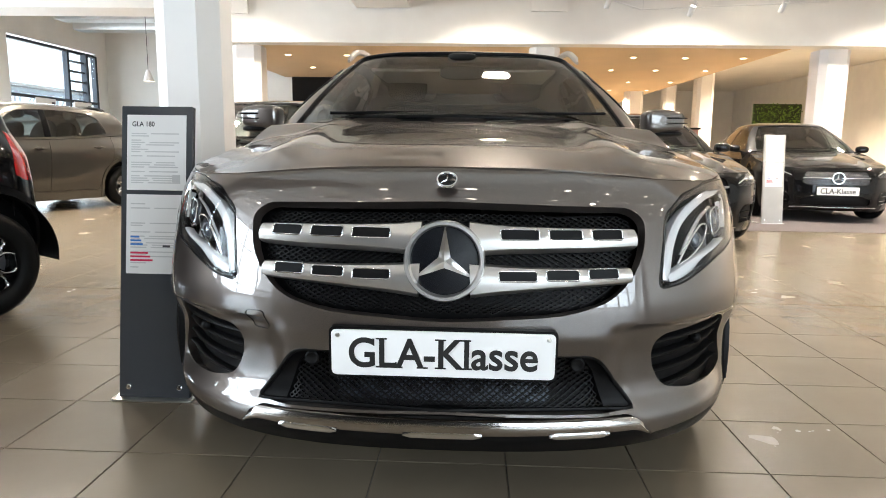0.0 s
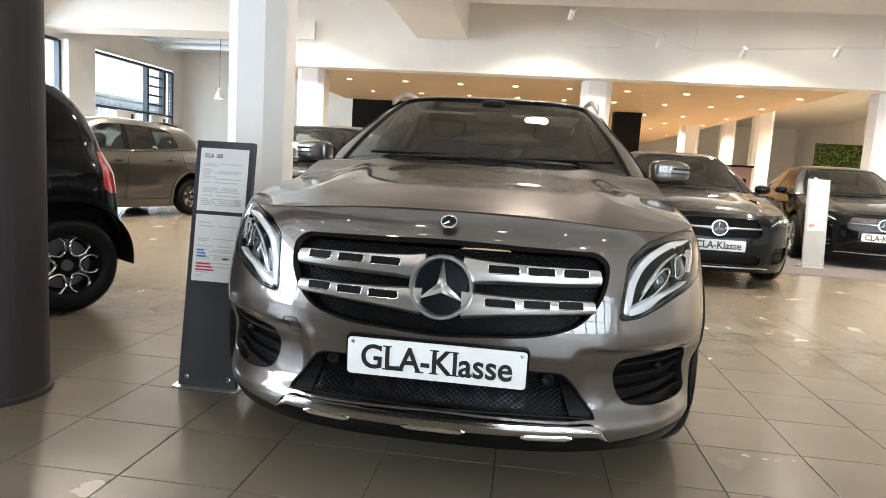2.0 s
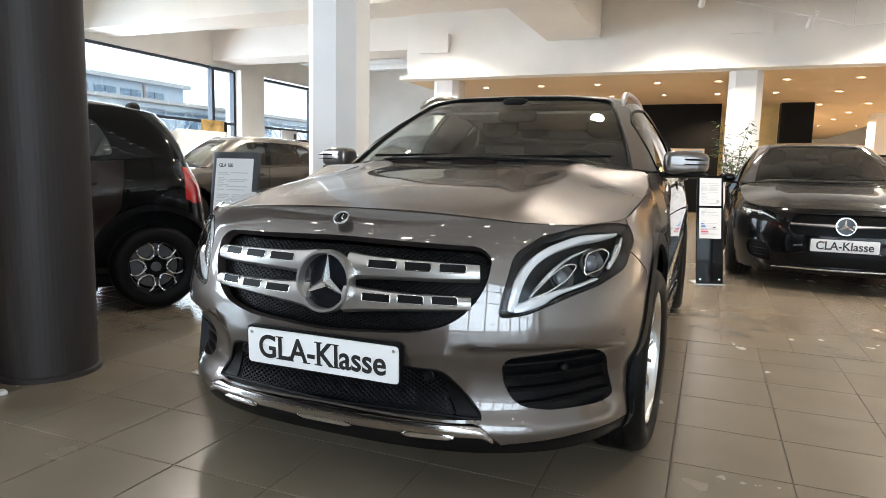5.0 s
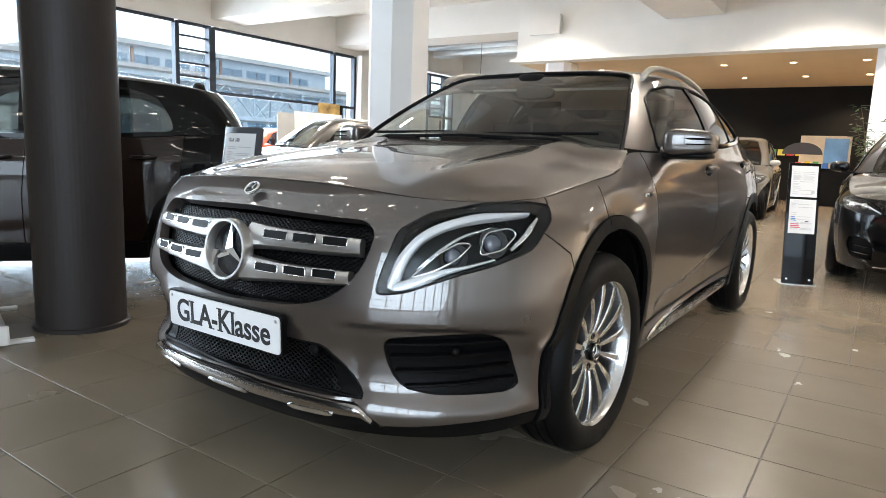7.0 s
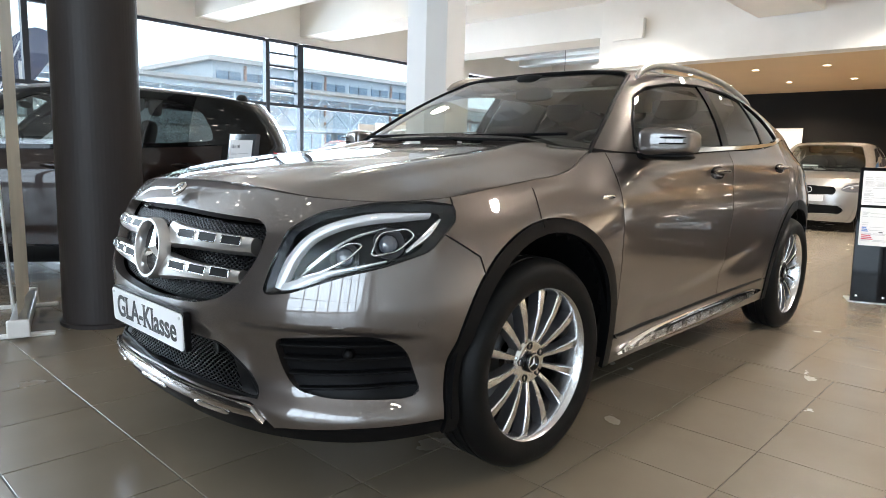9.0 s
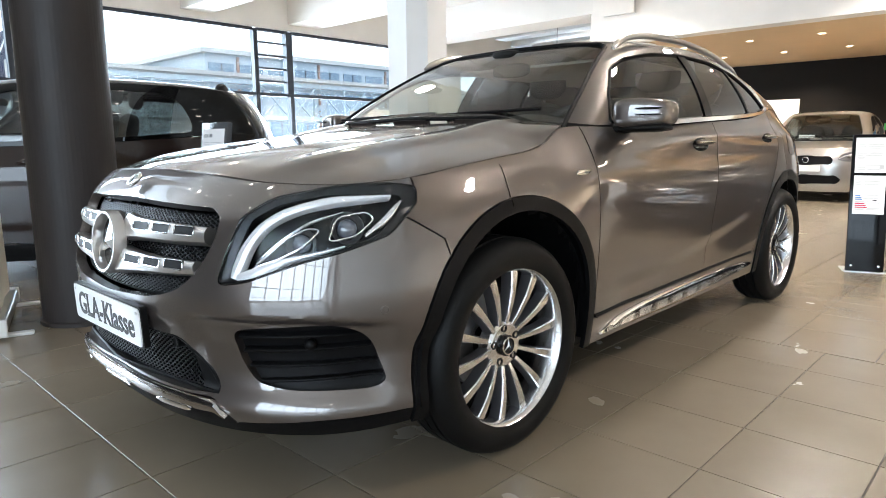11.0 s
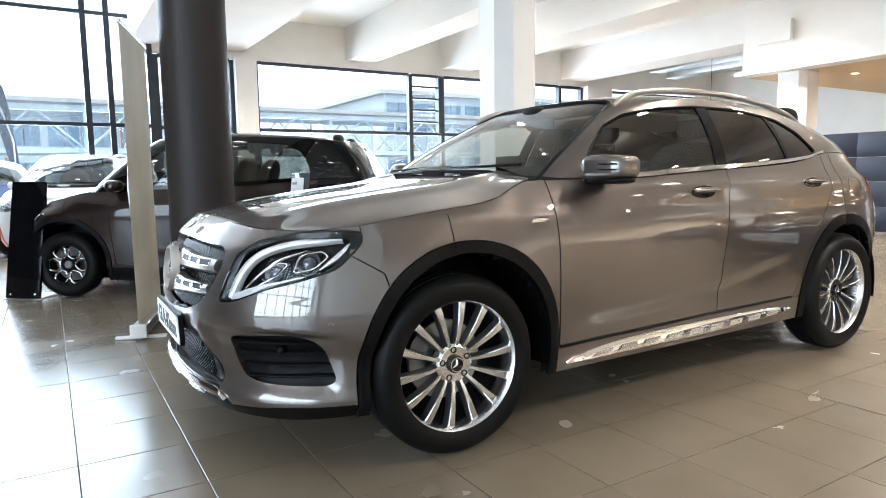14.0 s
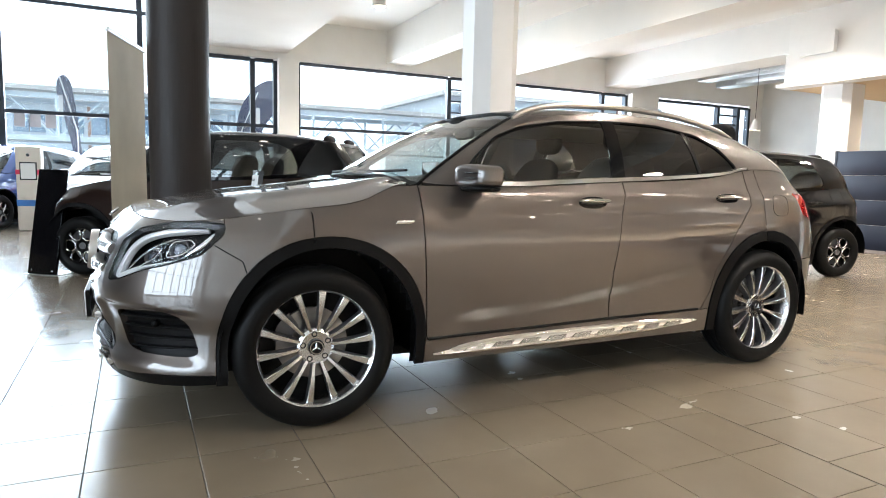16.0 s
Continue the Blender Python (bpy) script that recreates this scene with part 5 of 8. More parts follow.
def hoop(wall, name, outer, inner, off_out, off_in, lip, material, parent, label=""):
    """A moulded frame between two outlines of equal count, folded back along the inner one."""
    A, _ = nose_point(wall, np.array(outer), off_out)
    B, _ = nose_point(wall, np.array(inner), off_in)
    C, _ = nose_point(wall, np.array(inner), off_in - lip)
    bm = bmesh.new()
    rows = [[bm.verts.new(p) for p in R] for R in (A, B, C)]
    n = len(A)
    for a, b in zip(rows[:-1], rows[1:]):
        for i in range(n):
            bm.faces.new((a[i], a[(i + 1) % n], b[(i + 1) % n], b[i]))
    bmesh.ops.recalc_face_normals(bm, faces=bm.faces)
    return part(name, bm, material, parent, label, 30)


def th(x, y):
    return math.atan2(x / 0.9, -y / 0.85) * 0.9


def ellipsoid_bm(rx, ry, rz, n=2.0, seg=28, rings=16, bm=None, at=(0, 0, 0)):
    """A squarish rounded body."""
    bm = bm or bmesh.new()
    rows = []
    e = 2 / n

    def pw(v):
        return math.copysign(abs(v) ** e, v)
    for i in range(1, rings):
        a = -math.pi / 2 + math.pi * i / rings
        rows.append([bm.verts.new((at[0] + rx * pw(math.cos(a)) * pw(math.cos(b)), at[1] + ry * pw(math.cos(a)) * pw(math.sin(b)), at[2] + rz * pw(math.sin(a)))) for b in [2 * math.pi * k / seg for k in range(seg)]])
    for A, B in zip(rows[:-1], rows[1:]):
        for k in range(seg):
            bm.faces.new((A[k], A[(k + 1) % seg], B[(k + 1) % seg], B[k]))
    bm.faces.new(rows[0][::-1])
    bm.faces.new(rows[-1])
    return bm


def seat(parent, x, y, z, back=25, head=True, material=None):
    m = material or INTERIOR
    st = new("seat")
    st.parent = parent
    st.matrix_local = pose(x, y, z)
    part("seat_cushion", ellipsoid_bm(0.25, 0.26, 0.09, 3.2), m, st, "", 40)
    bm = ellipsoid_bm(0.24, 0.075, 0.33, 3.0)
    bmesh.ops.rotate(bm, cent=(0, 0, -0.3), matrix=Matrix.Rotation(radians(-back), 3, "X"), verts=bm.verts)
    bmesh.ops.translate(bm, vec=(0, 0.24, 0.34), verts=bm.verts)
    part("backrest", bm, m, st, "", 40)
    if head:
        bm = ellipsoid_bm(0.13, 0.05, 0.085, 2.8, at=(0, 0.24 + 0.73 * math.sin(radians(back)), 0.04 + 0.76 * math.cos(radians(back))))
        part("headrest", bm, m, st, "", 40)
    return st


def steering_wheel(parent, x, y, z, r=0.185):
    sw = new("steering_wheel")
    sw.parent = parent
    sw.matrix_local = pose(x, y, z, 62, 0, 0)
    part("wheel_rim", tube_bm([(r * math.cos(q), r * math.sin(q), 0) for q in [2 * math.pi * k / 40 for k in range(40)]], 0.016, 8, None, True), INTERIOR, sw, "", 60)
    part("wheel_boss", ellipsoid_bm(0.075, 0.065, 0.03, 2.6), INTERIOR, sw, "", 40)
    part("wheel_spoke", box_bm(-r, r, -0.018, 0.018, -0.006, 0.006, 0.004), INTERIOR, sw)
    return sw


def suv_trim():
    wall = suv_wall
    # grille
    gr = new("grille")
    gr.parent = suv
    backing(wall, "grille_backing", -0.50, 0.50, 0.54, 0.835, -0.070, BLACK_PLASTIC, gr, "black grille shaft")
    lattice(wall, "grille_mesh", suv_cut["grille"], 0.021, 0.0125, -0.040, BLACK_PLASTIC, gr, "black honeycomb grille mesh")
    for k in (1, -1):
        for zc, h, slots, f in (((0.745, 0.744), (0.031, 0.026), (0.7495, 0.750), 0.96), ((0.650, 0.660), (0.032, 0.022), (0.657, 0.665), 0.905)):
            path = [(k * x, zc[0] + (zc[1] - zc[0]) * (x - 0.06) / 0.41) for x in (0.06, 0.12, 0.25 * f, 0.38 * f, 0.462 * f / 0.96)]
            hs = [h[0] * 1.3, h[0] * 1.08, (h[0] + h[1]) / 2, h[1], h[1] * 0.88]
            bar = strip(wall, "grille_bar", path, hs, 0.004, 0.035, SATIN, gr, "satin silver grille bar")
            for x0, x1 in ((0.140 * f, 0.236 * f), (0.260 * f, 0.342 * f), (0.366 * f, 0.443 * f)):
                zs = slots[0] + (slots[1] - slots[0]) * ((x0 + x1) / 2 - 0.14) / 0.3
                flat = rounded([(k * x0, zs - 0.0115), (k * x1, zs - 0.0115), (k * x1, zs + 0.0115), (k * x0, zs + 0.0115)], 0.006, 3)
                P, N = nose_point(wall, flat, 0.0112)
                Pi, _ = nose_point(wall, flat, -0.004)
                bm = bmesh.new()
                a = [bm.verts.new(p) for p in P]
                b = [bm.verts.new(p) for p in Pi]
                bm.faces.new(a)
                for i in range(len(a)):
                    bm.faces.new((a[i], a[(i + 1) % len(a)], b[(i + 1) % len(a)], b[i]))
                bmesh.ops.recalc_face_normals(bm, faces=bm.faces)
                part("slot", bm, BLACK_PLASTIC, bar, "dark slot in the bar")
                loop_tube(wall, "slot_frame", flat, 0.0020, 0.0108, CHROME, bar, "chrome slot frame")
    em = new("emblem")
    em.parent = gr
    em.matrix_local = pose(0, -0.842, 0.693, -7, 0, 0)
    part("emblem_ring", ring_bm(0.0875, 0.0075, -0.008, 0.020), SATIN, em, "chrome ring", 40)
    part("emblem_disc", lathe_bm([(0.0, 0.004), (0.081, 0.008), (0.083, 0.02)], 48, "y"), mat("dark_blue_disc", (0.004, 0.005, 0.008), 0.25, var=0.3, scale=140), em, "dark patterned disc", 40)
    part("emblem_star", star_bm(0.083, 0.015), CHROME, em, "chrome three-armed star", 20)
    he = new("bonnet_emblem")
    he.parent = suv
    he.matrix_local = pose(0, -0.7550, 0.8755, -47, 0, 0)
    bm = ring_bm(0.0235, 0.003, -0.002, 0.004, None, 40)
    part("badge_ring", bm, CHROME, he, "chrome ring", 40)
    part("badge_disc", lathe_bm([(0, -0.001), (0.022, 0.0), (0.023, 0.006)], 32, "y"), BLACK_GLOSS, he, "", 40)
    part("badge_star", star_bm(0.0205, 0.004), CHROME, he, "", 20)
    # lower intake, skid trim, plate
    lo = new("lower_intake")
    lo.parent = suv
    backing(wall, "intake_backing", -0.53, 0.53, 0.30, 0.485, -0.075, BLACK_PLASTIC, lo, "", 30, 8)
    mesh_edge = rounded(at_theta(INTAKE_MESH), 0.03, 4)
    hoop(wall, "intake_surround", suv_cut["intake"], mesh_edge, -0.006, -0.026, 0.02, BLACK_PLASTIC, lo, "black intake surround")
    lattice(wall, "radiator", np.array([(-0.28, 0.345), (0.28, 0.345), (0.28, 0.43), (-0.28, 0.43)]), 0.017, 0.0085, -0.062, RADIATOR, lo, "grey radiator fins", 0.002, 0.004)
    lattice(wall, "intake_mesh", mesh_edge, 0.021, 0.0125, -0.030, BLACK_PLASTIC, lo, "black honeycomb intake mesh")
    loop_tube(wall, "intake_frame", suv_cut["intake"], 0.006, -0.004, BLACK_PLASTIC, lo, "black intake frame")
    sk = strip(wall, "skid_trim", [(-0.505, 0.262), (-0.46, 0.286), (-0.3, 0.289), (0, 0.287), (0.3, 0.289), (0.46, 0.286), (0.505, 0.262)], [0.005, 0.017, 0.021, 0.022, 0.021, 0.017, 0.005], 0.010, 0.03, SKID, suv, "satin silver skid trim", 70)
    for a, b in ((-0.40, -0.255), (-0.095, 0.095), (0.255, 0.40)):
        strip(wall, "skid_scoop", [(a, 0.272), (a + 0.02, 0.272), (b - 0.02, 0.272), (b, 0.272)], [0.004, 0.0105, 0.0105, 0.004], 0.0145, 0.014, CHROME, sk, "bright raised scoop", 20)
    show_plate(suv, "GLA-Klasse", pose(0, -0.872, 0.478, 2, 0, 0))
    for x, z in ((-0.325, 0.437), (0.325, 0.437)):
        P, N = nose_point(wall, np.array([(x, z)]), -0.012)
        bm = lathe_bm([(0.018, 0.02), (0.018, -0.004), (0.014, -0.006), (0.010, -0.004), (0, -0.004)], 24, "y")
        ob = part("parking_sensor", bm, BLACK_PLASTIC, suv, "black parking sensor", 40)
        ob.location = P[0]
    for k in (1, -1):
        # side intakes
        fg = new("side_intake")
        fg.parent = suv
        t0, t1 = suv_cut["fog"][:, 0].min() - 0.02, suv_cut["fog"][:, 0].max() + 0.02
        ts = sorted((k * t0, k * t1))
        backing(wall, "intake_panel", ts[0], ts[1], 0.31, 0.535, -0.028, BLACK_PLASTIC, fg, "black plastic intake panel", 24, 12)
        for z, c in ((0.478, 0.0), (0.440, 0.0), (0.400, 0.0), (0.362, 0.0)):
            xs = np.linspace(t0, t1, 60)
            ok = inside(np.stack([xs, np.full(60, z)], -1), suv_cut["fog"])
            if ok.any():
                a, b = xs[ok].min() + 0.004, xs[ok].max() - 0.004
                strip(wall, "slat", [(k * a, z - 0.006), (k * (a * 0.6 + b * 0.4), z - 0.001), (k * b, z + 0.004)], [0.0055, 0.0055, 0.0045], -0.010, 0.018, BLACK_PLASTIC, fg, "", 24)
        P, N = nose_point(wall, np.array([(k * th(0.70, -0.63), 0.452)]), -0.016)
        bm = ellipsoid_bm(0.016, 0.016, 0.016)
        part("sensor", bm, BLACK_PLASTIC, fg, "", 40).location = P[0]
        # headlamps
        hl = new("headlamp")
        hl.parent = suv
        lp = suv_cut["lamp"]
        a, b = lp[:, 0].min() - 0.02, lp[:, 0].max() + 0.01
        ts = sorted((k * a, k * b))
        backing(wall, "lamp_housing", ts[0], ts[1], 0.60, 0.90, -0.062, LAMP_BLACK, hl, "black lamp housing", 40, 24)
        loop_tube(wall, "lamp_seal", [(k * p[0], p[1]) for p in lp], 0.0045, -0.003, BLACK_GLOSS, hl, "black lamp seal")
        mid_l = lp.mean(0)
        grow = 1 - 0.10 - 0.05 * smooth01((lp[:, :1] - mid_l[0]) / 0.12)
        lin = mid_l + (lp - mid_l) * grow
        hoop(wall, "lamp_bezel", lp * (k, 1), lin * (k, 1), -0.005, -0.016, 0.03, BLACK_GLOSS, hl, "gloss black lamp bezel")
        drl = [(0.770, -0.400, 0.850), (0.70, -0.51, 0.846), (0.635, -0.605, 0.822), (0.588, -0.67, 0.782), (0.560, -0.71, 0.730), (0.545, -0.735, 0.675), (0.538, -0.745, 0.642)]
        strip(wall, "light_guide", [(k * th(x, y), z) for x, y, z in drl], [0.005, 0.010, 0.0125, 0.0135, 0.015, 0.018, 0.012], -0.018, 0.022, LIGHT_GUIDE, hl, "frosted white light guide", 40)
        low = [(0.548, -0.735, 0.638), (0.60, -0.715, 0.657), (0.66, -0.665, 0.688), (0.72, -0.61, 0.706), (0.765, -0.55, 0.722)]
        strip(wall, "lower_trim", [(k * th(x, y), z) for x, y, z in low], [0.018, 0.018, 0.009, 0.005, 0.0035], -0.018, 0.02, LIGHT_GUIDE, hl, "silver lamp trim", 30)
        mid = [(0.60, -0.70, 0.700), (0.64, -0.66, 0.745), (0.69, -0.60, 0.790), (0.735, -0.53, 0.815)]
        strip(wall, "inner_blade", [(k * th(x, y), z) for x, y, z in mid], [0.003, 0.006, 0.006, 0.003], -0.030, 0.015, REFLECTOR, hl, "mirrored inner blade", 24)
        for shape in ([(0.578, -0.71, 0.672), (0.640, -0.68, 0.692), (0.690, -0.63, 0.726), (0.715, -0.59, 0.768), (0.690, -0.62, 0.772), (0.645, -0.66, 0.742)], [(0.722, -0.575, 0.735), (0.765, -0.51, 0.748), (0.783, -0.46, 0.792), (0.760, -0.475, 0.812), (0.725, -0.545, 0.800)]):
            flat = rounded([(k * th(x, y), z) for x, y, z in shape], 0.02, 4)
            loop_tube(wall, "lamp_chamber_rim", flat, 0.0032, -0.028, CHROME, hl, "thin chrome chamber rim")
        rear = [(0.775, -0.49, 0.745), (0.797, -0.43, 0.79), (0.800, -0.385, 0.835)]
        strip(wall, "outer_blade", [(k * th(x, y), z) for x, y, z in rear], [0.006, 0.012, 0.008], -0.020, 0.018, REFLECTOR, hl, "mirrored outer blade", 20)
        for (x, y, z), r in (((0.665, -0.62, 0.735), 0.030), ((0.738, -0.52, 0.772), 0.033)):
            P, N = nose_point(wall, np.array([(k * th(x, y), z)]), -0.046)
            turn = Vector((-N[0]).tolist()).to_track_quat("Z", "Y").to_matrix().to_4x4()
            lens = new("projector")
            lens.parent = hl
            lens.matrix_local = Matrix.Translation(P[0]) @ turn
            part("bowl", lathe_bm([(r * 0.75, 0.03), (r * 1.0, 0.0), (r * 1.28, -0.012), (r * 1.32, -0.008)], 32, "z"), ALLOY_DARK, lens, "grey metal bowl", 40)
            part("lens", ellipsoid_bm(r * 0.86, r * 0.86, r * 0.6, at=(0, 0, 0.0)), mat("projector_lens", (0.05, 0.06, 0.08), 0.03, var=0.02, spec=1.0, coat=1.0) if "projector_lens" not in bpy.data.materials else bpy.data.materials["projector_lens"], lens, "thick clear lens", 60)
        # parking sensor on the bumper corner
        P, N = nose_point(wall, np.array([(k * th(0.868, -0.50), 0.552)]), 0.0)
        turn = Vector(N[0].tolist()).to_track_quat("Z", "Y").to_matrix().to_4x4()
        sn = part("corner_sensor", lathe_bm([(0.012, -0.01), (0.012, 0.001), (0.0105, 0.0015), (0.010, 0.0005), (0.0, 0.001)], 24, "z"), PAINT, suv, "painted parking sensor", 40)
        sn.matrix_local = Matrix.Translation(P[0]) @ turn
    sq = rounded([(-0.475, 0.505), (-0.425, 0.505), (-0.425, 0.555), (-0.475, 0.555)], 0.012, 4)
    loop_tube(wall, "tow_cover_joint", sq, 0.0012, 0.0003, BLACK_PLASTIC, suv, "thin joint of the tow eye cover", 5)
    # side trim
    def side_uv(y, z):
        g = np.array([(u, v) for u in np.linspace(1.0, 2.95, 120) for v in np.linspace(0.02, 0.98, 25)])
        u, v = on_skin(wall, side_view, np.stack([y, z], -1), g)
        return wall(u, v)
    ys = np.linspace(0.55, 2.185, 60)
    hi = spline((0.55, 0.75, 0.95, 1.64, 2.16, 2.185), (0.272, 0.303, 0.318, 0.329, 0.320, 0.312))(ys)
    lo_ = spline((0.55, 0.75, 1.285, 1.84, 2.14, 2.185), (0.262, 0.252, 0.250, 0.268, 0.294, 0.306))(ys)
    for k in (1, -1):
        rows = []
        for e, o in ((0.0, -0.004), (0.0, 0.012), (0.18, 0.022), (0.82, 0.016), (1.0, 0.008), (1.0, -0.004)):
            P = side_uv(ys, lo_ + (hi - lo_) * e)
            P[:, 0] = (P[:, 0] + o) * k
            rows.append(P)
        R = np.stack(rows, 1)
        sb = link("sill_trim", grid_mesh("sill_trim", R if k < 0 else R[::-1]), CHROME, suv, "bright chrome sill trim", 40)
        for j in range(9):
            y0 = 0.72 + j * 0.155
            yy = np.linspace(y0, y0 + 0.10, 8)
            c = (spline(ys, hi)(yy) + spline(ys, lo_)(yy)) / 2
            P = side_uv(yy, c)
            bm = bmesh.new()
            vs = []
            for i in range(8):
                w = 0.012 * min(1.0, 0.55 + 2.2 * (yy[i] - 0.70) * (2.15 - yy[i]))
                vs.append((bm.verts.new((k * (P[i, 0] + 0.0215), P[i, 1] + 0.014, P[i, 2] + w)), bm.verts.new((k * (P[i, 0] + 0.0305), P[i, 1] - 0.014, P[i, 2] - w))))
            for a, b in zip(vs[:-1], vs[1:]):
                bm.faces.new((a[0], b[0], b[1], a[1]))
            bmesh.ops.solidify(bm, geom=bm.faces[:], thickness=0.004)
            part("tread_pad", bm, ALLOY, sb, "bright raised tread pad")
        # belt strip
        u = np.linspace(3.35 / 13, 9.0 / 13, 60)
        rows = []
        for v, o in ((0.006, -0.002), (0.006, 0.012), (0.052, 0.013), (0.062, -0.002)):
            P = suv_top(u, np.full(60, v))
            P[:, 0] = (P[:, 0] + o) * k
            rows.append(P)
        link("belt_strip", grid_mesh("belt_strip", np.stack(rows, 1)), CHROME, suv, "chrome window strip", 40)
        # black seals round the side windows; black strip added for the dark door-bottom gap
        dl = rounded(np.array(SIDE_WINDOW), 0.03, 4)
        g_ = np.array([(u_, v_) for u_ in np.linspace(0.2, 0.8, 160) for v_ in np.linspace(0.01, 0.98, 30)])
        su, sv = on_skin(suv_top, side_view, dl, g_)
        P = suv_top(su, sv)
        P[:, 0] *= k
        part("window_seal", tube_bm(P, 0.0065, 6, None, True), BLACK_PLASTIC, suv, "black window seal", 60)
        ye = np.linspace(0.525, 2.20, 50)
        P = side_uv(ye, spline((0.519, 0.95, 1.569, 2.22), (0.335, 0.338, 0.352, 0.362))(ye))
        P[:, 0], P[:, 2] = P[:, 0] * k, P[:, 2] + 0.004
        part("door_gap_strip", tube_bm(P, 0.0085, 8), BLACK_PLASTIC, suv, "black strip added along the gap under the doors", 60)
        # door handles
        for y, z in ((1.425, 0.962), (2.385, 0.988)):
            P = side_uv(np.array([y]), np.array([z]))[0]
            hd = new("door_handle")
            hd.parent = suv
            hd.matrix_local = pose(k * P[0], P[1], P[2], 0, 0, 0 if k > 0 else 180)
            part("handle_cup", ellipsoid_bm(0.006, 0.088, 0.033, 2.2), BLACK_GLOSS, hd, "dark handle recess", 40)
            part("handle_bar", ellipsoid_bm(0.012, 0.098, 0.0125, 2.6, at=(0.020, 0, 0.012)), PAINT, hd, "painted handle", 40)
            part("handle_strip", ellipsoid_bm(0.004, 0.092, 0.004, 2.6, at=(0.031, 0, 0.012)), CHROME, hd, "chrome strip", 40)
        # wing badge, fuel flap
        P = side_uv(np.array([0.40]), np.array([0.876]))[0]
        bd = part("wing_badge", prism_bm(rounded([(-0.045, -0.008), (0.035, -0.008), (0.045, 0.008), (-0.035, 0.008)], 0.004), -0.001, 0.004, "x", None, 0.001), CHROME, suv, "small chrome wing badge", 30)
        bd.matrix_local = pose(k * P[0], P[1], P[2], 0, 0, 0 if k > 0 else 180)
        if k > 0:
            fl = rounded([(2.775, 0.895), (2.915, 0.890), (2.920, 1.012), (2.780, 1.020)], 0.05, 6)
            P = side_uv(fl[:, 0], fl[:, 1])
            part("fuel_flap_joint", tube_bm(P, 0.0018, 5, None, True), BLACK_PLASTIC, suv, "thin joint of the fuel flap", 60)
        # roof rails
        rp = [(0.585, 1.10, 1.385), (0.578, 1.16, 1.418), (0.570, 1.29, 1.456), (0.566, 1.506, 1.478), (0.565, 1.815, 1.485), (0.562, 2.15, 1.470), (0.553, 2.565, 1.408), (0.545, 2.74, 1.360)]
        d = np.linspace(0, 1, len(rp))
        R = np.array(rp)
        tt = np.linspace(0, 1, 50)
        pts = np.stack([spline(d, R[:, i])(tt) for i in range(3)], -1)
        pts[:, 0] *= k
        bm = tube_bm(pts, [0.006 + 0.010 * min(1, 8 * min(t, 1 - t) + 0.2) for t in tt], 10)
        part("roof_rail", bm, SATIN, suv, "polished aluminium roof rail", 60)
        # mirrors
        mr = new("door_mirror")
        mr.parent = suv
        mr.matrix_local = pose(k * 0.928, 0.745, 1.082)
        bm = ellipsoid_bm(0.098, 0.084, 0.055, 4.2, 48, 26)
        for v in bm.verts:
            v.co.y += 0.030 * (v.co.x * k / 0.098)
            v.co.z *= 1 - 0.16 * max(0, v.co.x * k / 0.098)
            if v.co.y > 0.045:
                v.co.y = 0.045 + (v.co.y - 0.045) * 0.25
        part("mirror_housing", bm, PAINT, mr, "grey painted mirror housing", 40)
        part("mirror_base", ellipsoid_bm(0.104, 0.075, 0.016, 2.6, at=(-0.01 * k, 0.0, -0.054)), BLACK_PLASTIC, mr, "black mirror underside", 40)
        part("mirror_foot", ellipsoid_bm(0.060, 0.045, 0.016, 2.6, at=(-0.10 * k, -0.015, -0.056)), BLACK_PLASTIC, mr, "", 40)
        part("mirror_glass", ellipsoid_bm(0.084, 0.004, 0.042, 3.0, at=(0, 0.058, 0)), mat("mirror_silver", (0.9, 0.9, 0.9), 0.02, metal=1.0, var=0.0) if "mirror_silver" not in bpy.data.materials else bpy.data.materials["mirror_silver"], mr, "mirror glass", 40)
        part("side_repeater", ellipsoid_bm(0.062, 0.012, 0.0045, 2.6, at=(0.030 * k, -0.0745, 0.014)), BLACK_GLOSS, mr, "dark slim side repeater", 40)
        part("repeater_gap", ellipsoid_bm(0.072, 0.010, 0.003, 2.6, at=(0.022 * k, -0.0765, -0.008)), BLACK_GLOSS, mr, "", 40)
    # black border of the windscreen
    edge = rounded(np.array(WINDSCREEN), 0.04, 6)
    fine = np.concatenate([edge[i] + (np.roll(edge, -1, 0)[i] - edge[i]) * np.linspace(0, 1, 6, endpoint=False)[:, None] for i in range(len(edge))])
    g_ = np.array([(u_, v_) for u_ in np.linspace(-0.33, 0.33, 140) for v_ in np.linspace(0.0, 1.0, 40)])
    su, sv = on_skin(suv_top, suv_screen_view, fine, g_)
    part("windscreen_border", tube_bm(suv_top(su, sv), 0.010, 6, None, True), BLACK_PLASTIC, suv, "black windscreen border", 60)
    # wipers, sensor, cabin
    for x0, x1 in ((-0.55, 0.10), (0.02, 0.62)):
        n = 16
        pts = [(x0 + (x1 - x0) * i / (n - 1), 0.455 + 0.06 * abs(x0 + (x1 - x0) * i / (n - 1)) ** 1.5 + 0.02 * i / n, 1.092 + 0.012 * i / n) for i in range(n)]
        part("wiper", tube_bm(pts, 0.007, 6), BLACK_PLASTIC, suv, "black wiper", 60)
    part("sensor_housing", ellipsoid_bm(0.075, 0.075, 0.022, 3.0, at=(0, 1.115, 1.408)), INTERIOR, suv, "black sensor housing behind the windscreen", 40)
    part("rear_view_mirror", ellipsoid_bm(0.115, 0.02, 0.035, 3.0, at=(0, 1.13, 1.335)), INTERIOR, suv, "inside mirror", 40)
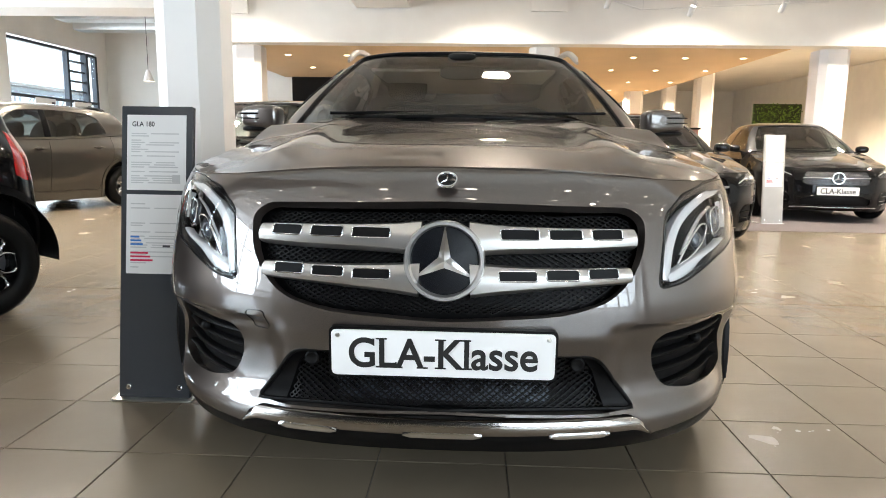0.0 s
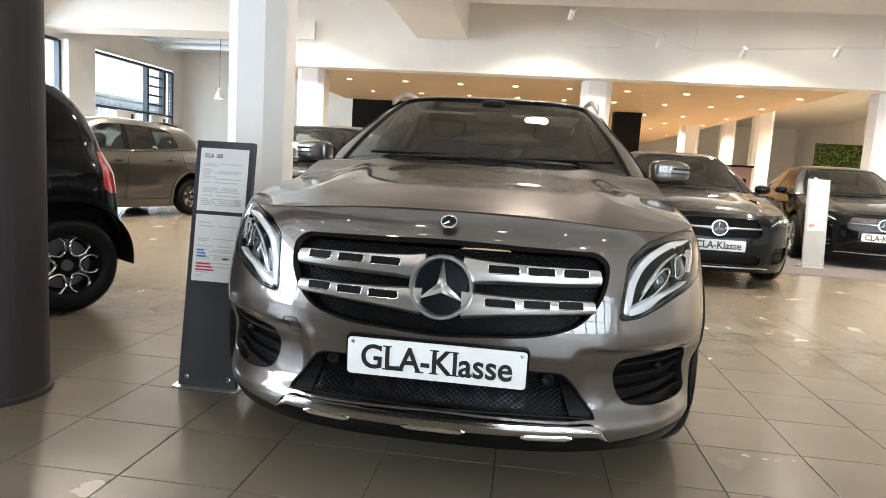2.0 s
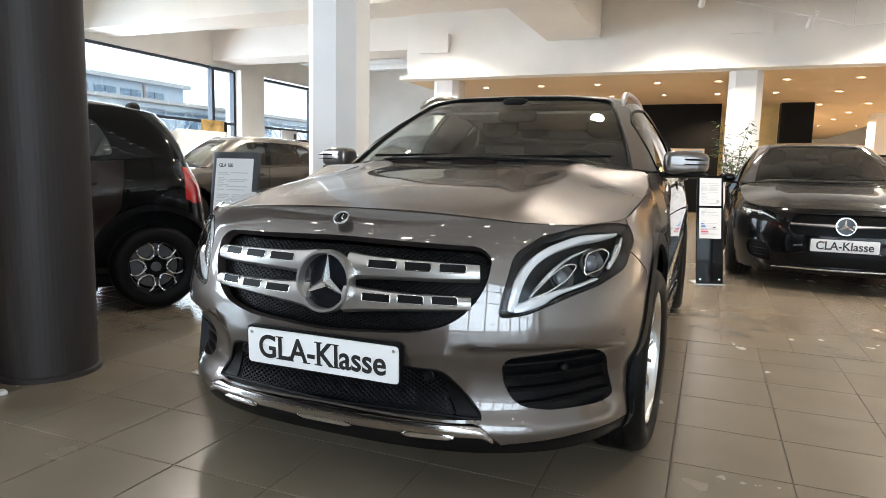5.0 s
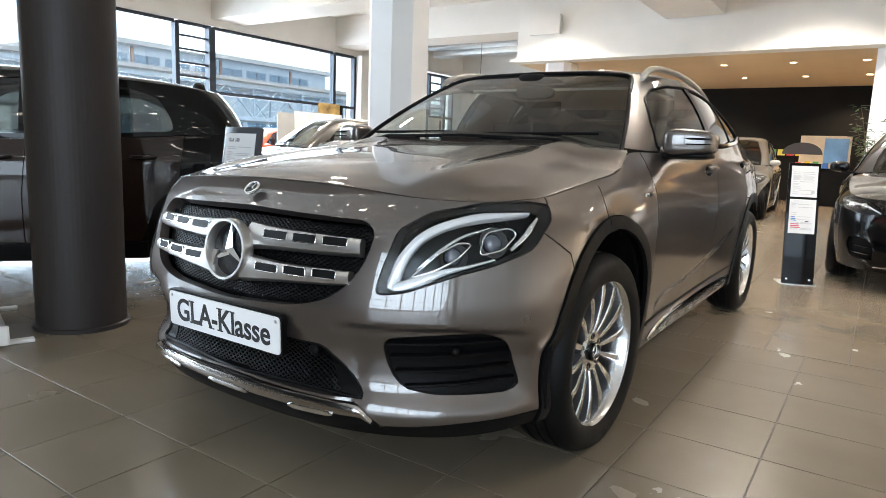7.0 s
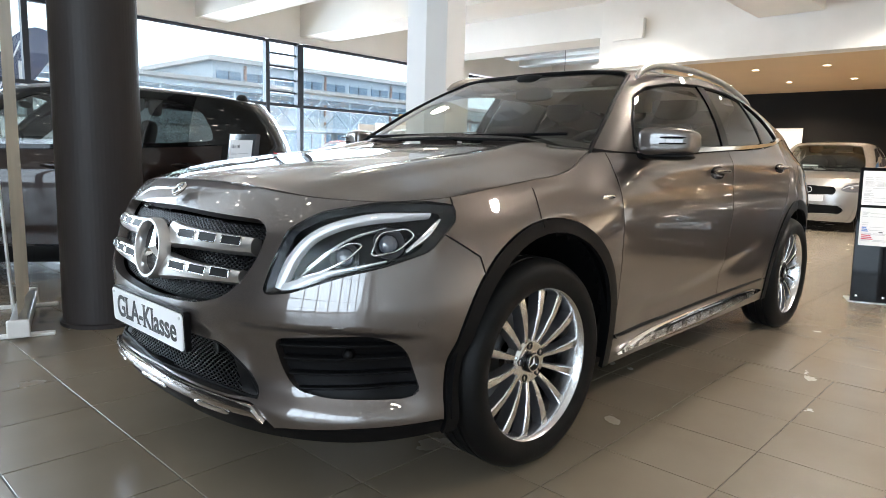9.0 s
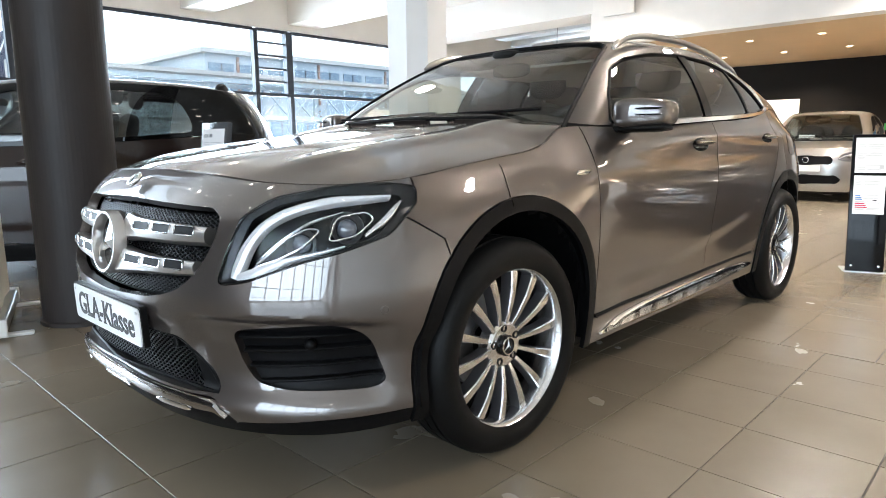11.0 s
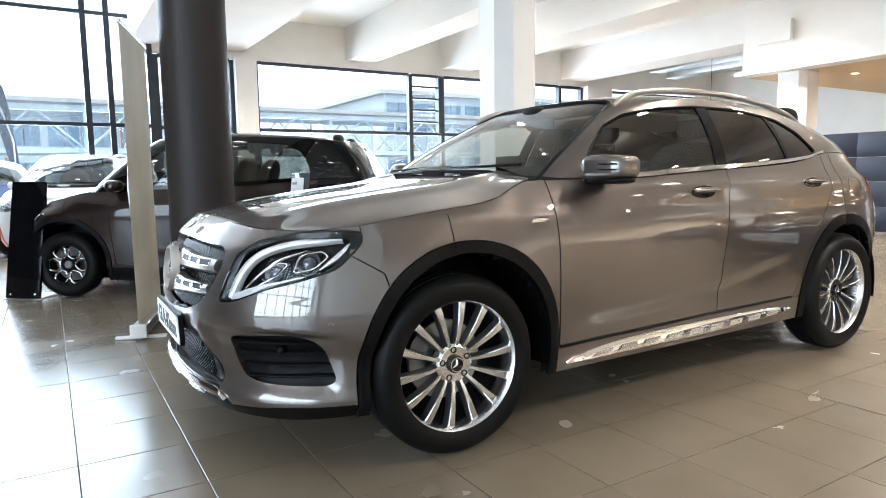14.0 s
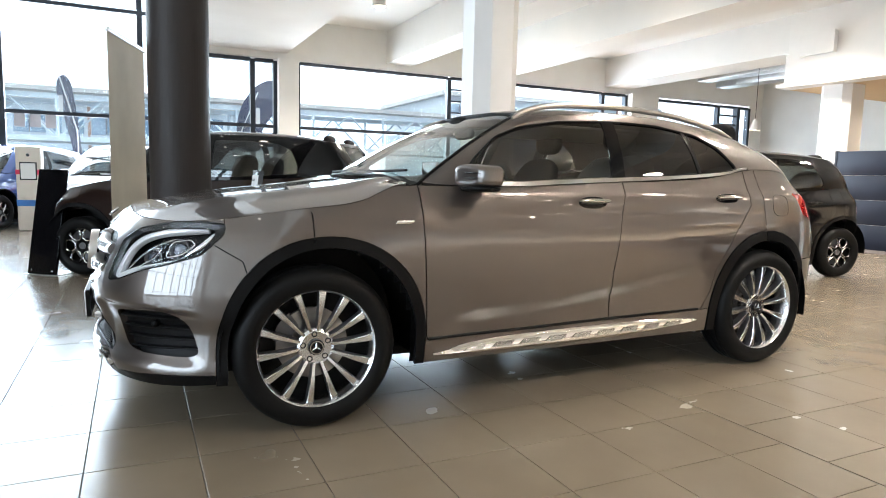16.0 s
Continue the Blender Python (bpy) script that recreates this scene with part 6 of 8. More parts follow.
    bm = bmesh.new()
    rows = []
    for y, z in ((0.50, 1.035), (0.62, 1.062), (0.80, 1.075), (0.92, 1.055), (0.97, 0.98), (0.98, 0.75)):
        rows.append([bm.verts.new((0.74 * a, y - 0.05 * (1 - a * a) * 0, z - 0.02 * abs(a) ** 3 + (0.028 * math.exp(-((a - 0.48) / 0.22) ** 2) if 0.7 < y < 0.95 else 0))) for a in np.linspace(-1, 1, 41)])
    for a, b in zip(rows[:-1], rows[1:]):
        for i in range(40):
            bm.faces.new((a[i], a[i + 1], b[i + 1], b[i]))
    part("dashboard", bm, INTERIOR, suv, "dark dashboard", 40)
    part("display", box_bm(-0.11, 0.11, 0.90, 0.915, 1.06, 1.16, 0.006), BLACK_GLOSS, suv, "upright dashboard display")
    steering_wheel(suv, 0.37, 1.08, 0.98)
    for x in (0.37, -0.37):
        seat(suv, x, 1.46, 0.60, 24)
        seat(suv, x * 0.95, 2.28, 0.66, 26)
    part("cabin_floor", box_bm(-0.72, 0.72, 0.6, 3.0, 0.27, 0.33, 0.01), INTERIOR, suv, "dark cabin floor")
    part("headliner", box_bm(-0.50, 0.50, 1.3, 2.75, 1.36, 1.375, 0.004), BEIGE_TRIM, suv, "light headliner")
    for k in (1, -1):
        part("door_lining", box_bm(min(k * 0.76, k * 0.79), max(k * 0.76, k * 0.79), 0.55, 2.5, 0.4, 1.02, 0.01), INTERIOR, suv, "dark door lining")


suv_trim()

# ---- the other cars ----
CITY = dict(
    wheelbase=2.494, round=2.5, ref_z=0.80, blend=0.78, kink=0.010, mid_y=1.35, bulge=0.03,
    front=((0.16, 0.27, 0.40, 0.55, 0.70, 0.80, 0.88, 0.95), (0.52, 0.565, 0.575, 0.570, 0.545, 0.505, 0.44, 0.36)),
    front_half=((0.16, 0.3, 0.5, 0.7, 0.8, 0.88, 0.95, 1.05), (0.775, 0.805, 0.825, 0.825, 0.805, 0.775, 0.735, 0.69)),
    side_half=((0.16, 0.27, 0.4, 0.55, 0.7, 0.85, 0.95, 1.05, 1.2), (0.775, 0.80, 0.815, 0.825, 0.830, 0.825, 0.808, 0.775, 0.73)),
    rear=((0.2, 0.35, 0.5, 0.7, 0.9, 1.05, 1.2), (0.38, 0.43, 0.435, 0.425, 0.395, 0.35, 0.30)),
    bottom=((0, 0.5, 1.0, 1.2, 1.9, 2.1, 3.0), (0.165, 0.165, 0.18, 0.15, 0.15, 0.18, 0.21)),
    lid_edge=((0, -0.475, 0.845), (0.30, -0.455, 0.845), (0.50, -0.39, 0.85), (0.63, -0.28, 0.86), (0.71, -0.12, 0.885), (0.735, 0.0, 0.91)),
    belt_x=((0, 0.2, 0.4, 0.7, 1.3, 2.0, 2.494), (0.735, 0.745, 0.752, 0.765, 0.768, 0.755, 0.70)),
    belt_z=((0, 0.2, 0.4, 0.7, 1.3, 2.0, 2.494), (0.91, 0.955, 0.972, 0.978, 0.995, 1.035, 1.075)),
    tail_edge=((0.70, 2.494, 1.075), (0.68, 2.62, 1.08), (0.60, 2.74, 1.06), (0.36, 2.80, 1.04), (0, 2.82, 1.03)),
    crease=((0, 0.55, 1.0, 1.6, 2.0, 2.5), (0.40, 0.40, 0.40, 0.43, 0.5, 0.55)),
    lid_front=((0, 0.30, 0.50, 0.63, 0.71, 0.735), (-0.475, -0.455, -0.39, -0.28, -0.12, 0.0)),
    lid_rear=((0, 0.3, 0.55, 0.70, 0.735), (0.06, 0.08, 0.15, 0.22, 0.20)),
    lid_mid=((-0.475, -0.4, -0.2, 0.0, 0.15, 0.3), (0.845, 0.872, 0.925, 0.965, 0.99, 1.01)),
    lid_half=((-0.475, -0.455, -0.39, -0.28, -0.12, 0.0, 0.3), (0.2, 0.30, 0.50, 0.63, 0.71, 0.735, 0.75)),
    lid_side=((-0.475, -0.39, -0.28, -0.12, 0.0, 0.2, 0.3), (0.845, 0.85, 0.86, 0.885, 0.91, 0.955, 0.965)),
    lid_w=0.735, lid_pow=2.4, ridge=0.008, ridge_x=0.40,
    top_low=((0, 0.08, 1.005), (0.40, 0.12, 1.0), (0.62, 0.20, 0.985), (0.735, 0.32, 0.970), (0.760, 0.6, 0.975), (0.768, 0.95, 0.985), (0.768, 1.3, 0.998), (0.760, 1.7, 1.018), (0.745, 2.1, 1.045), (0.715, 2.40, 1.070), (0.68, 2.62, 1.08), (0.60, 2.74, 1.06), (0.36, 2.80, 1.04), (0, 2.82, 1.03)),
    top_high=((0, 0.74, 1.500), (0.33, 0.76, 1.494), (0.52, 0.80, 1.474), (0.585, 0.86, 1.452), (0.600, 1.0, 1.472), (0.605, 1.2, 1.488), (0.605, 1.4, 1.490), (0.602, 1.7, 1.484), (0.592, 2.1, 1.466), (0.575, 2.35, 1.448), (0.545, 2.48, 1.434), (0.48, 2.55, 1.430), (0.25, 2.60, 1.430), (0, 2.61, 1.430)),
    roof_u=(3 / 13, 10 / 13),
    crown=((0.7, 0.74, 0.9, 1.2, 1.6, 2.1, 2.61), (1.492, 1.500, 1.525, 1.550, 1.552, 1.515, 1.430)),
    arch=(0.0, 0.335, 0.385, 0.36), arch_rear=0.0, liner=0.345,
    doors=(((0.44, 1.2), (0.44, 0.70), (0.47, 0.30), (1.30, 0.28), (1.30, 0.6), (1.36, 1.2)), ((1.36, 1.2), (1.30, 0.6), (1.30, 0.28), (2.02, 0.28), (2.12, 0.50), (2.28, 0.72), (2.34, 1.2))),
    dlo=((0.50, 1.01), (0.66, 1.15), (0.86, 1.34), (1.0, 1.415), (1.25, 1.435), (1.7, 1.432), (2.0, 1.41), (2.16, 1.34), (2.24, 1.18), (2.25, 1.09), (1.8, 1.055), (1.3, 1.03)),
    pillar=((1.29, 0.9), (1.385, 0.9), (1.365, 1.6), (1.30, 1.6)),
    screen=((-0.645, 0.03), (0.645, 0.03), (0.62, 0.4), (0.50, 0.93), (-0.50, 0.93), (-0.62, 0.4)), screen_y=(0.08, 0.74),
    rear_window=((-0.50, 1.10), (0.50, 1.10), (0.44, 1.39), (-0.44, 1.39)), rear_from=2.45,
    lamp=((0.42, -0.50, 0.68), (0.50, -0.45, 0.765), (0.60, -0.36, 0.80), (0.70, -0.24, 0.80), (0.745, -0.16, 0.765), (0.735, -0.24, 0.69), (0.65, -0.38, 0.645), (0.52, -0.47, 0.645)),
    tail_lamp=((2.70, 0.78), (2.76, 0.74), (3.2, 0.74), (3.2, 1.0), (2.70, 1.0)),
    tail_bumper=((2.55, 0.0), (2.55, 0.52), (3.3, 0.55), (3.3, 0.0)),
    grilles=(((-0.34, 0.605), (-0.38, 0.665), (-0.33, 0.722), (0, 0.735), (0.33, 0.722), (0.38, 0.665), (0.34, 0.605), (0, 0.592)), ((-0.44, 0.30), (-0.50, 0.36), (-0.42, 0.425), (0, 0.435), (0.42, 0.425), (0.50, 0.36), (0.44, 0.30), (0, 0.29))),
    sill=0.275, handles=((1.17, 0.86), (2.05, 0.88)), mirror=(0.80, 0.52, 1.02), wheel=(0.715, 0.298, 0.20, 0.185), seats=((0.36, 1.15), (0.34, 1.95)), seat_z=0.62, belt_top=0.98, cowl=(0.12, 0.98),
)
SALOON = dict(
    wheelbase=2.73, round=2.6, ref_z=0.74, blend=0.80, kink=0.014, mid_y=1.8, bulge=0.022,
    front=((0.14, 0.25, 0.35, 0.5, 0.62, 0.70, 0.76, 0.82), (0.86, 0.915, 0.93, 0.925, 0.905, 0.875, 0.825, 0.76)),
    front_half=((0.14, 0.3, 0.5, 0.65, 0.75, 0.82, 0.9), (0.85, 0.885, 0.905, 0.90, 0.875, 0.835, 0.78)),
    side_half=((0.14, 0.27, 0.4, 0.55, 0.7, 0.82, 0.9, 1.0, 1.1), (0.84, 0.87, 0.885, 0.897, 0.907, 0.905, 0.89, 0.85, 0.80)),
    rear=((0.2, 0.35, 0.5, 0.7, 0.9, 1.05, 1.2), (0.93, 1.0, 1.03, 1.02, 0.97, 0.90, 0.82)),
    bottom=((0, 0.5, 1.0, 1.2, 1.9, 2.1, 3.0), (0.165, 0.165, 0.185, 0.17, 0.17, 0.2, 0.24)),
    lid_edge=((0, -0.83, 0.745), (0.30, -0.815, 0.745), (0.52, -0.75, 0.745), (0.66, -0.62, 0.75), (0.765, -0.42, 0.775), (0.80, -0.22, 0.805), (0.812, 0.0, 0.84)),
    belt_x=((0, 0.25, 0.45, 0.7, 1.3, 2.0, 2.73), (0.812, 0.82, 0.82, 0.828, 0.830, 0.81, 0.75)),
    belt_z=((0, 0.25, 0.45, 0.7, 1.3, 2.0, 2.73), (0.84, 0.90, 0.935, 0.950, 0.975, 1.00, 1.03)),
    tail_edge=((0.75, 2.73, 1.03), (0.73, 3.0, 1.04), (0.64, 3.4, 1.045), (0.40, 3.62, 1.03), (0, 3.66, 1.02)),
    crease=((0, 0.55, 1.0, 1.6, 2.1, 2.7), (0.42, 0.42, 0.43, 0.47, 0.53, 0.58)),
    lid_front=((0, 0.30, 0.52, 0.66, 0.765, 0.80, 0.812), (-0.83, -0.815, -0.75, -0.62, -0.42, -0.22, 0.0)),
    lid_rear=((0, 0.3, 0.55, 0.72, 0.812), (0.42, 0.44, 0.48, 0.46, 0.30)),
    lid_mid=((-0.83, -0.7, -0.4, -0.1, 0.2, 0.45, 0.55), (0.745, 0.79, 0.855, 0.90, 0.94, 0.965, 0.97)),
    lid_half=((-0.83, -0.815, -0.75, -0.62, -0.42, -0.22, 0.0, 0.5), (0.2, 0.30, 0.52, 0.66, 0.765, 0.80, 0.812, 0.815)),
    lid_side=((-0.83, -0.62, -0.42, -0.22, 0.0, 0.25, 0.5), (0.745, 0.75, 0.775, 0.805, 0.84, 0.90, 0.94)),
    lid_w=0.812, lid_pow=2.5, ridge=0.016, ridge_x=0.46,
    top_low=((0, 0.44, 0.970), (0.40, 0.47, 0.965), (0.66, 0.54, 0.955), (0.79, 0.62, 0.945), (0.826, 0.95, 0.958), (0.830, 1.25, 0.972), (0.826, 1.6, 0.985), (0.815, 2.0, 1.0), (0.79, 2.40, 1.018), (0.76, 2.68, 1.03), (0.72, 2.98, 1.04), (0.64, 3.25, 1.045), (0.40, 3.36, 1.045), (0, 3.40, 1.045)),
    top_high=((0, 1.22, 1.385), (0.33, 1.235, 1.38), (0.50, 1.27, 1.365), (0.560, 1.33, 1.348), (0.58, 1.45, 1.366), (0.587, 1.6, 1.378), (0.588, 1.75, 1.382), (0.58, 2.05, 1.375), (0.56, 2.35, 1.345), (0.535, 2.55, 1.310), (0.50, 2.68, 1.290), (0.43, 2.74, 1.286), (0.25, 2.78, 1.286), (0, 2.79, 1.286)),
    roof_u=(3 / 13, 10 / 13),
    crown=((1.2, 1.22, 1.4, 1.7, 2.0, 2.4, 2.79), (1.38, 1.385, 1.415, 1.438, 1.434, 1.385, 1.286)),
    arch=(0.0, 0.33, 0.395, 0.385), arch_rear=0.0, liner=0.375,
    doors=(((0.52, 1.2), (0.52, 0.70), (0.54, 0.29), (1.60, 0.27), (1.60, 0.6), (1.66, 1.2)), ((1.66, 1.2), (1.60, 0.6), (1.60, 0.27), (2.25, 0.28), (2.34, 0.50), (2.52, 0.75), (2.62, 1.2))),
    dlo=((0.72, 0.985), (0.90, 1.12), (1.10, 1.235), (1.30, 1.305), (1.6, 1.338), (1.95, 1.335), (2.25, 1.29), (2.45, 1.21), (2.56, 1.10), (2.58, 1.06), (2.0, 1.025), (1.3, 1.0)),
    pillar=((1.58, 0.9), (1.68, 0.9), (1.74, 1.6), (1.67, 1.6)),
    screen=((-0.66, 0.03), (0.66, 0.03), (0.62, 0.4), (0.49, 0.94), (-0.49, 0.94), (-0.62, 0.4)), screen_y=(0.44, 1.22),
    rear_window=((-0.54, 1.07), (0.54, 1.07), (0.42, 1.265), (-0.42, 1.265)), rear_from=2.72,
    lamp=((0.50, -0.79, 0.615), (0.54, -0.765, 0.695), (0.66, -0.66, 0.735), (0.78, -0.50, 0.755), (0.845, -0.36, 0.755), (0.855, -0.38, 0.715), (0.80, -0.55, 0.655), (0.66, -0.71, 0.615)),
    tail_lamp=((3.40, 0.80), (3.48, 0.76), (3.9, 0.76), (3.9, 0.93), (3.38, 0.93)),
    tail_bumper=((3.15, 0.0), (3.15, 0.55), (4.2, 0.55), (4.2, 0.0)),
    grilles=(((-0.40, 0.675), (-0.36, 0.700), (0, 0.712), (0.36, 0.700), (0.40, 0.675), (0.44, 0.56), (0.38, 0.515), (0, 0.505), (-0.38, 0.515), (-0.44, 0.56)), ((-0.42, 0.235), (-0.45, 0.32), (-0.30, 0.37), (0, 0.375), (0.30, 0.37), (0.45, 0.32), (0.42, 0.235), (0, 0.23)), ((0.56, 0.25), (0.55, 0.36), (0.62, 0.43), (0.74, 0.44), (0.76, 0.36), (0.72, 0.27)), ((-0.56, 0.25), (-0.55, 0.36), (-0.62, 0.43), (-0.74, 0.44), (-0.76, 0.36), (-0.72, 0.27))),
    sill=0.265, handles=((1.45, 0.83), (2.38, 0.86)), mirror=(0.90, 0.78, 1.00), wheel=(0.785, 0.325, 0.225, 0.24), seats=((0.37, 1.48), (0.36, 2.25)), seat_z=0.52, belt_top=0.95, cowl=(0.5, 0.95),
)


def lowered(s, z0, f):
    """The same design with everything over z0 pressed down by the factor f."""
    d = dict(s)

    def fz(z):
        return z if z < z0 else z0 + (z - z0) * f
    for k in ("belt_z", "lid_mid", "lid_side", "crown"):
        d[k] = (s[k][0], tuple(fz(z) for z in s[k][1]))
    for k in ("lid_edge", "tail_edge", "top_low", "top_high", "dlo", "rear_window"):
        d[k] = tuple((*p[:-1], fz(p[-1])) for p in s[k])
    d["mirror"] = (*s["mirror"][:2], fz(s["mirror"][2]))
    return d


CITY = lowered(CITY, 0.86, 0.92)
GLASS_MID = glass("tinted_car_glass", (0.34, 0.36, 0.34))


def front_flat(wall, pts):
    """Flat nose coordinates for (x, z) pairs on a nose."""
    U, V = np.meshgrid(np.linspace(-0.9, 0.9, 241), np.linspace(0.02, 0.98, 121), indexing="ij")
    P = wall(U.ravel(), V.ravel())
    return np.array([theta_z(P[[np.argmin((P[:, 0] - x) ** 2 + (P[:, 2] - z) ** 2)]])[0] for x, z in pts])


def build_car(name, label, s, m, paint, pillars=None, roof_paint=None, arch_paint=None, tail_paint=None, side_glass=None, rear_glass=None, style="loop", group=""):
    """A whole car from a design table: body panels, glass, lamps, wheels, cabin."""
    pillars, roof_paint, tail_paint = pillars or paint, roof_paint or paint, tail_paint or paint
    side_glass, rear_glass = side_glass or GLASS_MID, rear_glass or GLASS_MID
    car = empty(name, m, label, "car", group)
    wall, lid, top, roof = body_of(s)
    L = s["wheelbase"]
    cy, cz, rx, rz = s["arch"]
    us = np.concatenate([-np.linspace(1, 0, 50)[:-1], np.linspace(0, 1, 50)])
    nose = Skin(wall, us, np.linspace(0, 1, 46))
    lamp_l = rounded(at_theta(s["lamp"]), 0.03, 3)
    lamp_r = lamp_l * (-1, 1)
    grilles = [rounded(front_flat(wall, g), 0.03, 3) for g in s["grilles"]]
    for a in [lamp_l, lamp_r] + grilles:
        nose.cut(a, theta_z)
    trim = 0.045 if arch_paint else 0.0
    arches = [ovalish(y, cz, rx, rz, 2.0, 0.0, 40) for y in (0.0, L + s["arch_rear"])]
    outer = [ovalish(y, cz, rx + 0.045, rz + 0.045, 2.0, 0.0, 40) for y in (0.0, L + s["arch_rear"])]
    for sg in (1, -1):
        on_side = (lambda P, k=sg: (P[:, 0] * k > 0.4) & (P[:, 1] > -0.6))
        nose.cut(arches[0], side_view, on_side)
        if trim:
            nose.cut(outer[0], side_view, on_side)
    nose.finish()
    w = nose.within
    n0 = 2 + len(grilles)
    step = 2 if trim else 1
    arch_n = w[n0] | w[n0 + step]
    trim_n = ((w[n0 + 1] | w[n0 + step + 1]) & ~arch_n) if trim else np.zeros(len(nose.cells), bool)
    lamps = w[0] | w[1]
    mouths = np.zeros(len(nose.cells), bool)
    for i, g in enumerate(grilles):
        mouths |= w[2 + i]
        nose.sheet("grille", w[2 + i], BLACK_PLASTIC, car, "black grille opening", gap=0.0, lip=0.0, push=-0.02)
        loop_tube(wall, "grille_frame", g, 0.007, -0.002, BLACK_GLOSS, car, "gloss black grille frame")
    nose.sheet("front_bumper", ~(lamps | mouths | arch_n | trim_n), paint, car, "", gap=0.0, lip=0.04)
    for k in (1, -1):
        hl = new("headlamp")
        hl.parent = car
        sd = nose.centre[:, 0] * k > 0
        nose.sheet("lamp_cover", lamps & sd, GLASS_LENS, hl, "clear headlamp cover", gap=0.003, lip=0.0).visible_shadow = False
        nose.sheet("lamp_housing", lamps & sd, ALLOY_DARK if s is CITY else LAMP_BLACK, hl, "grey lamp housing", gap=0.0, lip=0.0, push=-0.035)
        t0, t1 = lamp_l[:, 0].min(), lamp_l[:, 0].max()
        zc = lamp_l[:, 1].mean()
        for f, r in ((0.35, 0.032), (0.62, 0.034)):
            P, N = nose_point(wall, np.array([(k * (t0 + (t1 - t0) * f), zc + 0.006)]), -0.028)
            part("reflector", ellipsoid_bm(r, r * 0.8, r, 2.0, 16, 10), REFLECTOR, hl, "mirrored reflector", 50).location = P[0]
        e0, e1 = (t0 + 0.03, zc - 0.03 if s is CITY else zc - 0.045), (t1 - 0.05, zc + (0.055 if s is CITY else 0.035))
        strip(wall, "light_guide", [(k * e0[0], e0[1]), (k * (e0[0] * 0.7 + e1[0] * 0.3), e0[1] * 0.35 + e1[1] * 0.65), (k * e1[0], e1[1])], [0.005, 0.007, 0.005], -0.016, 0.012, LIGHT_GUIDE, hl, "white light guide", 16)
    side = Skin(wall, np.linspace(1, 2, 100), np.linspace(0, 1, 46))
    fd, rd = (np.array(d) for d in s["doors"])
    sill = np.array([(0.2, 0.0), (0.2, s["sill"]), (L, s["sill"]), (L, 0.0)])
    for a in (arches[0], arches[1], fd, rd, sill) + ((outer[0], outer[1]) if trim else ()):
        side.cut(a, side_view)
    side.finish()
    q = side.within
    arch_s = q[0] | q[1]
    trim_s = ((q[5] | q[6]) & ~arch_s) if trim else np.zeros(len(side.cells), bool)
    tail = Skin(wall, np.linspace(2, 3, 40), np.linspace(0, 1, 40))
    for a in (arches[1], np.array(s["tail_lamp"]), np.array(s["tail_bumper"])) + ((outer[1],) if trim else ()):
        tail.cut(a, side_view)
    tail.finish()
    r = tail.within
    trim_r = (r[3] & ~r[0]) if trim else np.zeros(len(tail.cells), bool)
    rest = ~(q[2] | q[3] | q[4] | arch_s | trim_s)
    for mir in (False, True):
        side.sheet("front_door", q[2] & ~q[4] & ~arch_s & ~trim_s, paint, car, mirror=mir, gap=0.003)
        side.sheet("rear_door", q[3] & ~q[4] & ~arch_s & ~trim_s, paint, car, mirror=mir, gap=0.003)
        side.sheet("sill", q[4] & ~arch_s & ~trim_s, arch_paint or paint, car, "sill strip", mirror=mir, gap=0.002)
        side.sheet("front_wing", rest & (side.centre[:, 1] < 1.0), paint, car, mirror=mir, gap=0.0015)
        side.sheet("rear_wing", rest & (side.centre[:, 1] > 1.0), tail_paint, car, mirror=mir, gap=0.0015)
        tail.sheet("tail_panel", ~(r[0] | r[1] | r[2] | trim_r), tail_paint, car, mirror=mir, gap=0.001)
        tail.sheet("tail_lamp", r[1], RED_LENS, car, "red tail lamp", mirror=mir)
        tail.sheet("rear_bumper", r[2] & ~r[0] & ~trim_r, tail_paint, car, mirror=mir, gap=0.001)
        if trim:
            k = -1 if mir else 1
            part_join("front_arch_trim", [nose_cells(nose, trim_n & (nose.centre[:, 0] * k > 0)), nose_cells(side, q[5] & trim_s, mir)], arch_paint, car, "wheel arch trim", 0.008)
            part_join("rear_arch_trim", [nose_cells(side, q[6] & trim_s, mir), nose_cells(tail, trim_r, mir)], arch_paint, car, "wheel arch trim", 0.008)
    # black sheet added inside the body so gaps and openings look shaded
    U, V = np.meshgrid(np.concatenate([np.linspace(0.02, 1, 20), np.linspace(1.03, 2, 40), np.linspace(2.05, 3, 14)]), np.linspace(0, 1, 14), indexing="ij")
    C = wall(U.ravel(), V.ravel()).reshape(U.shape + (3,))
    C[..., 0] *= 0.93
    C[..., 1] = (C[..., 1] - L / 2) * 0.94 + L / 2
    C[..., 2] = np.where(V > 0.9, C[..., 2] - 0.03, C[..., 2])
    mid = ((C[:-1, :-1] + C[1:, 1:]) / 2).reshape(-1, 3)
    keep = ~(inside(mid[:, 1:3], arches[0]) | inside(mid[:, 1:3], arches[1])).reshape(C.shape[0] - 1, C.shape[1] - 1)
    for k in (1, -1):
        M = C.copy()
        M[..., 0] *= k
        link("inner_shell", grid_mesh("inner_shell", M, keep), BLACK_PLASTIC, car, "black sheet added behind the panels to make the gaps dark")
        for y in (0.0, L + s["arch_rear"]):
            bm = bmesh.new()
            ang = np.linspace(-0.15, math.pi + 0.15, 20)
            rows = [[bm.verts.new((k * x, y + (rx + 0.015) * math.cos(a), cz + (rz + 0.015) * math.sin(a))) for a in ang] for x in (0.45, s["wheel"][0] + 0.06)]
            for i in range(19):
                bm.faces.new((rows[0][i], rows[0][i + 1], rows[1][i + 1], rows[1][i]))
            bm.faces.new(rows[0])
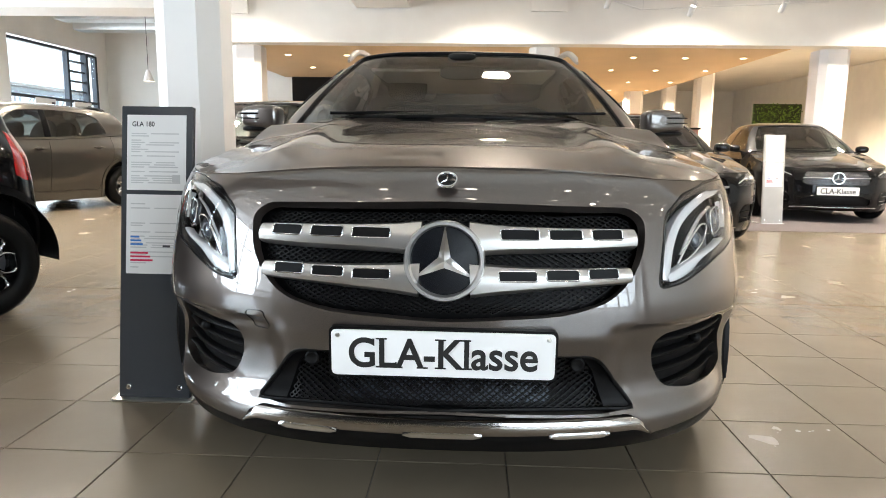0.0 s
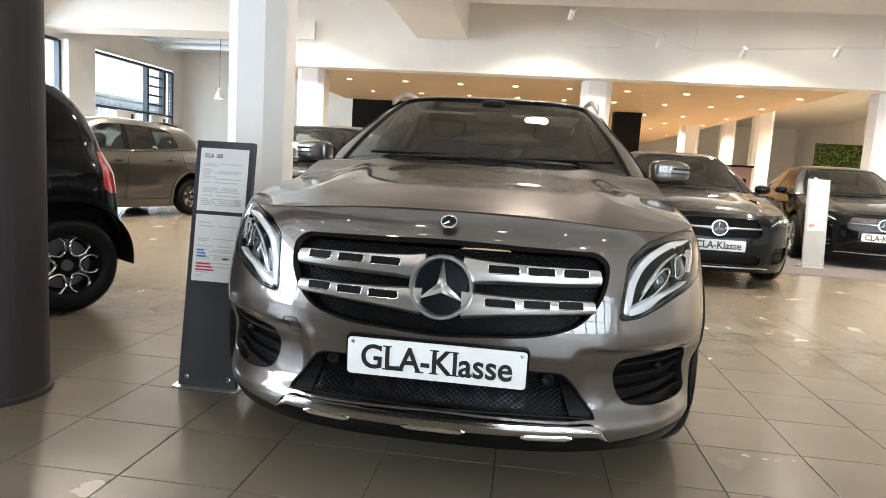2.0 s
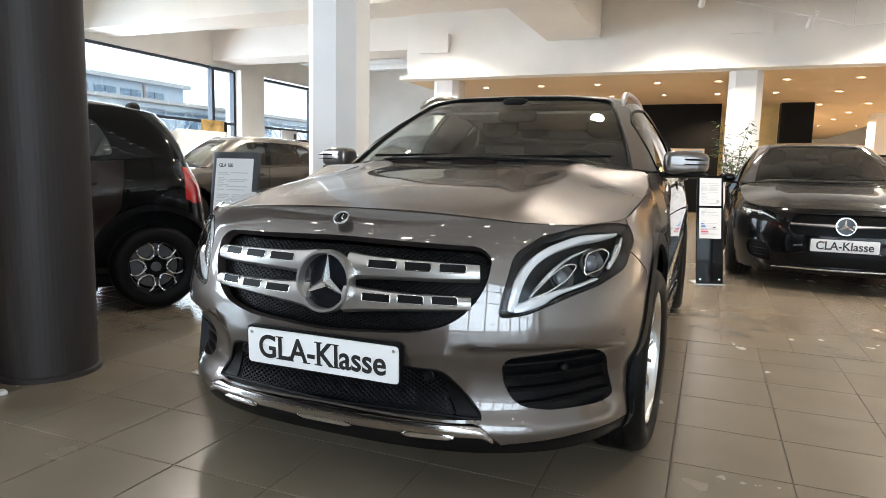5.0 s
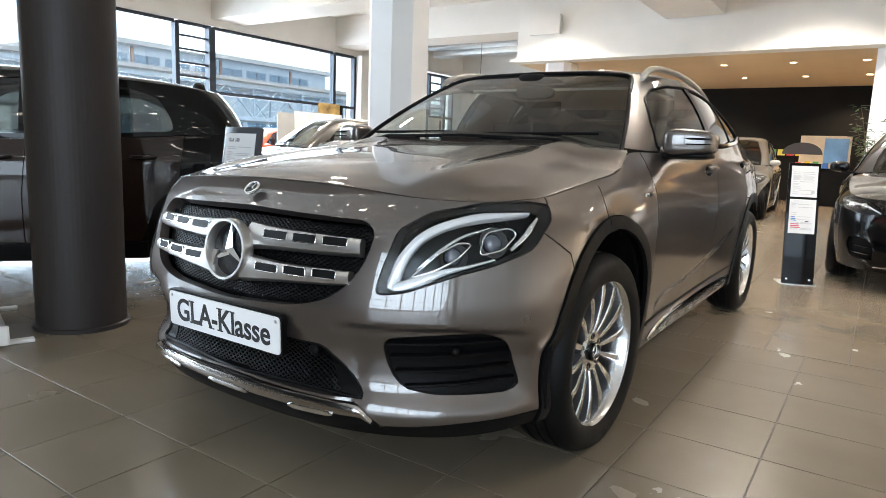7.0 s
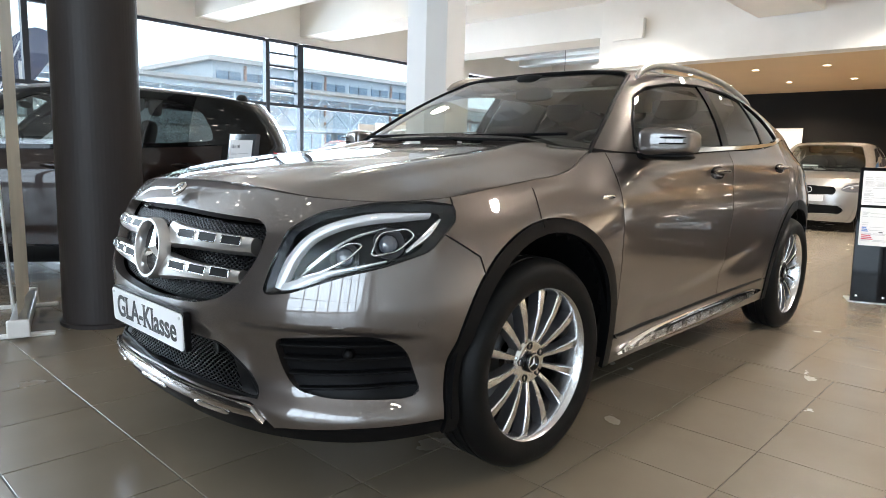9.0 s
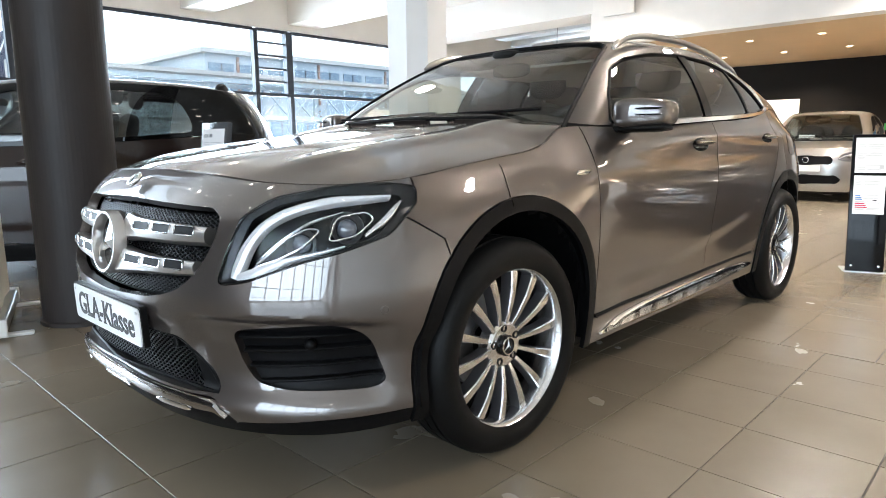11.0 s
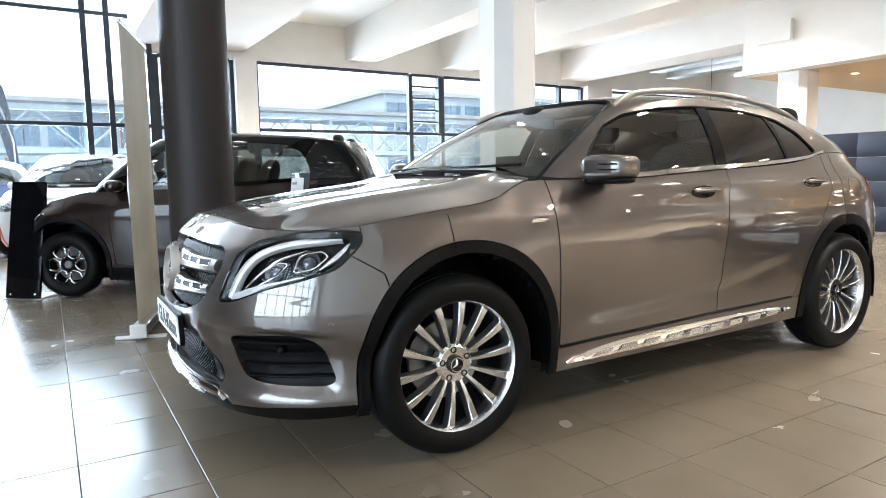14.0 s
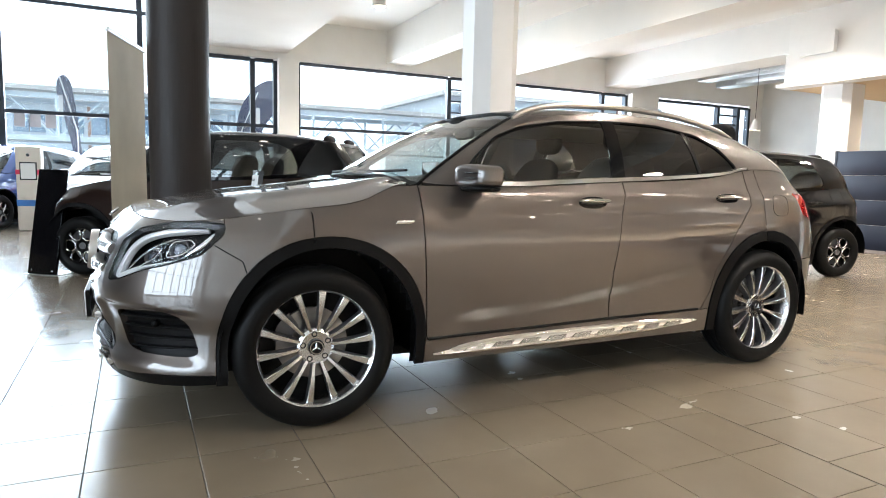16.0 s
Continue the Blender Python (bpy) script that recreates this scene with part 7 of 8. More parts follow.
            part("arch_liner", bm, BLACK_PLASTIC, car, "black wheel arch liner", 40)
    part("underbody", box_bm(-0.55, 0.55, -0.4, L + 0.3, 0.135, 0.25, 0.03), BLACK_PLASTIC, car, "black underbody")
    hood = Skin(lid, np.linspace(-1, 1, 61), np.linspace(0, 1, 40)).finish()
    hood.sheet("bonnet", np.ones(len(hood.cells), bool), paint, car, "", gap=0.003, lip=0.02)
    green = Skin(top, np.concatenate([-np.linspace(1, 0, 120)[:-1], np.linspace(0, 1, 120)]), np.linspace(0, 1, 22))
    for sg in (1, -1):
        on_side = (lambda P, k=sg: (P[:, 0] * k > 0.42) & (P[:, 1] > s["dlo"][0][0] - 0.1) & (P[:, 1] < s["rear_from"]))
        green.cut(rounded(np.array(s["dlo"]), 0.03, 3), side_view, on_side)
        green.cut(np.array(s["pillar"]), side_view, on_side)
    y0, y1 = s["screen_y"]

    def screen_view(P):
        return np.stack([P[:, 0], (P[:, 1] - y0) / (y1 - y0) - 0.22 * np.abs(P[:, 0]) ** 2], -1)
    green.cut(rounded(np.array(s["screen"]), 0.04, 3), screen_view, lambda P: P[:, 1] < y1 + 0.2)
    green.cut(rounded(np.array(s["rear_window"]), 0.04, 3), lambda P: P[:, [0, 2]], lambda P: P[:, 1] > s["rear_from"])
    green.finish()
    g = green.within
    sgl, pb, ws, rw = g[0] | g[2], g[1] | g[3], g[4], g[5]
    green.sheet("pillar_frame", ~(sgl | ws | rw), pillars, car, "", lip=0.02, gap=0.0)
    split = s["pillar"][0][0]
    for k in (1, -1):
        sd = green.centre[:, 0] * k > 0
        green.sheet("pillar_cover", sgl & pb & sd, BLACK_GLOSS, car, "gloss black pillar cover", gap=0.0, lip=0.0)
        green.sheet("front_door_window", sgl & ~pb & sd & (green.centre[:, 1] < split + 0.04), side_glass, car, "door window", gap=0.0, push=-0.004, lip=0)
        green.sheet("rear_door_window", sgl & ~pb & sd & (green.centre[:, 1] >= split + 0.04), rear_glass, car, "rear door window", gap=0.0, push=-0.004, lip=0)
    green.sheet("windscreen", ws, GLASS_FRONT, car, "clear windscreen", gap=0.0, push=-0.003, lip=0)
    green.sheet("rear_window", rw, rear_glass, car, "rear window", gap=0.0, push=-0.003, lip=0)
    rf = Skin(roof, np.linspace(-1, 1, 41), np.linspace(0, 1, 36)).finish()
    rf.sheet("roof", np.ones(len(rf.cells), bool), roof_paint, car, "", gap=0.0, lip=0.02)
    wx, wr, rim, wd = s["wheel"][0], s["wheel"][1], s["wheel"][2], s["wheel"][3]
    for y in (0.0, L):
        for k in (1, -1):
            wheel(car, k * wx, y, wr, rim, wd, 6 if style == "loop" else 5, style, k)
    # cabin
    for x, y in s["seats"]:
        for k in (1, -1):
            seat(car, k * x, y, s["seat_z"], 20)
    part("dashboard", ellipsoid_bm(0.70, 0.26, 0.12, 3.0, 20, 12, None, (0, s["cowl"][0] + 0.36, s["cowl"][1] - 0.06)), INTERIOR, car, "dark dashboard", 50)
    steering_wheel(car, 0.36, s["cowl"][0] + 0.58, s["cowl"][1] - 0.05)
    part("cabin_floor", box_bm(-0.68, 0.68, 0.3, L + 0.2, 0.26, 0.30), INTERIOR, car, "dark cabin floor")
    part("rear_view_mirror", ellipsoid_bm(0.11, 0.018, 0.03, 3.0, 16, 10, None, (0, y1 - 0.02, s["crown"][1][1] - 0.12)), INTERIOR, car, "inside mirror", 40)
    for k in (1, -1):
        mx, my, mz = s["mirror"]
        mr = new("door_mirror")
        mr.parent = car
        mr.matrix_local = pose(k * (mx + 0.04), my, mz)
        part("mirror_housing", ellipsoid_bm(0.09, 0.07, 0.055, 2.7, 20, 12), paint, mr, "", 40)
        part("mirror_foot", ellipsoid_bm(0.07, 0.03, 0.015, 2.5, 16, 8, None, (-0.07 * k, 0, -0.05)), BLACK_PLASTIC, mr, "", 40)
        for y, z in s["handles"]:
            x = float(np.interp(z, s["side_half"][0], s["side_half"][1]))
            hd = new("door_handle")
            hd.parent = car
            hd.matrix_local = pose(k * (x - 0.002), y, z)
            part("handle_cup", ellipsoid_bm(0.008, 0.06, 0.024, 2.2, 16, 8), BLACK_GLOSS, hd, "dark handle recess", 40)
            part("handle_bar", ellipsoid_bm(0.013, 0.09, 0.014, 2.5, 16, 8, None, (k * 0.018, 0, 0.004)), paint, hd, "", 40)
    for x0, x1 in ((-0.5, 0.08), (0.0, 0.55)):
        yw, zw = s["screen_y"][0] + 0.05, s["cowl"][1] + 0.055
        part("wiper", tube_bm([(x0 + (x1 - x0) * i / 9, yw + 0.05 * abs(x0 + (x1 - x0) * i / 9), zw) for i in range(10)], 0.007, 6), BLACK_PLASTIC, car, "black wiper", 60)
    return car, wall, grilles


BROWN = car_paint("brown_paint", (0.015, 0.006, 0.0035), 0.3, 0.35, 0.25, 0.2, 1.5)
BLACK_PAINT = car_paint("black_paint", (0.0025, 0.0025, 0.003), 0.0, 0.35, 0.1, 0.05, 1.34)
SILVER = car_paint("silver_paint", (0.40, 0.39, 0.37), 0.8, 0.33)
GRAPHITE = car_paint("graphite_paint", (0.062, 0.058, 0.051), 0.75, 0.32)
ORANGE = car_paint("orange_paint", (0.72, 0.085, 0.012), 0.1, 0.35, 0.05)
WHITE_PAINT = car_paint("white_paint", (0.75, 0.75, 0.75), 0.0, 0.35, 0.02)
BLUE_PAINT = car_paint("blue_paint", (0.015, 0.05, 0.20), 0.3, 0.35, 0.05)



def recoloured(car, m, label, paint, pillars, roof_paint, tail_paint, arch_paint):
    """A copy of a car in other colours."""
    ob = copy_thing(car, m)
    ob["label"] = label
    by_part = dict(front_bumper=paint, front_door=paint, rear_door=paint, front_wing=paint, bonnet=paint, mirror_housing=paint, handle_bar=paint, pillar_frame=pillars, roof=roof_paint, rear_wing=tail_paint, tail_panel=tail_paint, rear_bumper=tail_paint, sill=arch_paint, front_arch_trim=arch_paint, rear_arch_trim=arch_paint)
    for o in ob.children_recursive:
        key = o.name.split(".")[0]
        if key in by_part and o.material_slots:
            o.material_slots[0].link = "OBJECT"
            o.material_slots[0].material = by_part[key]
    return ob


car1, wall1, gr1 = build_car("city_car", "dark brown small hatchback with black roof and arches", CITY, pose(-4.55, -0.73, 0, 0, 0, -33.4), BROWN, pillars=BLACK_PAINT, roof_paint=BLACK_PAINT, arch_paint=BLACK_PLASTIC, tail_paint=BLACK_PAINT, group="small cars")
badge = part("badge_ring", ring_bm(0.042, 0.009, 0.0, 0.008, None, 32), CHROME, car1, "small chrome ring badge", 40)
badge.location = (0, -0.562, 0.667)
car2 = recoloured(car1, pose(-6.93, 5.4, 0, 0, 0, -22.7), "graphite grey small hatchback with closed folding roof", GRAPHITE, GRAPHITE, GRAPHITE, GRAPHITE, GRAPHITE)
car3 = recoloured(car1, pose(-0.9, 10.6, 0, 0, 0, 3), "silver small hatchback with black grille openings", SILVER, SILVER, SILVER, SILVER, SILVER)
recoloured(car1, pose(-2.56, 4.57, 0, 0, 0, -10), "black small hatchback parked behind the white column", BLACK_PAINT, BLACK_PAINT, BLACK_PAINT, BLACK_PAINT, BLACK_PLASTIC)
recoloured(car1, pose(-8.05, -1.1, 0, 0, 0, 68), "white small car with black roof and orange trim by the windows", WHITE_PAINT, WHITE_PAINT, BLACK_PAINT, ORANGE, ORANGE)
recoloured(car1, pose(-10.1, -3.4, 0, 0, 0, 60), "blue small car near the glass front", BLUE_PAINT, BLUE_PAINT, BLUE_PAINT, BLUE_PAINT, BLUE_PAINT)
recoloured(car1, pose(-13.2, 9.3, -0.05, 0, 0, 4), "orange small car parked on the forecourt outside", ORANGE, ORANGE, ORANGE, ORANGE, BLACK_PLASTIC)
part("folding_roof", ellipsoid_bm(0.46, 0.16, 0.035, 2.6, 24, 12, None, (0, 2.30, 1.455)), BLACK_PLASTIC, car2, "folded black fabric roof bundle", 40)
part("window_sheet", box_bm(-0.30, -0.06, 0.30, 0.305, 1.0, 1.07), PAPER, car3, "white paper behind the windscreen")
for car in (car3,):
    pl = part("show_plate", prism_bm(rounded([(-0.22, -0.05), (0.22, -0.05), (0.22, 0.05), (-0.22, 0.05)], 0.01), -0.004, 0.01, "y"), PLATE_WHITE, car, "plain white show plate")
    pl.location = (0, -0.585, 0.535)

for at, turn, studs in (((2.15, 4.95), 0, False), ((5.11, 7.5), -8, True)):
    car, wall, gs = build_car("coupe_saloon", "gloss black four-door coupe with chrome grille bar" + (" and studded grille" if studs else " and plain mesh grille"), SALOON, pose(*at, 0.008 if studs else 0, 0, 0, turn), BLACK_PAINT, style="five", side_glass=GLASS_MID, rear_glass=GLASS_DARK, group="black coupes")
    for k in (1, -1):
        strip(wall, "grille_bar", [(k * 0.05, 0.605), (k * 0.2, 0.608), (k * front_flat(wall, [(0.42, 0.61)])[0][0], 0.61)], [0.016, 0.012, 0.010], 0.002, 0.03, CHROME if studs else SATIN, car, "silver grille bar", 16)
    em = new("emblem")
    em.parent = car
    em.matrix_local = pose(0, -0.925, 0.606, -6, 0, 0)
    part("emblem_ring", ring_bm(0.075, 0.007, 0.0, 0.016, None, 40), CHROME, em, "chrome ring", 40)
    part("emblem_disc", lathe_bm([(0.0, 0.008), (0.072, 0.012), (0.074, 0.03)], 32, "y"), BLACK_GLOSS, em, "", 40)
    part("emblem_star", star_bm(0.071, 0.012), CHROME, em, "chrome three-armed star", 20)
    lattice(wall, "grille_mesh", gs[0], 0.028, 0.022, -0.012, ALLOY_DARK if studs else BLACK_PLASTIC, car, "silver studded grille mesh" if studs else "black grille mesh", 0.0022, 0.004)
    strip(wall, "lower_trim", [(-0.52, 0.205), (-0.4, 0.215), (0, 0.212), (0.4, 0.215), (0.52, 0.205)], [0.004, 0.008, 0.008, 0.008, 0.004], 0.006, 0.012, CHROME, car, "chrome lower strip", 40)
    for k in (1, -1):
        for z in (0.30, 0.36):
            tt = front_flat(wall, [(0.58, z), (0.72, z)])[:, 0]
            strip(wall, "intake_fin", [(k * tt[0], z), (k * (tt[0] + tt[1]) / 2, z + 0.003), (k * tt[1], z + 0.008)], [0.004, 0.006, 0.004], -0.004, 0.012, CHROME if studs else BLACK_GLOSS, car, "", 12)
    show_plate(car, "CLA-Klasse", pose(0, -0.945, 0.435, 2, 0, 0))

# ---- lamps under the ceilings ----
GLOW = mat("lamp_glow", (0.9, 0.9, 0.9), 0.4, emit=(1.0, 0.86, 0.66), strength=40.0)
GLOW_SPOT = mat("spot_glow", (0.9, 0.9, 0.9), 0.4, emit=(1.0, 0.90, 0.76), strength=10.0)
GLOW_SOFT = mat("downlight_glow", (0.9, 0.9, 0.9), 0.4, emit=(1.0, 0.80, 0.55), strength=14.0)


def ceiling_lamp(x, y, z):
    ob = empty("ceiling_lamp", pose(x, y, z), "white round surface lamp, lit, under the ceiling", "lamp", "ceiling lamps")
    part("lamp_body", lathe_bm([(0.0, 0.0), (0.13, 0.0), (0.13, -0.17), (0.122, -0.18), (0.115, -0.17), (0.0, -0.165)], 24, "z"), WHITE_PLASTIC, ob, "", 40)
    part("lamp_disc", lathe_bm([(0.113, -0.172), (0.0, -0.176)], 24, "z"), GLOW, ob, "glowing lamp disc")
    return ob


first = ceiling_lamp(*CEILING_LAMPS[0])
more = [(-3.4, 9.2, 4.5), (-7.65, 6.4, 4.5), (-8.1, 14.4, 4.5), (5.6, 10.4, 4.5)]
for x, y, z in CEILING_LAMPS[1:] + more:
    copy_thing(first, pose(x, y, z))


def ceiling_spot(x, y, z):
    ob = empty("ceiling_spot", pose(x, y, z), "small white spot lamp, lit, under the high ceiling", "lamp", "ceiling spots")
    part("spot_body", lathe_bm([(0.0, 0.0), (0.13, 0.0), (0.13, -0.13), (0.118, -0.13), (0.0, -0.12)], 16, "z"), WHITE_PLASTIC, ob, "", 40)
    part("lamp_disc", lathe_bm([(0.116, -0.126), (0.0, -0.128)], 16, "z"), GLOW_SPOT, ob, "glowing lamp disc")
    return ob


first = ceiling_spot(-9.6, -9.6, 7.2)
for i in range(15):
    for j in range(7):
        if i + j:
            copy_thing(first, pose(-9.6 + 1.65 * i, -9.6 + 1.5 * j, 7.2))


def downlight(x, y):
    ob = empty("downlight", pose(x, y, Z_SOFFIT), "small round recessed downlight, lit, in the soffit", "lamp", "soffit downlights")
    part("trim_ring", lathe_bm([(0.085, 0.0), (0.083, -0.006), (0.062, -0.006), (0.060, 0.0)], 24, "z"), WHITE_PLASTIC, ob, "", 40)
    part("lamp_disc", lathe_bm([(0.060, -0.003), (0.0, -0.003)], 20, "z"), GLOW_SOFT, ob, "glowing lamp disc")
    return ob


first = downlight(-4.3, 13.15)
for y in (13.15, 15.55, 18.6, 21.4, 24.2, 27.5):
    for x in (-4.3, -2.9, -1.55, -0.22, 1.05, 2.38, 3.72, 4.9, 6.2):
        if (x, y) != (-4.3, 13.15) and not (y > 17 and x < 3.6):
            copy_thing(first, pose(x, y, Z_SOFFIT))

for x, y in ((-10.8, 5.0), (-9.7, 8.9), (-3.0, 6.9), (0.1, 10.75)):
    ob = empty("smoke_detector", pose(x, y, Z_CEIL), "small dark round detector under the ceiling", "detector", "detectors")
    part("detector_body", lathe_bm([(0.0, 0.0), (0.055, 0.0), (0.055, -0.03), (0.04, -0.06), (0.0, -0.07)], 20, "z"), FRAME, ob, "", 40)
    part("stem", lathe_bm([(0.012, -0.06), (0.012, -0.12), (0.03, -0.13), (0.0, -0.15)], 12, "z"), BLACK_PLASTIC, ob, "", 40)

# track with spot lamps
tr = empty("track_rail", pose(0, 0, 0), "white lighting track hung over the rear aisle", "lamp")
part("rail", tube_bm([(1.2, 8.9, 3.72), (2.85, 9.1, 3.28)], 0.014, 6), WHITE_PLASTIC, tr, "", 60)
part("rail", tube_bm([(2.85, 9.1, 3.28), (5.9, 9.1, 3.42)], 0.014, 6), WHITE_PLASTIC, tr, "", 60)
for x, z in ((1.25, 3.72), (2.85, 3.28), (5.8, 3.42)):
    part("suspension_wire", tube_bm([(x, 9.0, z), (x, 9.0, Z_CEIL)], 0.004, 5), STEEL, tr, "thin steel wire")
for x, y, z in ((0.75, 8.5, 3.72), (2.3, 9.05, 3.43), (3.7, 9.1, 3.32), (5.2, 9.1, 3.39)):
    ob = empty("track_spot", pose(x, y, z, 35, 0, 20), "white cylindrical spot lamp on the track", "lamp", "track spots")
    part("spot_body", lathe_bm([(0.0, 0.02), (0.045, 0.02), (0.045, -0.15), (0.038, -0.155), (0.0, -0.12)], 20, "z"), WHITE_PLASTIC, ob, "", 40)
    part("spot_arm", tube_bm([(0.05, 0, 0.0), (0.05, 0, 0.09), (0, 0, 0.11)], 0.009, 6), WHITE_PLASTIC, ob, "", 60)
ob = empty("pendant_lamp", pose(-7.6, 13, 2.4), "small white glass pendant lamp on a cord", "lamp")
part("shade", lathe_bm([(0.03, 0.26), (0.05, 0.22), (0.09, 0.10), (0.13, 0.0), (0.125, 0.0), (0.085, 0.10), (0.045, 0.22), (0.0, 0.25)], 24, "z"), WHITE_PLASTIC, ob, "", 40)
part("bulb", ellipsoid_bm(0.05, 0.05, 0.06, 2, 16, 10, None, (0, 0, 0.06)), GLOW_SOFT, ob, "lit bulb", 50)
part("cord", tube_bm([(0, 0, 0.25), (0, 0, 2.1)], 0.006, 5), BLACK_PLASTIC, ob)
ob = empty("cable_tray", pose(-8.0, 14.2, 0), "galvanised duct and cable tray under the ceiling", "duct")
part("tray", box_bm(-2.4, 2.2, -0.25, 0.25, 3.98, 4.06, 0.01), STEEL, ob)
part("duct", box_bm(-2.4, 2.2, 0.5, 0.95, 3.85, 4.2, 0.02), STEEL, ob)
for x in (-2.0, -0.6, 0.8, 2.0):
    part("hanger", tube_bm([(x, 0, 4.06), (x, 0, Z_CEIL)], 0.012, 5), STEEL, ob)
for y in (2.45, 5.6, 8.4):
    ob = empty("ceiling_cable", pose(0, y + 0.04, Z_BEAM + 0.06), "thin white conduit along a ceiling beam", "cable", "conduits")
    part("conduit", tube_bm([(-11.0, 0, 0), (-5, 0, 0.004), (0, 0, -0.003), (8, 0, 0)], 0.011, 6), WHITE_PLASTIC, ob, "", 60)

# ---- information stands ----
GREY_PANEL = mat("grey_panel_lacquer", (0.055, 0.060, 0.068), 0.22, var=0.05, scale=3)
BLACK_PANEL = mat("black_panel_lacquer", (0.004, 0.004, 0.005), 0.10, spec=0.2, var=0.05)
LIGHT_PANEL = mat("light_grey_panel", (0.42, 0.42, 0.41), 0.35, var=0.04)
INK = mat("printed_ink", (0.58, 0.58, 0.59), 0.6)
INK_DARK = mat("printed_dark_ink", (0.05, 0.05, 0.06), 0.6)
BLUE_INK = mat("blue_print", (0.06, 0.22, 0.60), 0.6)
RED_INK = mat("red_print", (0.62, 0.03, 0.09), 0.6)


def info_stand(m, width, height, lean, material, label, sheets=((0.40, 0.70), (0.72, 0.985)), heading="", plate=0.10):
    """A leaning panel on a foot plate with printed sheets; lean: how far its top stands back."""
    ob = empty("info_stand", m, label, "sign", "information stands")
    tilt = Matrix.Rotation(math.atan2(lean, height), 4, "X").inverted()
    pn = new("panel")
    pn.parent = ob
    me = bpy.data.meshes.new("panel")
    bm = box_bm(-width / 2, width / 2, 0.0, 0.028, 0.006, math.hypot(height, lean), 0.003)
    bm.to_mesh(me)
    bm.free()
    me.materials.append(material)
    bpy.data.objects.remove(pn)
    pn = link("panel", me, None, ob, "", 40)
    pn.matrix_local = tilt
    part("foot_plate", prism_bm(rounded([(-width / 2 - 0.02, -0.03), (width / 2 + 0.02, -0.03), (width / 2 + 0.02, 0.10 + plate), (-width / 2 - 0.02, 0.10 + plate)], 0.02, 3), 0.0, 0.006, "z", None, 0.001), STEEL, ob, "steel foot plate", 40)
    for k in (1, -1):
        bm = lathe_bm([(0.011, 0.0), (0.010, -0.004), (0.006, -0.006), (0.0, -0.006)], 14, "y")
        bmesh.ops.translate(bm, vec=(k * width * 0.36, 0, 0.045), verts=bm.verts)
        part("bolt", bm, CHROME, pn, "bright bolt", 40)
    H = math.hypot(height, lean)
    rnd = random.Random(int(width * 1000) + int(height * 100))
    for i, (a, b) in enumerate(sheets):
        z0, z1 = a * H, b * H
        w = width * 0.415
        sh = box("sheet", -w, w, -0.003, 0.0, z0, z1, PAPER, pn, 0.0, "white printed sheet")
        z = z1 - 0.035
        if i == len(sheets) - 1 and heading:
            text_mesh("heading", heading, 0.026, pose(-w * 0.45, -0.0034, z, 90, 0, 0), INK_DARK, sh, 0.9, 0.0003)
            z -= 0.035
        while z > z0 + 0.02:
            if rnd.random() < 0.8:
                x0 = -w * 0.85
                x1 = x0 + w * rnd.uniform(0.25, 0.7)
                box("text_bar", x0, x1, -0.0038, -0.0029, z - 0.0022, z + 0.0022, INK, sh)
                if rnd.random() < 0.6:
                    box("text_bar", x1 + w * 0.15, w * rnd.uniform(0.6, 0.85), -0.0038, -0.0029, z - 0.0022, z + 0.0022, INK, sh)
            z -= rnd.choice((0.0085, 0.0085, 0.016))
        if i == 0 and len(sheets) > 1:
            for j in range(3):
                box("blue_bar", -w * 0.85, -w * (0.55 - 0.06 * j), -0.0042, -0.0029, z0 + 0.135 - j * 0.014, z0 + 0.142 - j * 0.014, BLUE_INK, sh)
                box("red_bar", -w * 0.85, -w * (0.25 - 0.08 * j), -0.0042, -0.0029, z0 + 0.075 - j * 0.014, z0 + 0.082 - j * 0.014, RED_INK, sh)
            box("arrow_mark", w * 0.25, w * 0.5, -0.0042, -0.0029, z0 + 0.10, z0 + 0.108, INK_DARK, sh)
        elif len(sheets) > 1:
            box("code_square", w * 0.55, w * 0.82, -0.0042, -0.0029, z0 + 0.03, z0 + 0.058, INK, sh)
    return ob


info_stand(pose(-1.12, -0.05, 0), 0.27, 1.09, 0.15, GREY_PANEL, "grey leaning stand with two white printed price sheets", ((0.43, 0.70), (0.715, 0.97)), "GLA 180")
info_stand(pose(1.095, 4.055, 0, 0, 0, 20), 0.245, 1.02, 0.18, BLACK_PANEL, "gloss black leaning stand with two white sheets", ((0.42, 0.70), (0.72, 0.975)))
info_stand(pose(4.07, 6.39, 0.008, 0, 0, 8), 0.29, 1.17, 0.10, LIGHT_PANEL, "light grey stand with white sheets on the carpet", ((0.42, 0.69), (0.70, 0.99)))
info_stand(pose(-4.04, -1.53, 0, 0, 0, 51), 0.34, 1.06, 0.20, BLACK_PANEL, "black leaning stand on a steel foot beside the brown car", (), "", 0.22)

# ---- roll-up banner ----
FABRIC = mat("beige_banner_fabric", (0.55, 0.50, 0.42), 0.85, var=0.10, scale=2.5, bump=0.12, bump_scale=500)
bn = empty("roll_up_banner", pose(-1.75, -0.82, 0, 0, 0, 163), "beige fabric roll-up banner with white end caps", "banner")
part("cassette", box_bm(0.02, 0.88, -0.045, 0.045, 0.02, 0.10, 0.012), STEEL, bn, "silver cassette")
for x in (0.0, 0.88):
    part("end_cap", box_bm(x, x + 0.022, -0.052, 0.052, 0.015, 0.11, 0.008), WHITE_PLASTIC, bn, "white end cap")
for x in (0.06, 0.80):
    part("foot", box_bm(x, x + 0.05, -0.16, 0.16, 0.0, 0.018, 0.006), WHITE_PLASTIC, bn, "white foot")
bm = bmesh.new()
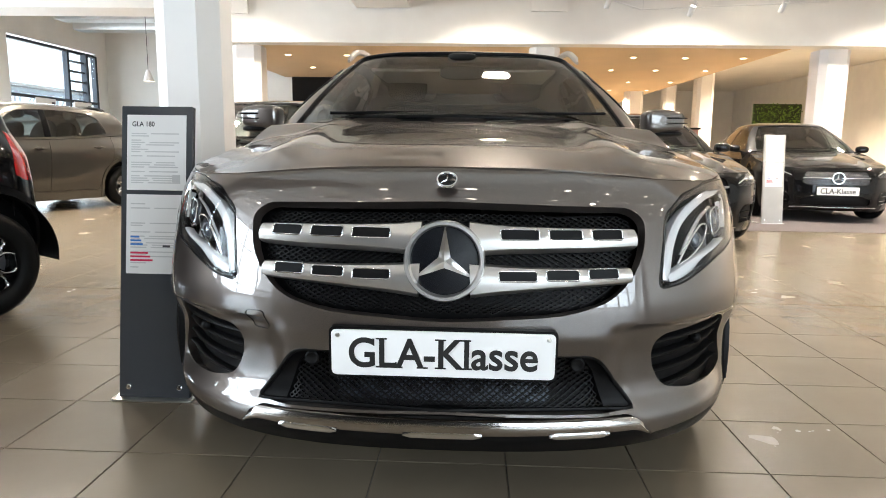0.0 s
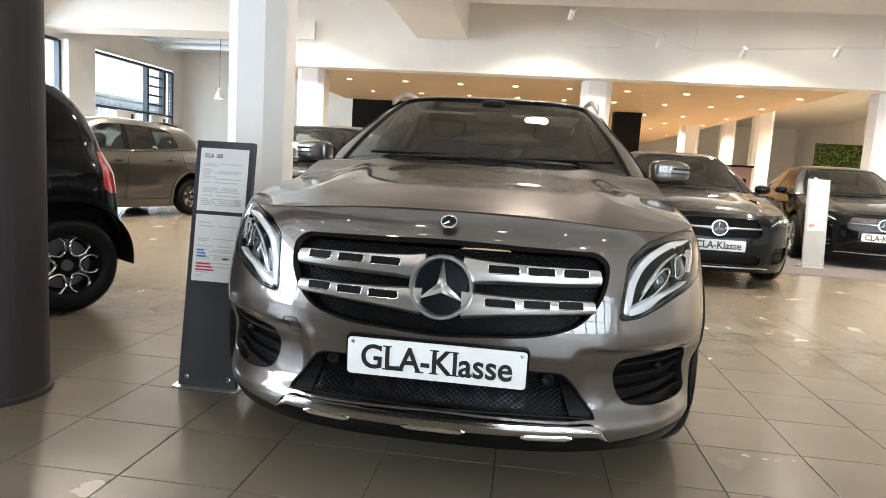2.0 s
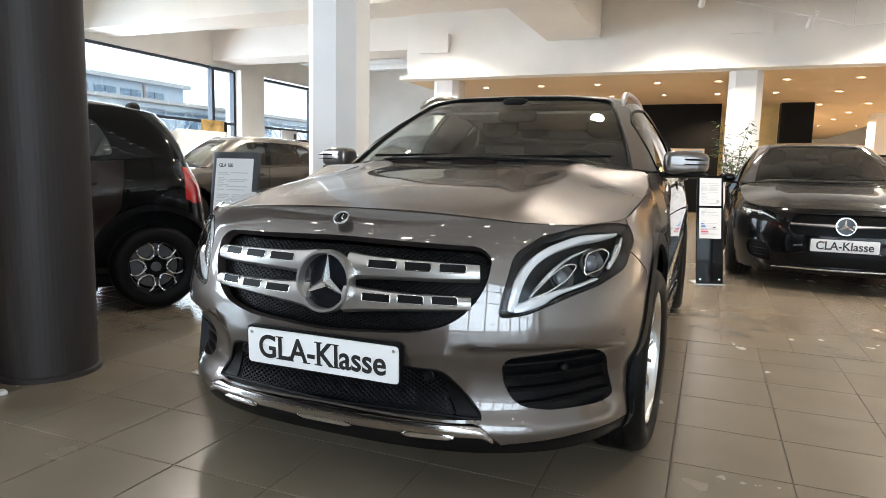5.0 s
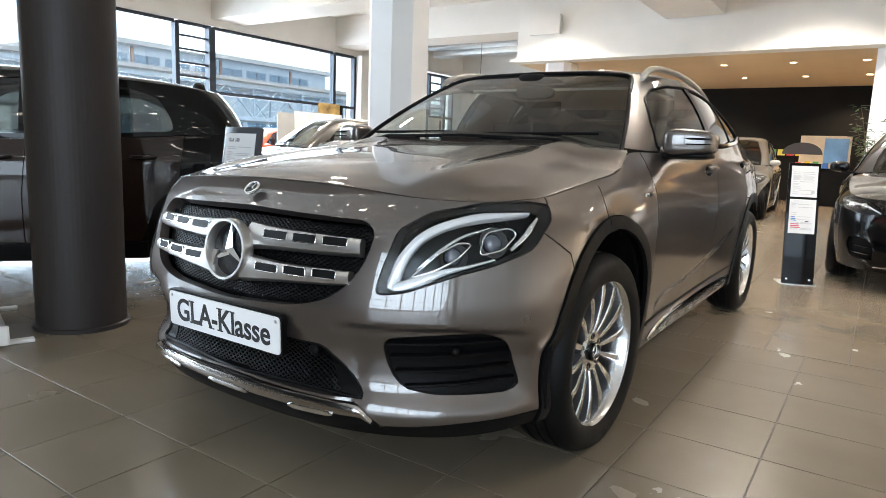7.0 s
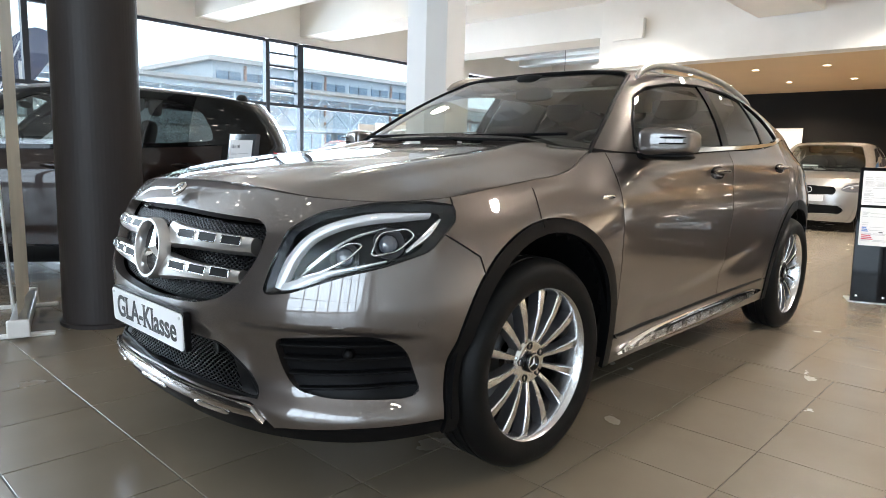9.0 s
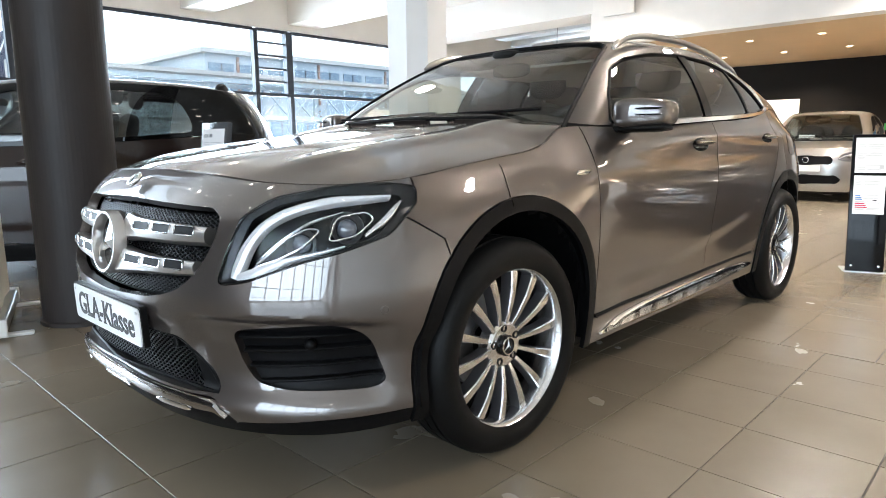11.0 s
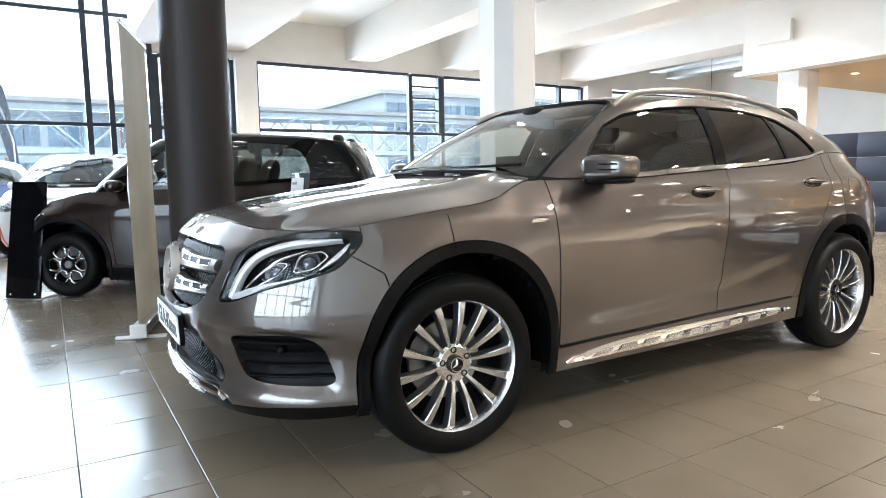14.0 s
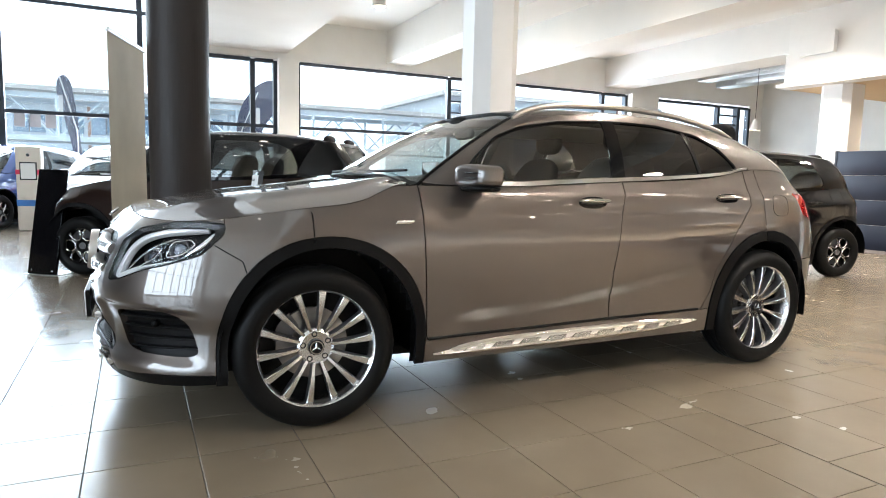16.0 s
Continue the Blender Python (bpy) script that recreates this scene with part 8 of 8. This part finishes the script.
rows = []
for i in range(13):
    x = 0.03 + 0.84 * i / 12
    rows.append([bm.verts.new((x, 0.006 * math.sin(i * 0.9 + j * 0.35) * (1 - j / 12), 0.10 + 1.95 * j / 12)) for j in range(13)])
for a, b in zip(rows[:-1], rows[1:]):
    for j in range(12):
        bm.faces.new((a[j], b[j], b[j + 1], a[j + 1]))
bmesh.ops.solidify(bm, geom=bm.faces[:], thickness=0.002)
part("fabric", bm, FABRIC, bn, "beige cloth panel", 50)
part("top_rail", box_bm(0.02, 0.89, -0.012, 0.012, 2.045, 2.075, 0.004), STEEL, bn)
part("support_pole", tube_bm([(0.45, 0.05, 0.05), (0.45, 0.09, 1.0), (0.45, 0.012, 2.06)], 0.009, 8), STEEL, bn, "", 60)

# ---- carpets, boards, rear furniture ----
for x0, x1, y0, y1 in ((3.3, 12.0, 5.6, 10.9), (-5.2, -2.3, 10.15, 11.2)):
    ob = empty("carpet", pose(0, 0, 0), "dark grey display carpet laid on the tiles", "carpet", "", "structure")
    box("carpet_pile", x0, x1, y0, y1, 0.0, 0.008, CARPET, ob, 0.003)
NAVY = mat("navy_board", (0.010, 0.016, 0.034), 0.4, var=0.1, scale=2)
ob = empty("partition_board", pose(-3.0, 10.8, 0), "dark navy display partition of wide panels", "partition")
for j in range(4):
    for i in range(2):
        box("panel", -1.02 + i * 1.0, -0.025 + i * 1.0, -0.03, 0.03, 0.01 + j * 0.425, 0.43 + j * 0.425, NAVY, ob, 0.004)
part("post", box_bm(-1.06, -1.02, -0.04, 0.04, 0, 1.72, 0.004), FRAME, ob)

SKY_POSTER = mat("sky_blue_print", (0.16, 0.34, 0.60), 0.5, var=0.25, scale=3)
SAND = mat("sand_board", (0.62, 0.52, 0.38), 0.6, var=0.08)
ob = empty("display_table", pose(0.28, 16.5, 0), "dark display counter with a picture board and small goods", "table")
part("counter_body", box_bm(-0.65, 0.65, -0.3, 0.3, 0.0, 0.88, 0.01), BLACK_PLASTIC, ob, "black counter")
part("counter_top", box_bm(-0.68, 0.68, -0.33, 0.33, 0.88, 0.92, 0.008), BLACK_GLOSS, ob)
part("picture_board", box_bm(-0.56, 0.55, 0.26, 0.30, 0.92, 1.72, 0.006), SAND, ob, "sand coloured board")
part("picture", box_bm(-0.02, 0.5, 0.245, 0.258, 1.05, 1.66), SKY_POSTER, ob, "blue picture")
bm = prism_bm([(-0.5 + 0.46 * math.cos(a), 1.25 + 0.3 * math.sin(a)) for a in [math.pi * i / 12 for i in range(13)]], 0.244, 0.259, "y")
part("dark_arch", bm, INK_DARK, ob, "dark arch print")
for i, c in enumerate(((0.65, 0.06, 0.03), (0.70, 0.45, 0.02), (0.08, 0.35, 0.08), (0.05, 0.15, 0.5), (0.7, 0.6, 0.1), (0.5, 0.03, 0.05))):
    mm = mat("goods_colour", c, 0.4)
    for j in range(2):
        g = empty("gift_box", pose(-0.30 + 0.2 * i + 0.05, 16.28 + 0.16 * j, 0.92), "small bright coloured gift box on the counter", "box", "gift boxes")
        part("carton", box_bm(-0.06, 0.06, -0.05, 0.05, 0, 0.10 + 0.03 * ((i + j) % 3), 0.004), mm, g)
for i, c in enumerate(((0.65, 0.06, 0.03), (0.75, 0.5, 0.03), (0.08, 0.4, 0.1), (0.7, 0.62, 0.1), (0.5, 0.03, 0.05), (0.75, 0.5, 0.03))):
    g = empty("wall_tile_sample", pose(-1.5 + 0.22 * i, 17.97, 1.22), "bright coloured sample square on the dark wall", "sample", "colour samples")
    part("swatch", box_bm(-0.09, 0.09, -0.03, 0.008, 0, 0.16, 0.004), mat("swatch_colour", c, 0.4), g)

d = structure(empty("door_1", pose(-3.62, 17.98, 0), "white flush door in the dark wall, closed", "door"))
part("door_leaf", box_bm(-0.45, 0.45, -0.045, 0.0, 0.01, 2.03, 0.004), WHITE_PLASTIC, d)
for x in (-0.5, 0.45):
    part("door_frame", box_bm(x, x + 0.05, -0.06, 0.0, 0, 2.08, 0.003), WHITE_PLASTIC, d)
part("door_frame", box_bm(-0.45, 0.45, -0.06, 0.0, 2.035, 2.08, 0.003), WHITE_PLASTIC, d)
part("door_handle", tube_bm([(0.38, -0.045, 1.02), (0.38, -0.09, 1.02), (0.27, -0.09, 1.02)], 0.010, 8), STEEL, d, "steel handle", 60)
g = empty("wall_sign", pose(-4.35, 17.95, 1.62), "small red sign on the dark wall", "sign")
part("sign_plate", box_bm(-0.09, 0.09, -0.02, 0.03, 0, 0.2, 0.004), RED_INK, g)

PINK = mat("rosewood_panel", (0.30, 0.17, 0.13), 0.5, var=0.1, scale=2)
ob = empty("reception_counter", pose(5.05, 15, 0), "tall pinkish brown reception counter with dark top", "counter")
for i in range(3):
    part("front_panel", box_bm(-0.86 + 0.58 * i, -0.285 + 0.58 * i, -0.04, 0.0, 0.02, 1.50, 0.004), PINK, ob)
part("counter_top", box_bm(-0.92, 0.92, -0.10, 0.4, 1.50, 1.55, 0.006), DARK_WALL, ob)
part("side_panel", box_bm(-0.90, -0.86, 0.0, 0.4, 0.0, 1.50, 0.004), PINK, ob)
part("side_panel", box_bm(0.86, 0.90, 0.0, 0.4, 0.0, 1.50, 0.004), PINK, ob)
mo = empty("desk", pose(5.2, 13.9, 0), "dark office desk before the reception counter", "desk")
part("desktop", box_bm(-0.7, 0.7, -0.35, 0.35, 0.71, 0.74, 0.004), DARK_WALL, mo)
for x in (-0.64, 0.64):
    for y in (-0.3, 0.3):
        part("leg", box_bm(x - 0.025, x + 0.025, y - 0.025, y + 0.025, 0, 0.71, 0.003), STEEL, mo)
mo = empty("monitor", pose(5.2, 13.9, 0.74), "black computer monitor on the desk", "monitor")
part("screen_case", box_bm(-0.28, 0.28, -0.02, 0.02, 0.12, 0.46, 0.006), BLACK_PLASTIC, mo)
part("screen_glass", box_bm(-0.265, 0.265, 0.018, 0.024, 0.135, 0.445), BLACK_GLOSS, mo)
part("stand", box_bm(-0.03, 0.03, -0.03, 0.0, 0.015, 0.2, 0.004), BLACK_PLASTIC, mo)
part("foot", box_bm(-0.12, 0.12, -0.1, 0.08, 0.0, 0.015, 0.004), BLACK_PLASTIC, mo)

MOSS = mat("moss_green", (0.10, 0.17, 0.025), 0.9, var=0.8, scale=7.0, bump=0.8, bump_scale=30)
ob = empty("plant_wall", pose(12.9, 26, 0), "framed wall panel of green plants and moss", "plant")
rnd = random.Random(5)
bm = bmesh.new()
for i in range(700):
    x, z = rnd.uniform(-0.95, 0.95), rnd.uniform(1.25, 2.9)
    a, l_ = rnd.uniform(0, 6.28), rnd.uniform(0.06, 0.16)
    dx, dz = math.cos(a) * l_, math.sin(a) * l_
    vs = [bm.verts.new(p) for p in ((x, 0, z), (x + dx * 0.5 - dz * 0.18, -0.06, z + dz * 0.5 + dx * 0.18), (x + dx, -0.04, z + dz), (x + dx * 0.5 + dz * 0.18, -0.07, z + dz * 0.5 - dx * 0.18))]
    bm.faces.new(vs)
tagged(part("leaves", bm, MOSS, ob, "green leaves"), kind="stuff")
part("panel_back", box_bm(-1.0, 1.0, 0.0, 0.08, 1.2, 2.95, 0.01), mat("dark_moss", (0.02, 0.035, 0.01), 0.9, var=0.5), ob)
for x in (-0.9, 0.84):
    part("post", box_bm(x, x + 0.06, 0.0, 0.06, 0, 1.2, 0.004), FRAME, ob)

# potted plant by the column
LEAF = mat("ficus_leaf", (0.045, 0.085, 0.02), 0.4, var=0.35, scale=9)
BARK = mat("plant_stem", (0.10, 0.07, 0.045), 0.8, var=0.2, scale=20)
pl = empty("potted_plant", pose(1.38, 10.95, 0), "tall slender potted plant with sparse green leaves", "plant")
part("pot", lathe_bm([(0.0, 0.0), (0.15, 0.0), (0.19, 0.36), (0.20, 0.38), (0.18, 0.38), (0.17, 0.34), (0.0, 0.33)], 32, "z"), BLACK_PLASTIC, pl, "dark pot", 40)
rnd = random.Random(11)
lv = bmesh.new()
for k in range(7):
    a = k * 0.95
    top = 1.30 + 0.78 * rnd.random()
    pts = [(0.05 * math.cos(a) + 0.26 * t * t * math.cos(a), 0.05 * math.sin(a) + 0.26 * t * t * math.sin(a), 0.33 + (top - 0.33) * t) for t in [i / 9 for i in range(10)]]
    part("stem", tube_bm(pts, [0.011 - 0.0008 * i for i in range(10)], 6), BARK, pl, "", 60)
    for j in range(46):
        t = rnd.uniform(0.5, 1.0)
        i = min(int(t * 9), 8)
        c = Vector(pts[i]).lerp(Vector(pts[i + 1]), t * 9 - i)
        b = rnd.uniform(0, 6.28)
        d = Vector((math.cos(b), math.sin(b), rnd.uniform(-0.5, 0.4))).normalized()
        s_ = d.cross(Vector((0, 0, 1))).normalized()
        c = c + d * rnd.uniform(0.0, 0.10)
        n_ = rnd.uniform(0.09, 0.15)
        p = [c, c + d * n_ * 0.35 + s_ * n_ * 0.2, c + d * n_ * 0.75 + s_ * n_ * 0.15 - Vector((0, 0, 0.008)), c + d * n_ - Vector((0, 0, 0.02)), c + d * n_ * 0.75 - s_ * n_ * 0.15 - Vector((0, 0, 0.008)), c + d * n_ * 0.35 - s_ * n_ * 0.2]
        vs = [lv.verts.new(q) for q in p]
        lv.faces.new((vs[0], vs[1], vs[2], vs[3]))
        lv.faces.new((vs[0], vs[3], vs[4], vs[5]))
tagged(part("crown", lv, LEAF, pl, "small pointed green leaves"), kind="stuff")

# boards by the windows
PICTURE = mat("sepia_picture", (0.30, 0.20, 0.07), 0.5, var=0.6, scale=5)
ob = empty("display_board", pose(-9.5, 8.95, 0, 0, 0, 90), "tall white display board with a curved grey print", "board")
part("board", box_bm(-0.75, 0.75, -0.02, 0.02, 0.05, 1.75, 0.004), WHITE_PLASTIC, ob)
part("grey_sweep", prism_bm([(0.25, 0.06), (0.74, 1.74), (0.70, 1.74), (0.45, 1.0), (0.15, 0.06)], -0.026, -0.021, "y"), INK, ob)
part("side_board", box_bm(-1.25, -0.76, 0.0, 0.03, 0.05, 1.70, 0.004), LIGHT_PANEL, ob)
for x in (-0.7, 0.65):
    part("foot", box_bm(x, x + 0.05, -0.2, 0.2, 0, 0.05, 0.004), STEEL, ob)
part("picture", box_bm(0.0, 0.72, 0.022, 0.03, 1.66, 2.0), PICTURE, ob, "yellow brown picture")
part("picture_post", box_bm(0.72, 0.80, 0.0, 0.03, 0.05, 1.98, 0.003), BLACK_PLASTIC, ob, "black post")
for y in (13.55, 15.1):
    ob = empty("poster_stand", pose(-10.5, y, 0, 0, 0, 90), "white poster on a thin black stand by the window", "poster", "poster stands")
    part("poster", box_bm(-0.38, 0.38, -0.01, 0.01, 1.45, 2.02, 0.003), PAPER, ob)
    part("print_mark", box_bm(0.20, 0.32, -0.016, -0.011, 1.62, 1.94), INK_DARK, ob)
    part("pole", tube_bm([(0, 0.02, 0), (0, 0.02, 1.5)], 0.012, 8), BLACK_PLASTIC, ob, "", 60)
    part("foot", lathe_bm([(0.0, 0.0), (0.18, 0.0), (0.18, 0.012), (0.0, 0.02)], 24, "z"), BLACK_PLASTIC, ob, "", 40)

KIOSK = mat("kiosk_beige", (0.66, 0.60, 0.52), 0.4, var=0.04)
ob = empty("charging_kiosk", pose(-9.5, -2.25, 0, 0, 0, 80), "beige terminal kiosk with a screen and blue orange base", "kiosk")
part("kiosk_body", box_bm(-0.19, 0.19, -0.09, 0.09, 0.0, 1.42, 0.02), KIOSK, ob)
part("screen", box_bm(-0.13, 0.13, -0.098, -0.088, 0.86, 1.16, 0.004), BLACK_GLOSS, ob, "dark screen")
part("screen_image", box_bm(-0.11, 0.11, -0.102, -0.0985, 0.88, 1.14), PAPER, ob, "pale screen picture")
part("camera_eye", lathe_bm([(0.028, -0.088), (0.026, -0.098), (0.0, -0.10)], 16, "y"), BLACK_GLOSS, ob).location = (0, 0, 1.28)
part("blue_band", box_bm(-0.192, 0.192, -0.092, 0.092, 0.42, 0.52), BLUE_INK, ob)
part("red_band", box_bm(-0.192, 0.192, -0.092, 0.092, 0.95, 1.03, 0.0), RED_INK, ob)
for j in range(2):
    g = empty("traffic_cone", pose(-9.2 - 0.3 * j, -1.75 + 0.2 * j, 0), "small orange cone with a white ring", "cone", "cones")
    part("cone_body", lathe_bm([(0.0, 0.02), (0.10, 0.02), (0.02, 0.42), (0.0, 0.42)], 20, "z"), mat("cone_orange", (0.8, 0.14, 0.02), 0.5) if "cone_orange" not in bpy.data.materials else bpy.data.materials["cone_orange"], g, "", 40)
    part("cone_foot", box_bm(-0.13, 0.13, -0.13, 0.13, 0, 0.02, 0.004), bpy.data.materials["cone_orange"], g)
    part("cone_ring", lathe_bm([(0.072, 0.17), (0.049, 0.28)], 20, "z"), PAPER, g, "white ring", 40)
ob = empty("window_lettering", pose(X_WIN + 0.01, -2.35, 1.85, 90, 0, 90), "grey sticker shapes on the glass", "sticker")
for i in range(3):
    part("sticker_bar", box_bm(-0.36 + 0.26 * i, -0.18 + 0.26 * i, 0.0, 0.26, 0.0, 0.004), INK, ob)

# ---- outside ----
FLAG = mat("navy_flag", (0.018, 0.030, 0.07), 0.7, var=0.15, scale=3)
FLAGS = (
    (((-1.87, 1.2), (-2.02, 2.0), (-2.22, 2.85), (-2.20, 3.12), (-2.06, 3.24), (-1.92, 3.08), (-1.82, 2.4), (-1.72, 1.2)), (-1.80, -1.82, -2.14)),
    (((1.85, 1.6), (1.74, 2.2), (1.88, 2.8), (2.22, 3.3), (2.6, 3.5), (2.9, 3.42), (2.98, 3.2), (2.9, 2.9), (2.5, 2.35), (2.12, 1.6)), (1.95, 1.80, 2.3)),
)
for outline, (ya, yb, yc) in FLAGS:
    ob = empty("feather_flag", pose(-14, ya, -0.05), "dark blue feather flag on a curved pole outside", "flag", "feather flags")
    part("pole", tube_bm([(0.03, 0, 0.05), (0.03, yb - ya, 2.0), (0.03, yc - ya, 3.2)], 0.016, 6), STEEL, ob, "", 60)
    part("flag_cloth", prism_bm(rounded([(y - ya, z + 0.05) for y, z in outline], 0.2, 4), -0.003, 0.003, "x"), FLAG, ob, "dark blue cloth", 60)
    part("flag_print", box_bm(0.004, 0.008, yc - ya - 0.05, yc - ya + 0.05, 2.3, 2.8), LIGHT_PANEL, ob, "pale printed bar")
    part("flag_foot", lathe_bm([(0.0, 0.0), (0.25, 0.0), (0.25, 0.05), (0.03, 0.09), (0.0, 0.09)], 20, "z"), BLACK_PLASTIC, ob, "", 40)

TRUSS = mat("white_blue_steel", (0.55, 0.66, 0.74), 0.5, var=0.08)
ob = empty("steel_bridge", pose(-24, 0, 0), "pale steel lattice footbridge outside the windows", "bridge")
for z in (2.1, 3.55):
    for x in (-1.2, 1.2):
        box("chord", x - 0.09, x + 0.09, -30, 60, z - 0.09, z + 0.09, TRUSS, ob)
box("deck", -1.1, 1.1, -30, 60, 2.02, 2.10, TRUSS, ob)
box("bridge_roof", -1.5, 1.5, -30, 60, 3.70, 3.85, LIGHT_PANEL, ob)
for i in range(30):
    y = -30 + 3.0 * i
    for x in (-1.2, 1.2):
        part("post", tube_bm([(x, y, 2.1), (x, y, 3.55)], 0.06, 6), TRUSS, ob)
        part("diagonal", tube_bm([(x, y, 2.1), (x, y + 1.5, 3.55), (x, y + 3.0, 2.1)], 0.05, 6), TRUSS, ob)
    if i % 4 == 0:
        part("pier", tube_bm([(0, y, -0.05), (0, y, 2.02)], 0.16, 8), TRUSS, ob)

WALL_BLUE = mat("pale_blue_cladding", (0.40, 0.48, 0.54), 0.6, var=0.08, scale=0.4)
BRICK_RED = mat("brown_cladding", (0.26, 0.16, 0.12), 0.7, var=0.1, scale=0.5)
PANE_BLUE = mat("far_window_glass", (0.10, 0.19, 0.28), 0.08, var=0.2, scale=0.3, spec=0.8)


def far_building(x, y0, y1, z1, storeys, bay, wall_mat, label):
    ob = empty("office_building", pose(x, 0, 0), label, "building", "far buildings")
    box("wall", -14, 0, y0, y1, -0.05, z1, wall_mat, ob)
    box("roof", -14.4, 0.5, y0 - 0.5, y1 + 0.5, z1, z1 + 0.35, LIGHT_PANEL, ob)
    h = z1 / storeys
    k = int((y1 - y0) / bay)
    me = None
    for s_ in range(storeys):
        for i in range(k):
            w = new("window")
            w.parent = ob
            w.location = (0.02, y0 + bay * (i + 0.5), h * (s_ + 0.55))
            if me is None:
                me = (box("pane", 0.0, 0.06, -bay * 0.40, bay * 0.40, -h * 0.30, h * 0.28, PANE_BLUE, w).data, box("window_frame", 0.061, 0.10, -0.05, 0.05, -h * 0.30, h * 0.28, FRAME, w).data)
            else:
                link("pane", me[0], None, w)
                link("window_frame", me[1], None, w)
            if i % 3 == 1:
                box("cladding_pier", 0.0, 0.12, -bay * 0.5, -bay * 0.42, -h * 0.45, h * 0.42, BRICK_RED, w)
    return ob


far_building(-46, 23, 46, 7.9, 2, 2.6, WALL_BLUE, "flat-roofed office block with blue glass beyond the bridge")
far_building(-60, 48, 78, 7.0, 2, 3.0, WALL_BLUE, "pale low office block in the distance")
far_building(-55, -22, 8, 6.0, 2, 2.6, WALL_BLUE, "pale blue glazed office block beyond the forecourt")

# ---- floor tiles ----


def tile_mesh(w, d):
    a, b, c = w / 2 - 0.0020, d / 2 - 0.0020, 0.0014
    v = [(-a, -b, -0.004), (a, -b, -0.004), (a, b, -0.004), (-a, b, -0.004)]
    v += [(-a, -b, -0.0008), (a, -b, -0.0008), (a, b, -0.0008), (-a, b, -0.0008)]
    v += [(-a + c, -b + c, 0), (a - c, -b + c, 0), (a - c, b - c, 0), (-a + c, b - c, 0)]
    f = [(8, 9, 10, 11)]
    for o in (0, 4):
        f += [(o + i, o + (i + 1) % 4, o + 4 + (i + 1) % 4, o + 4 + i) for i in range(4)]
    return v, f


PITCH_X, PITCH_Y, JOINT_Y = 0.394, 0.384, 1.76
rows = []
y = 1.45
while y > -10.4:
    rows.append((y - PITCH_Y, y, 0.97))
    y -= PITCH_Y
rows.append((1.45, JOINT_Y - 0.004, 0.97))
y = JOINT_Y + 0.004
while y < 37.5:
    rows.append((y, y + PITCH_Y, 0.97 + PITCH_X / 2))
    y += PITCH_Y
floor_ob = bpy.data.objects["floor"]
shared, V, F = {}, [], []
for y0, y1, xs in rows:
    k0 = math.ceil((X_WIN - xs) / PITCH_X)
    k1 = math.floor((15.6 - xs) / PITCH_X)
    for k in range(k0, k1):
        cx, cy, d = xs + (k + 0.5) * PITCH_X, (y0 + y1) / 2, round(y1 - y0, 4)
        v, f = tile_mesh(PITCH_X, d)
        if -1.6 < cx < 4.2 and -2.9 < cy < 4.2 and not (-0.75 < cx < 0.6 and cy > -0.3):
            if d not in shared:
                shared[d] = bpy.data.meshes.new("floor_tile")
                shared[d].from_pydata(v, [], f)
                shared[d].materials.append(TILE)
            t = new("floor_tile", shared[d])
            t.location = (cx, cy, 0)
            t.parent = floor_ob
        else:
            o = len(V)
            V += [(a + cx, b + cy, c) for a, b, c in v]
            F += [tuple(i + o for i in q) for q in f]
me = bpy.data.meshes.new("floor_tile_field")
me.from_pydata(V, [], F)
tagged(link("floor_tile_field", me, TILE, floor_ob, "beige grey stoneware tiles with thin joints"), kind="stuff")
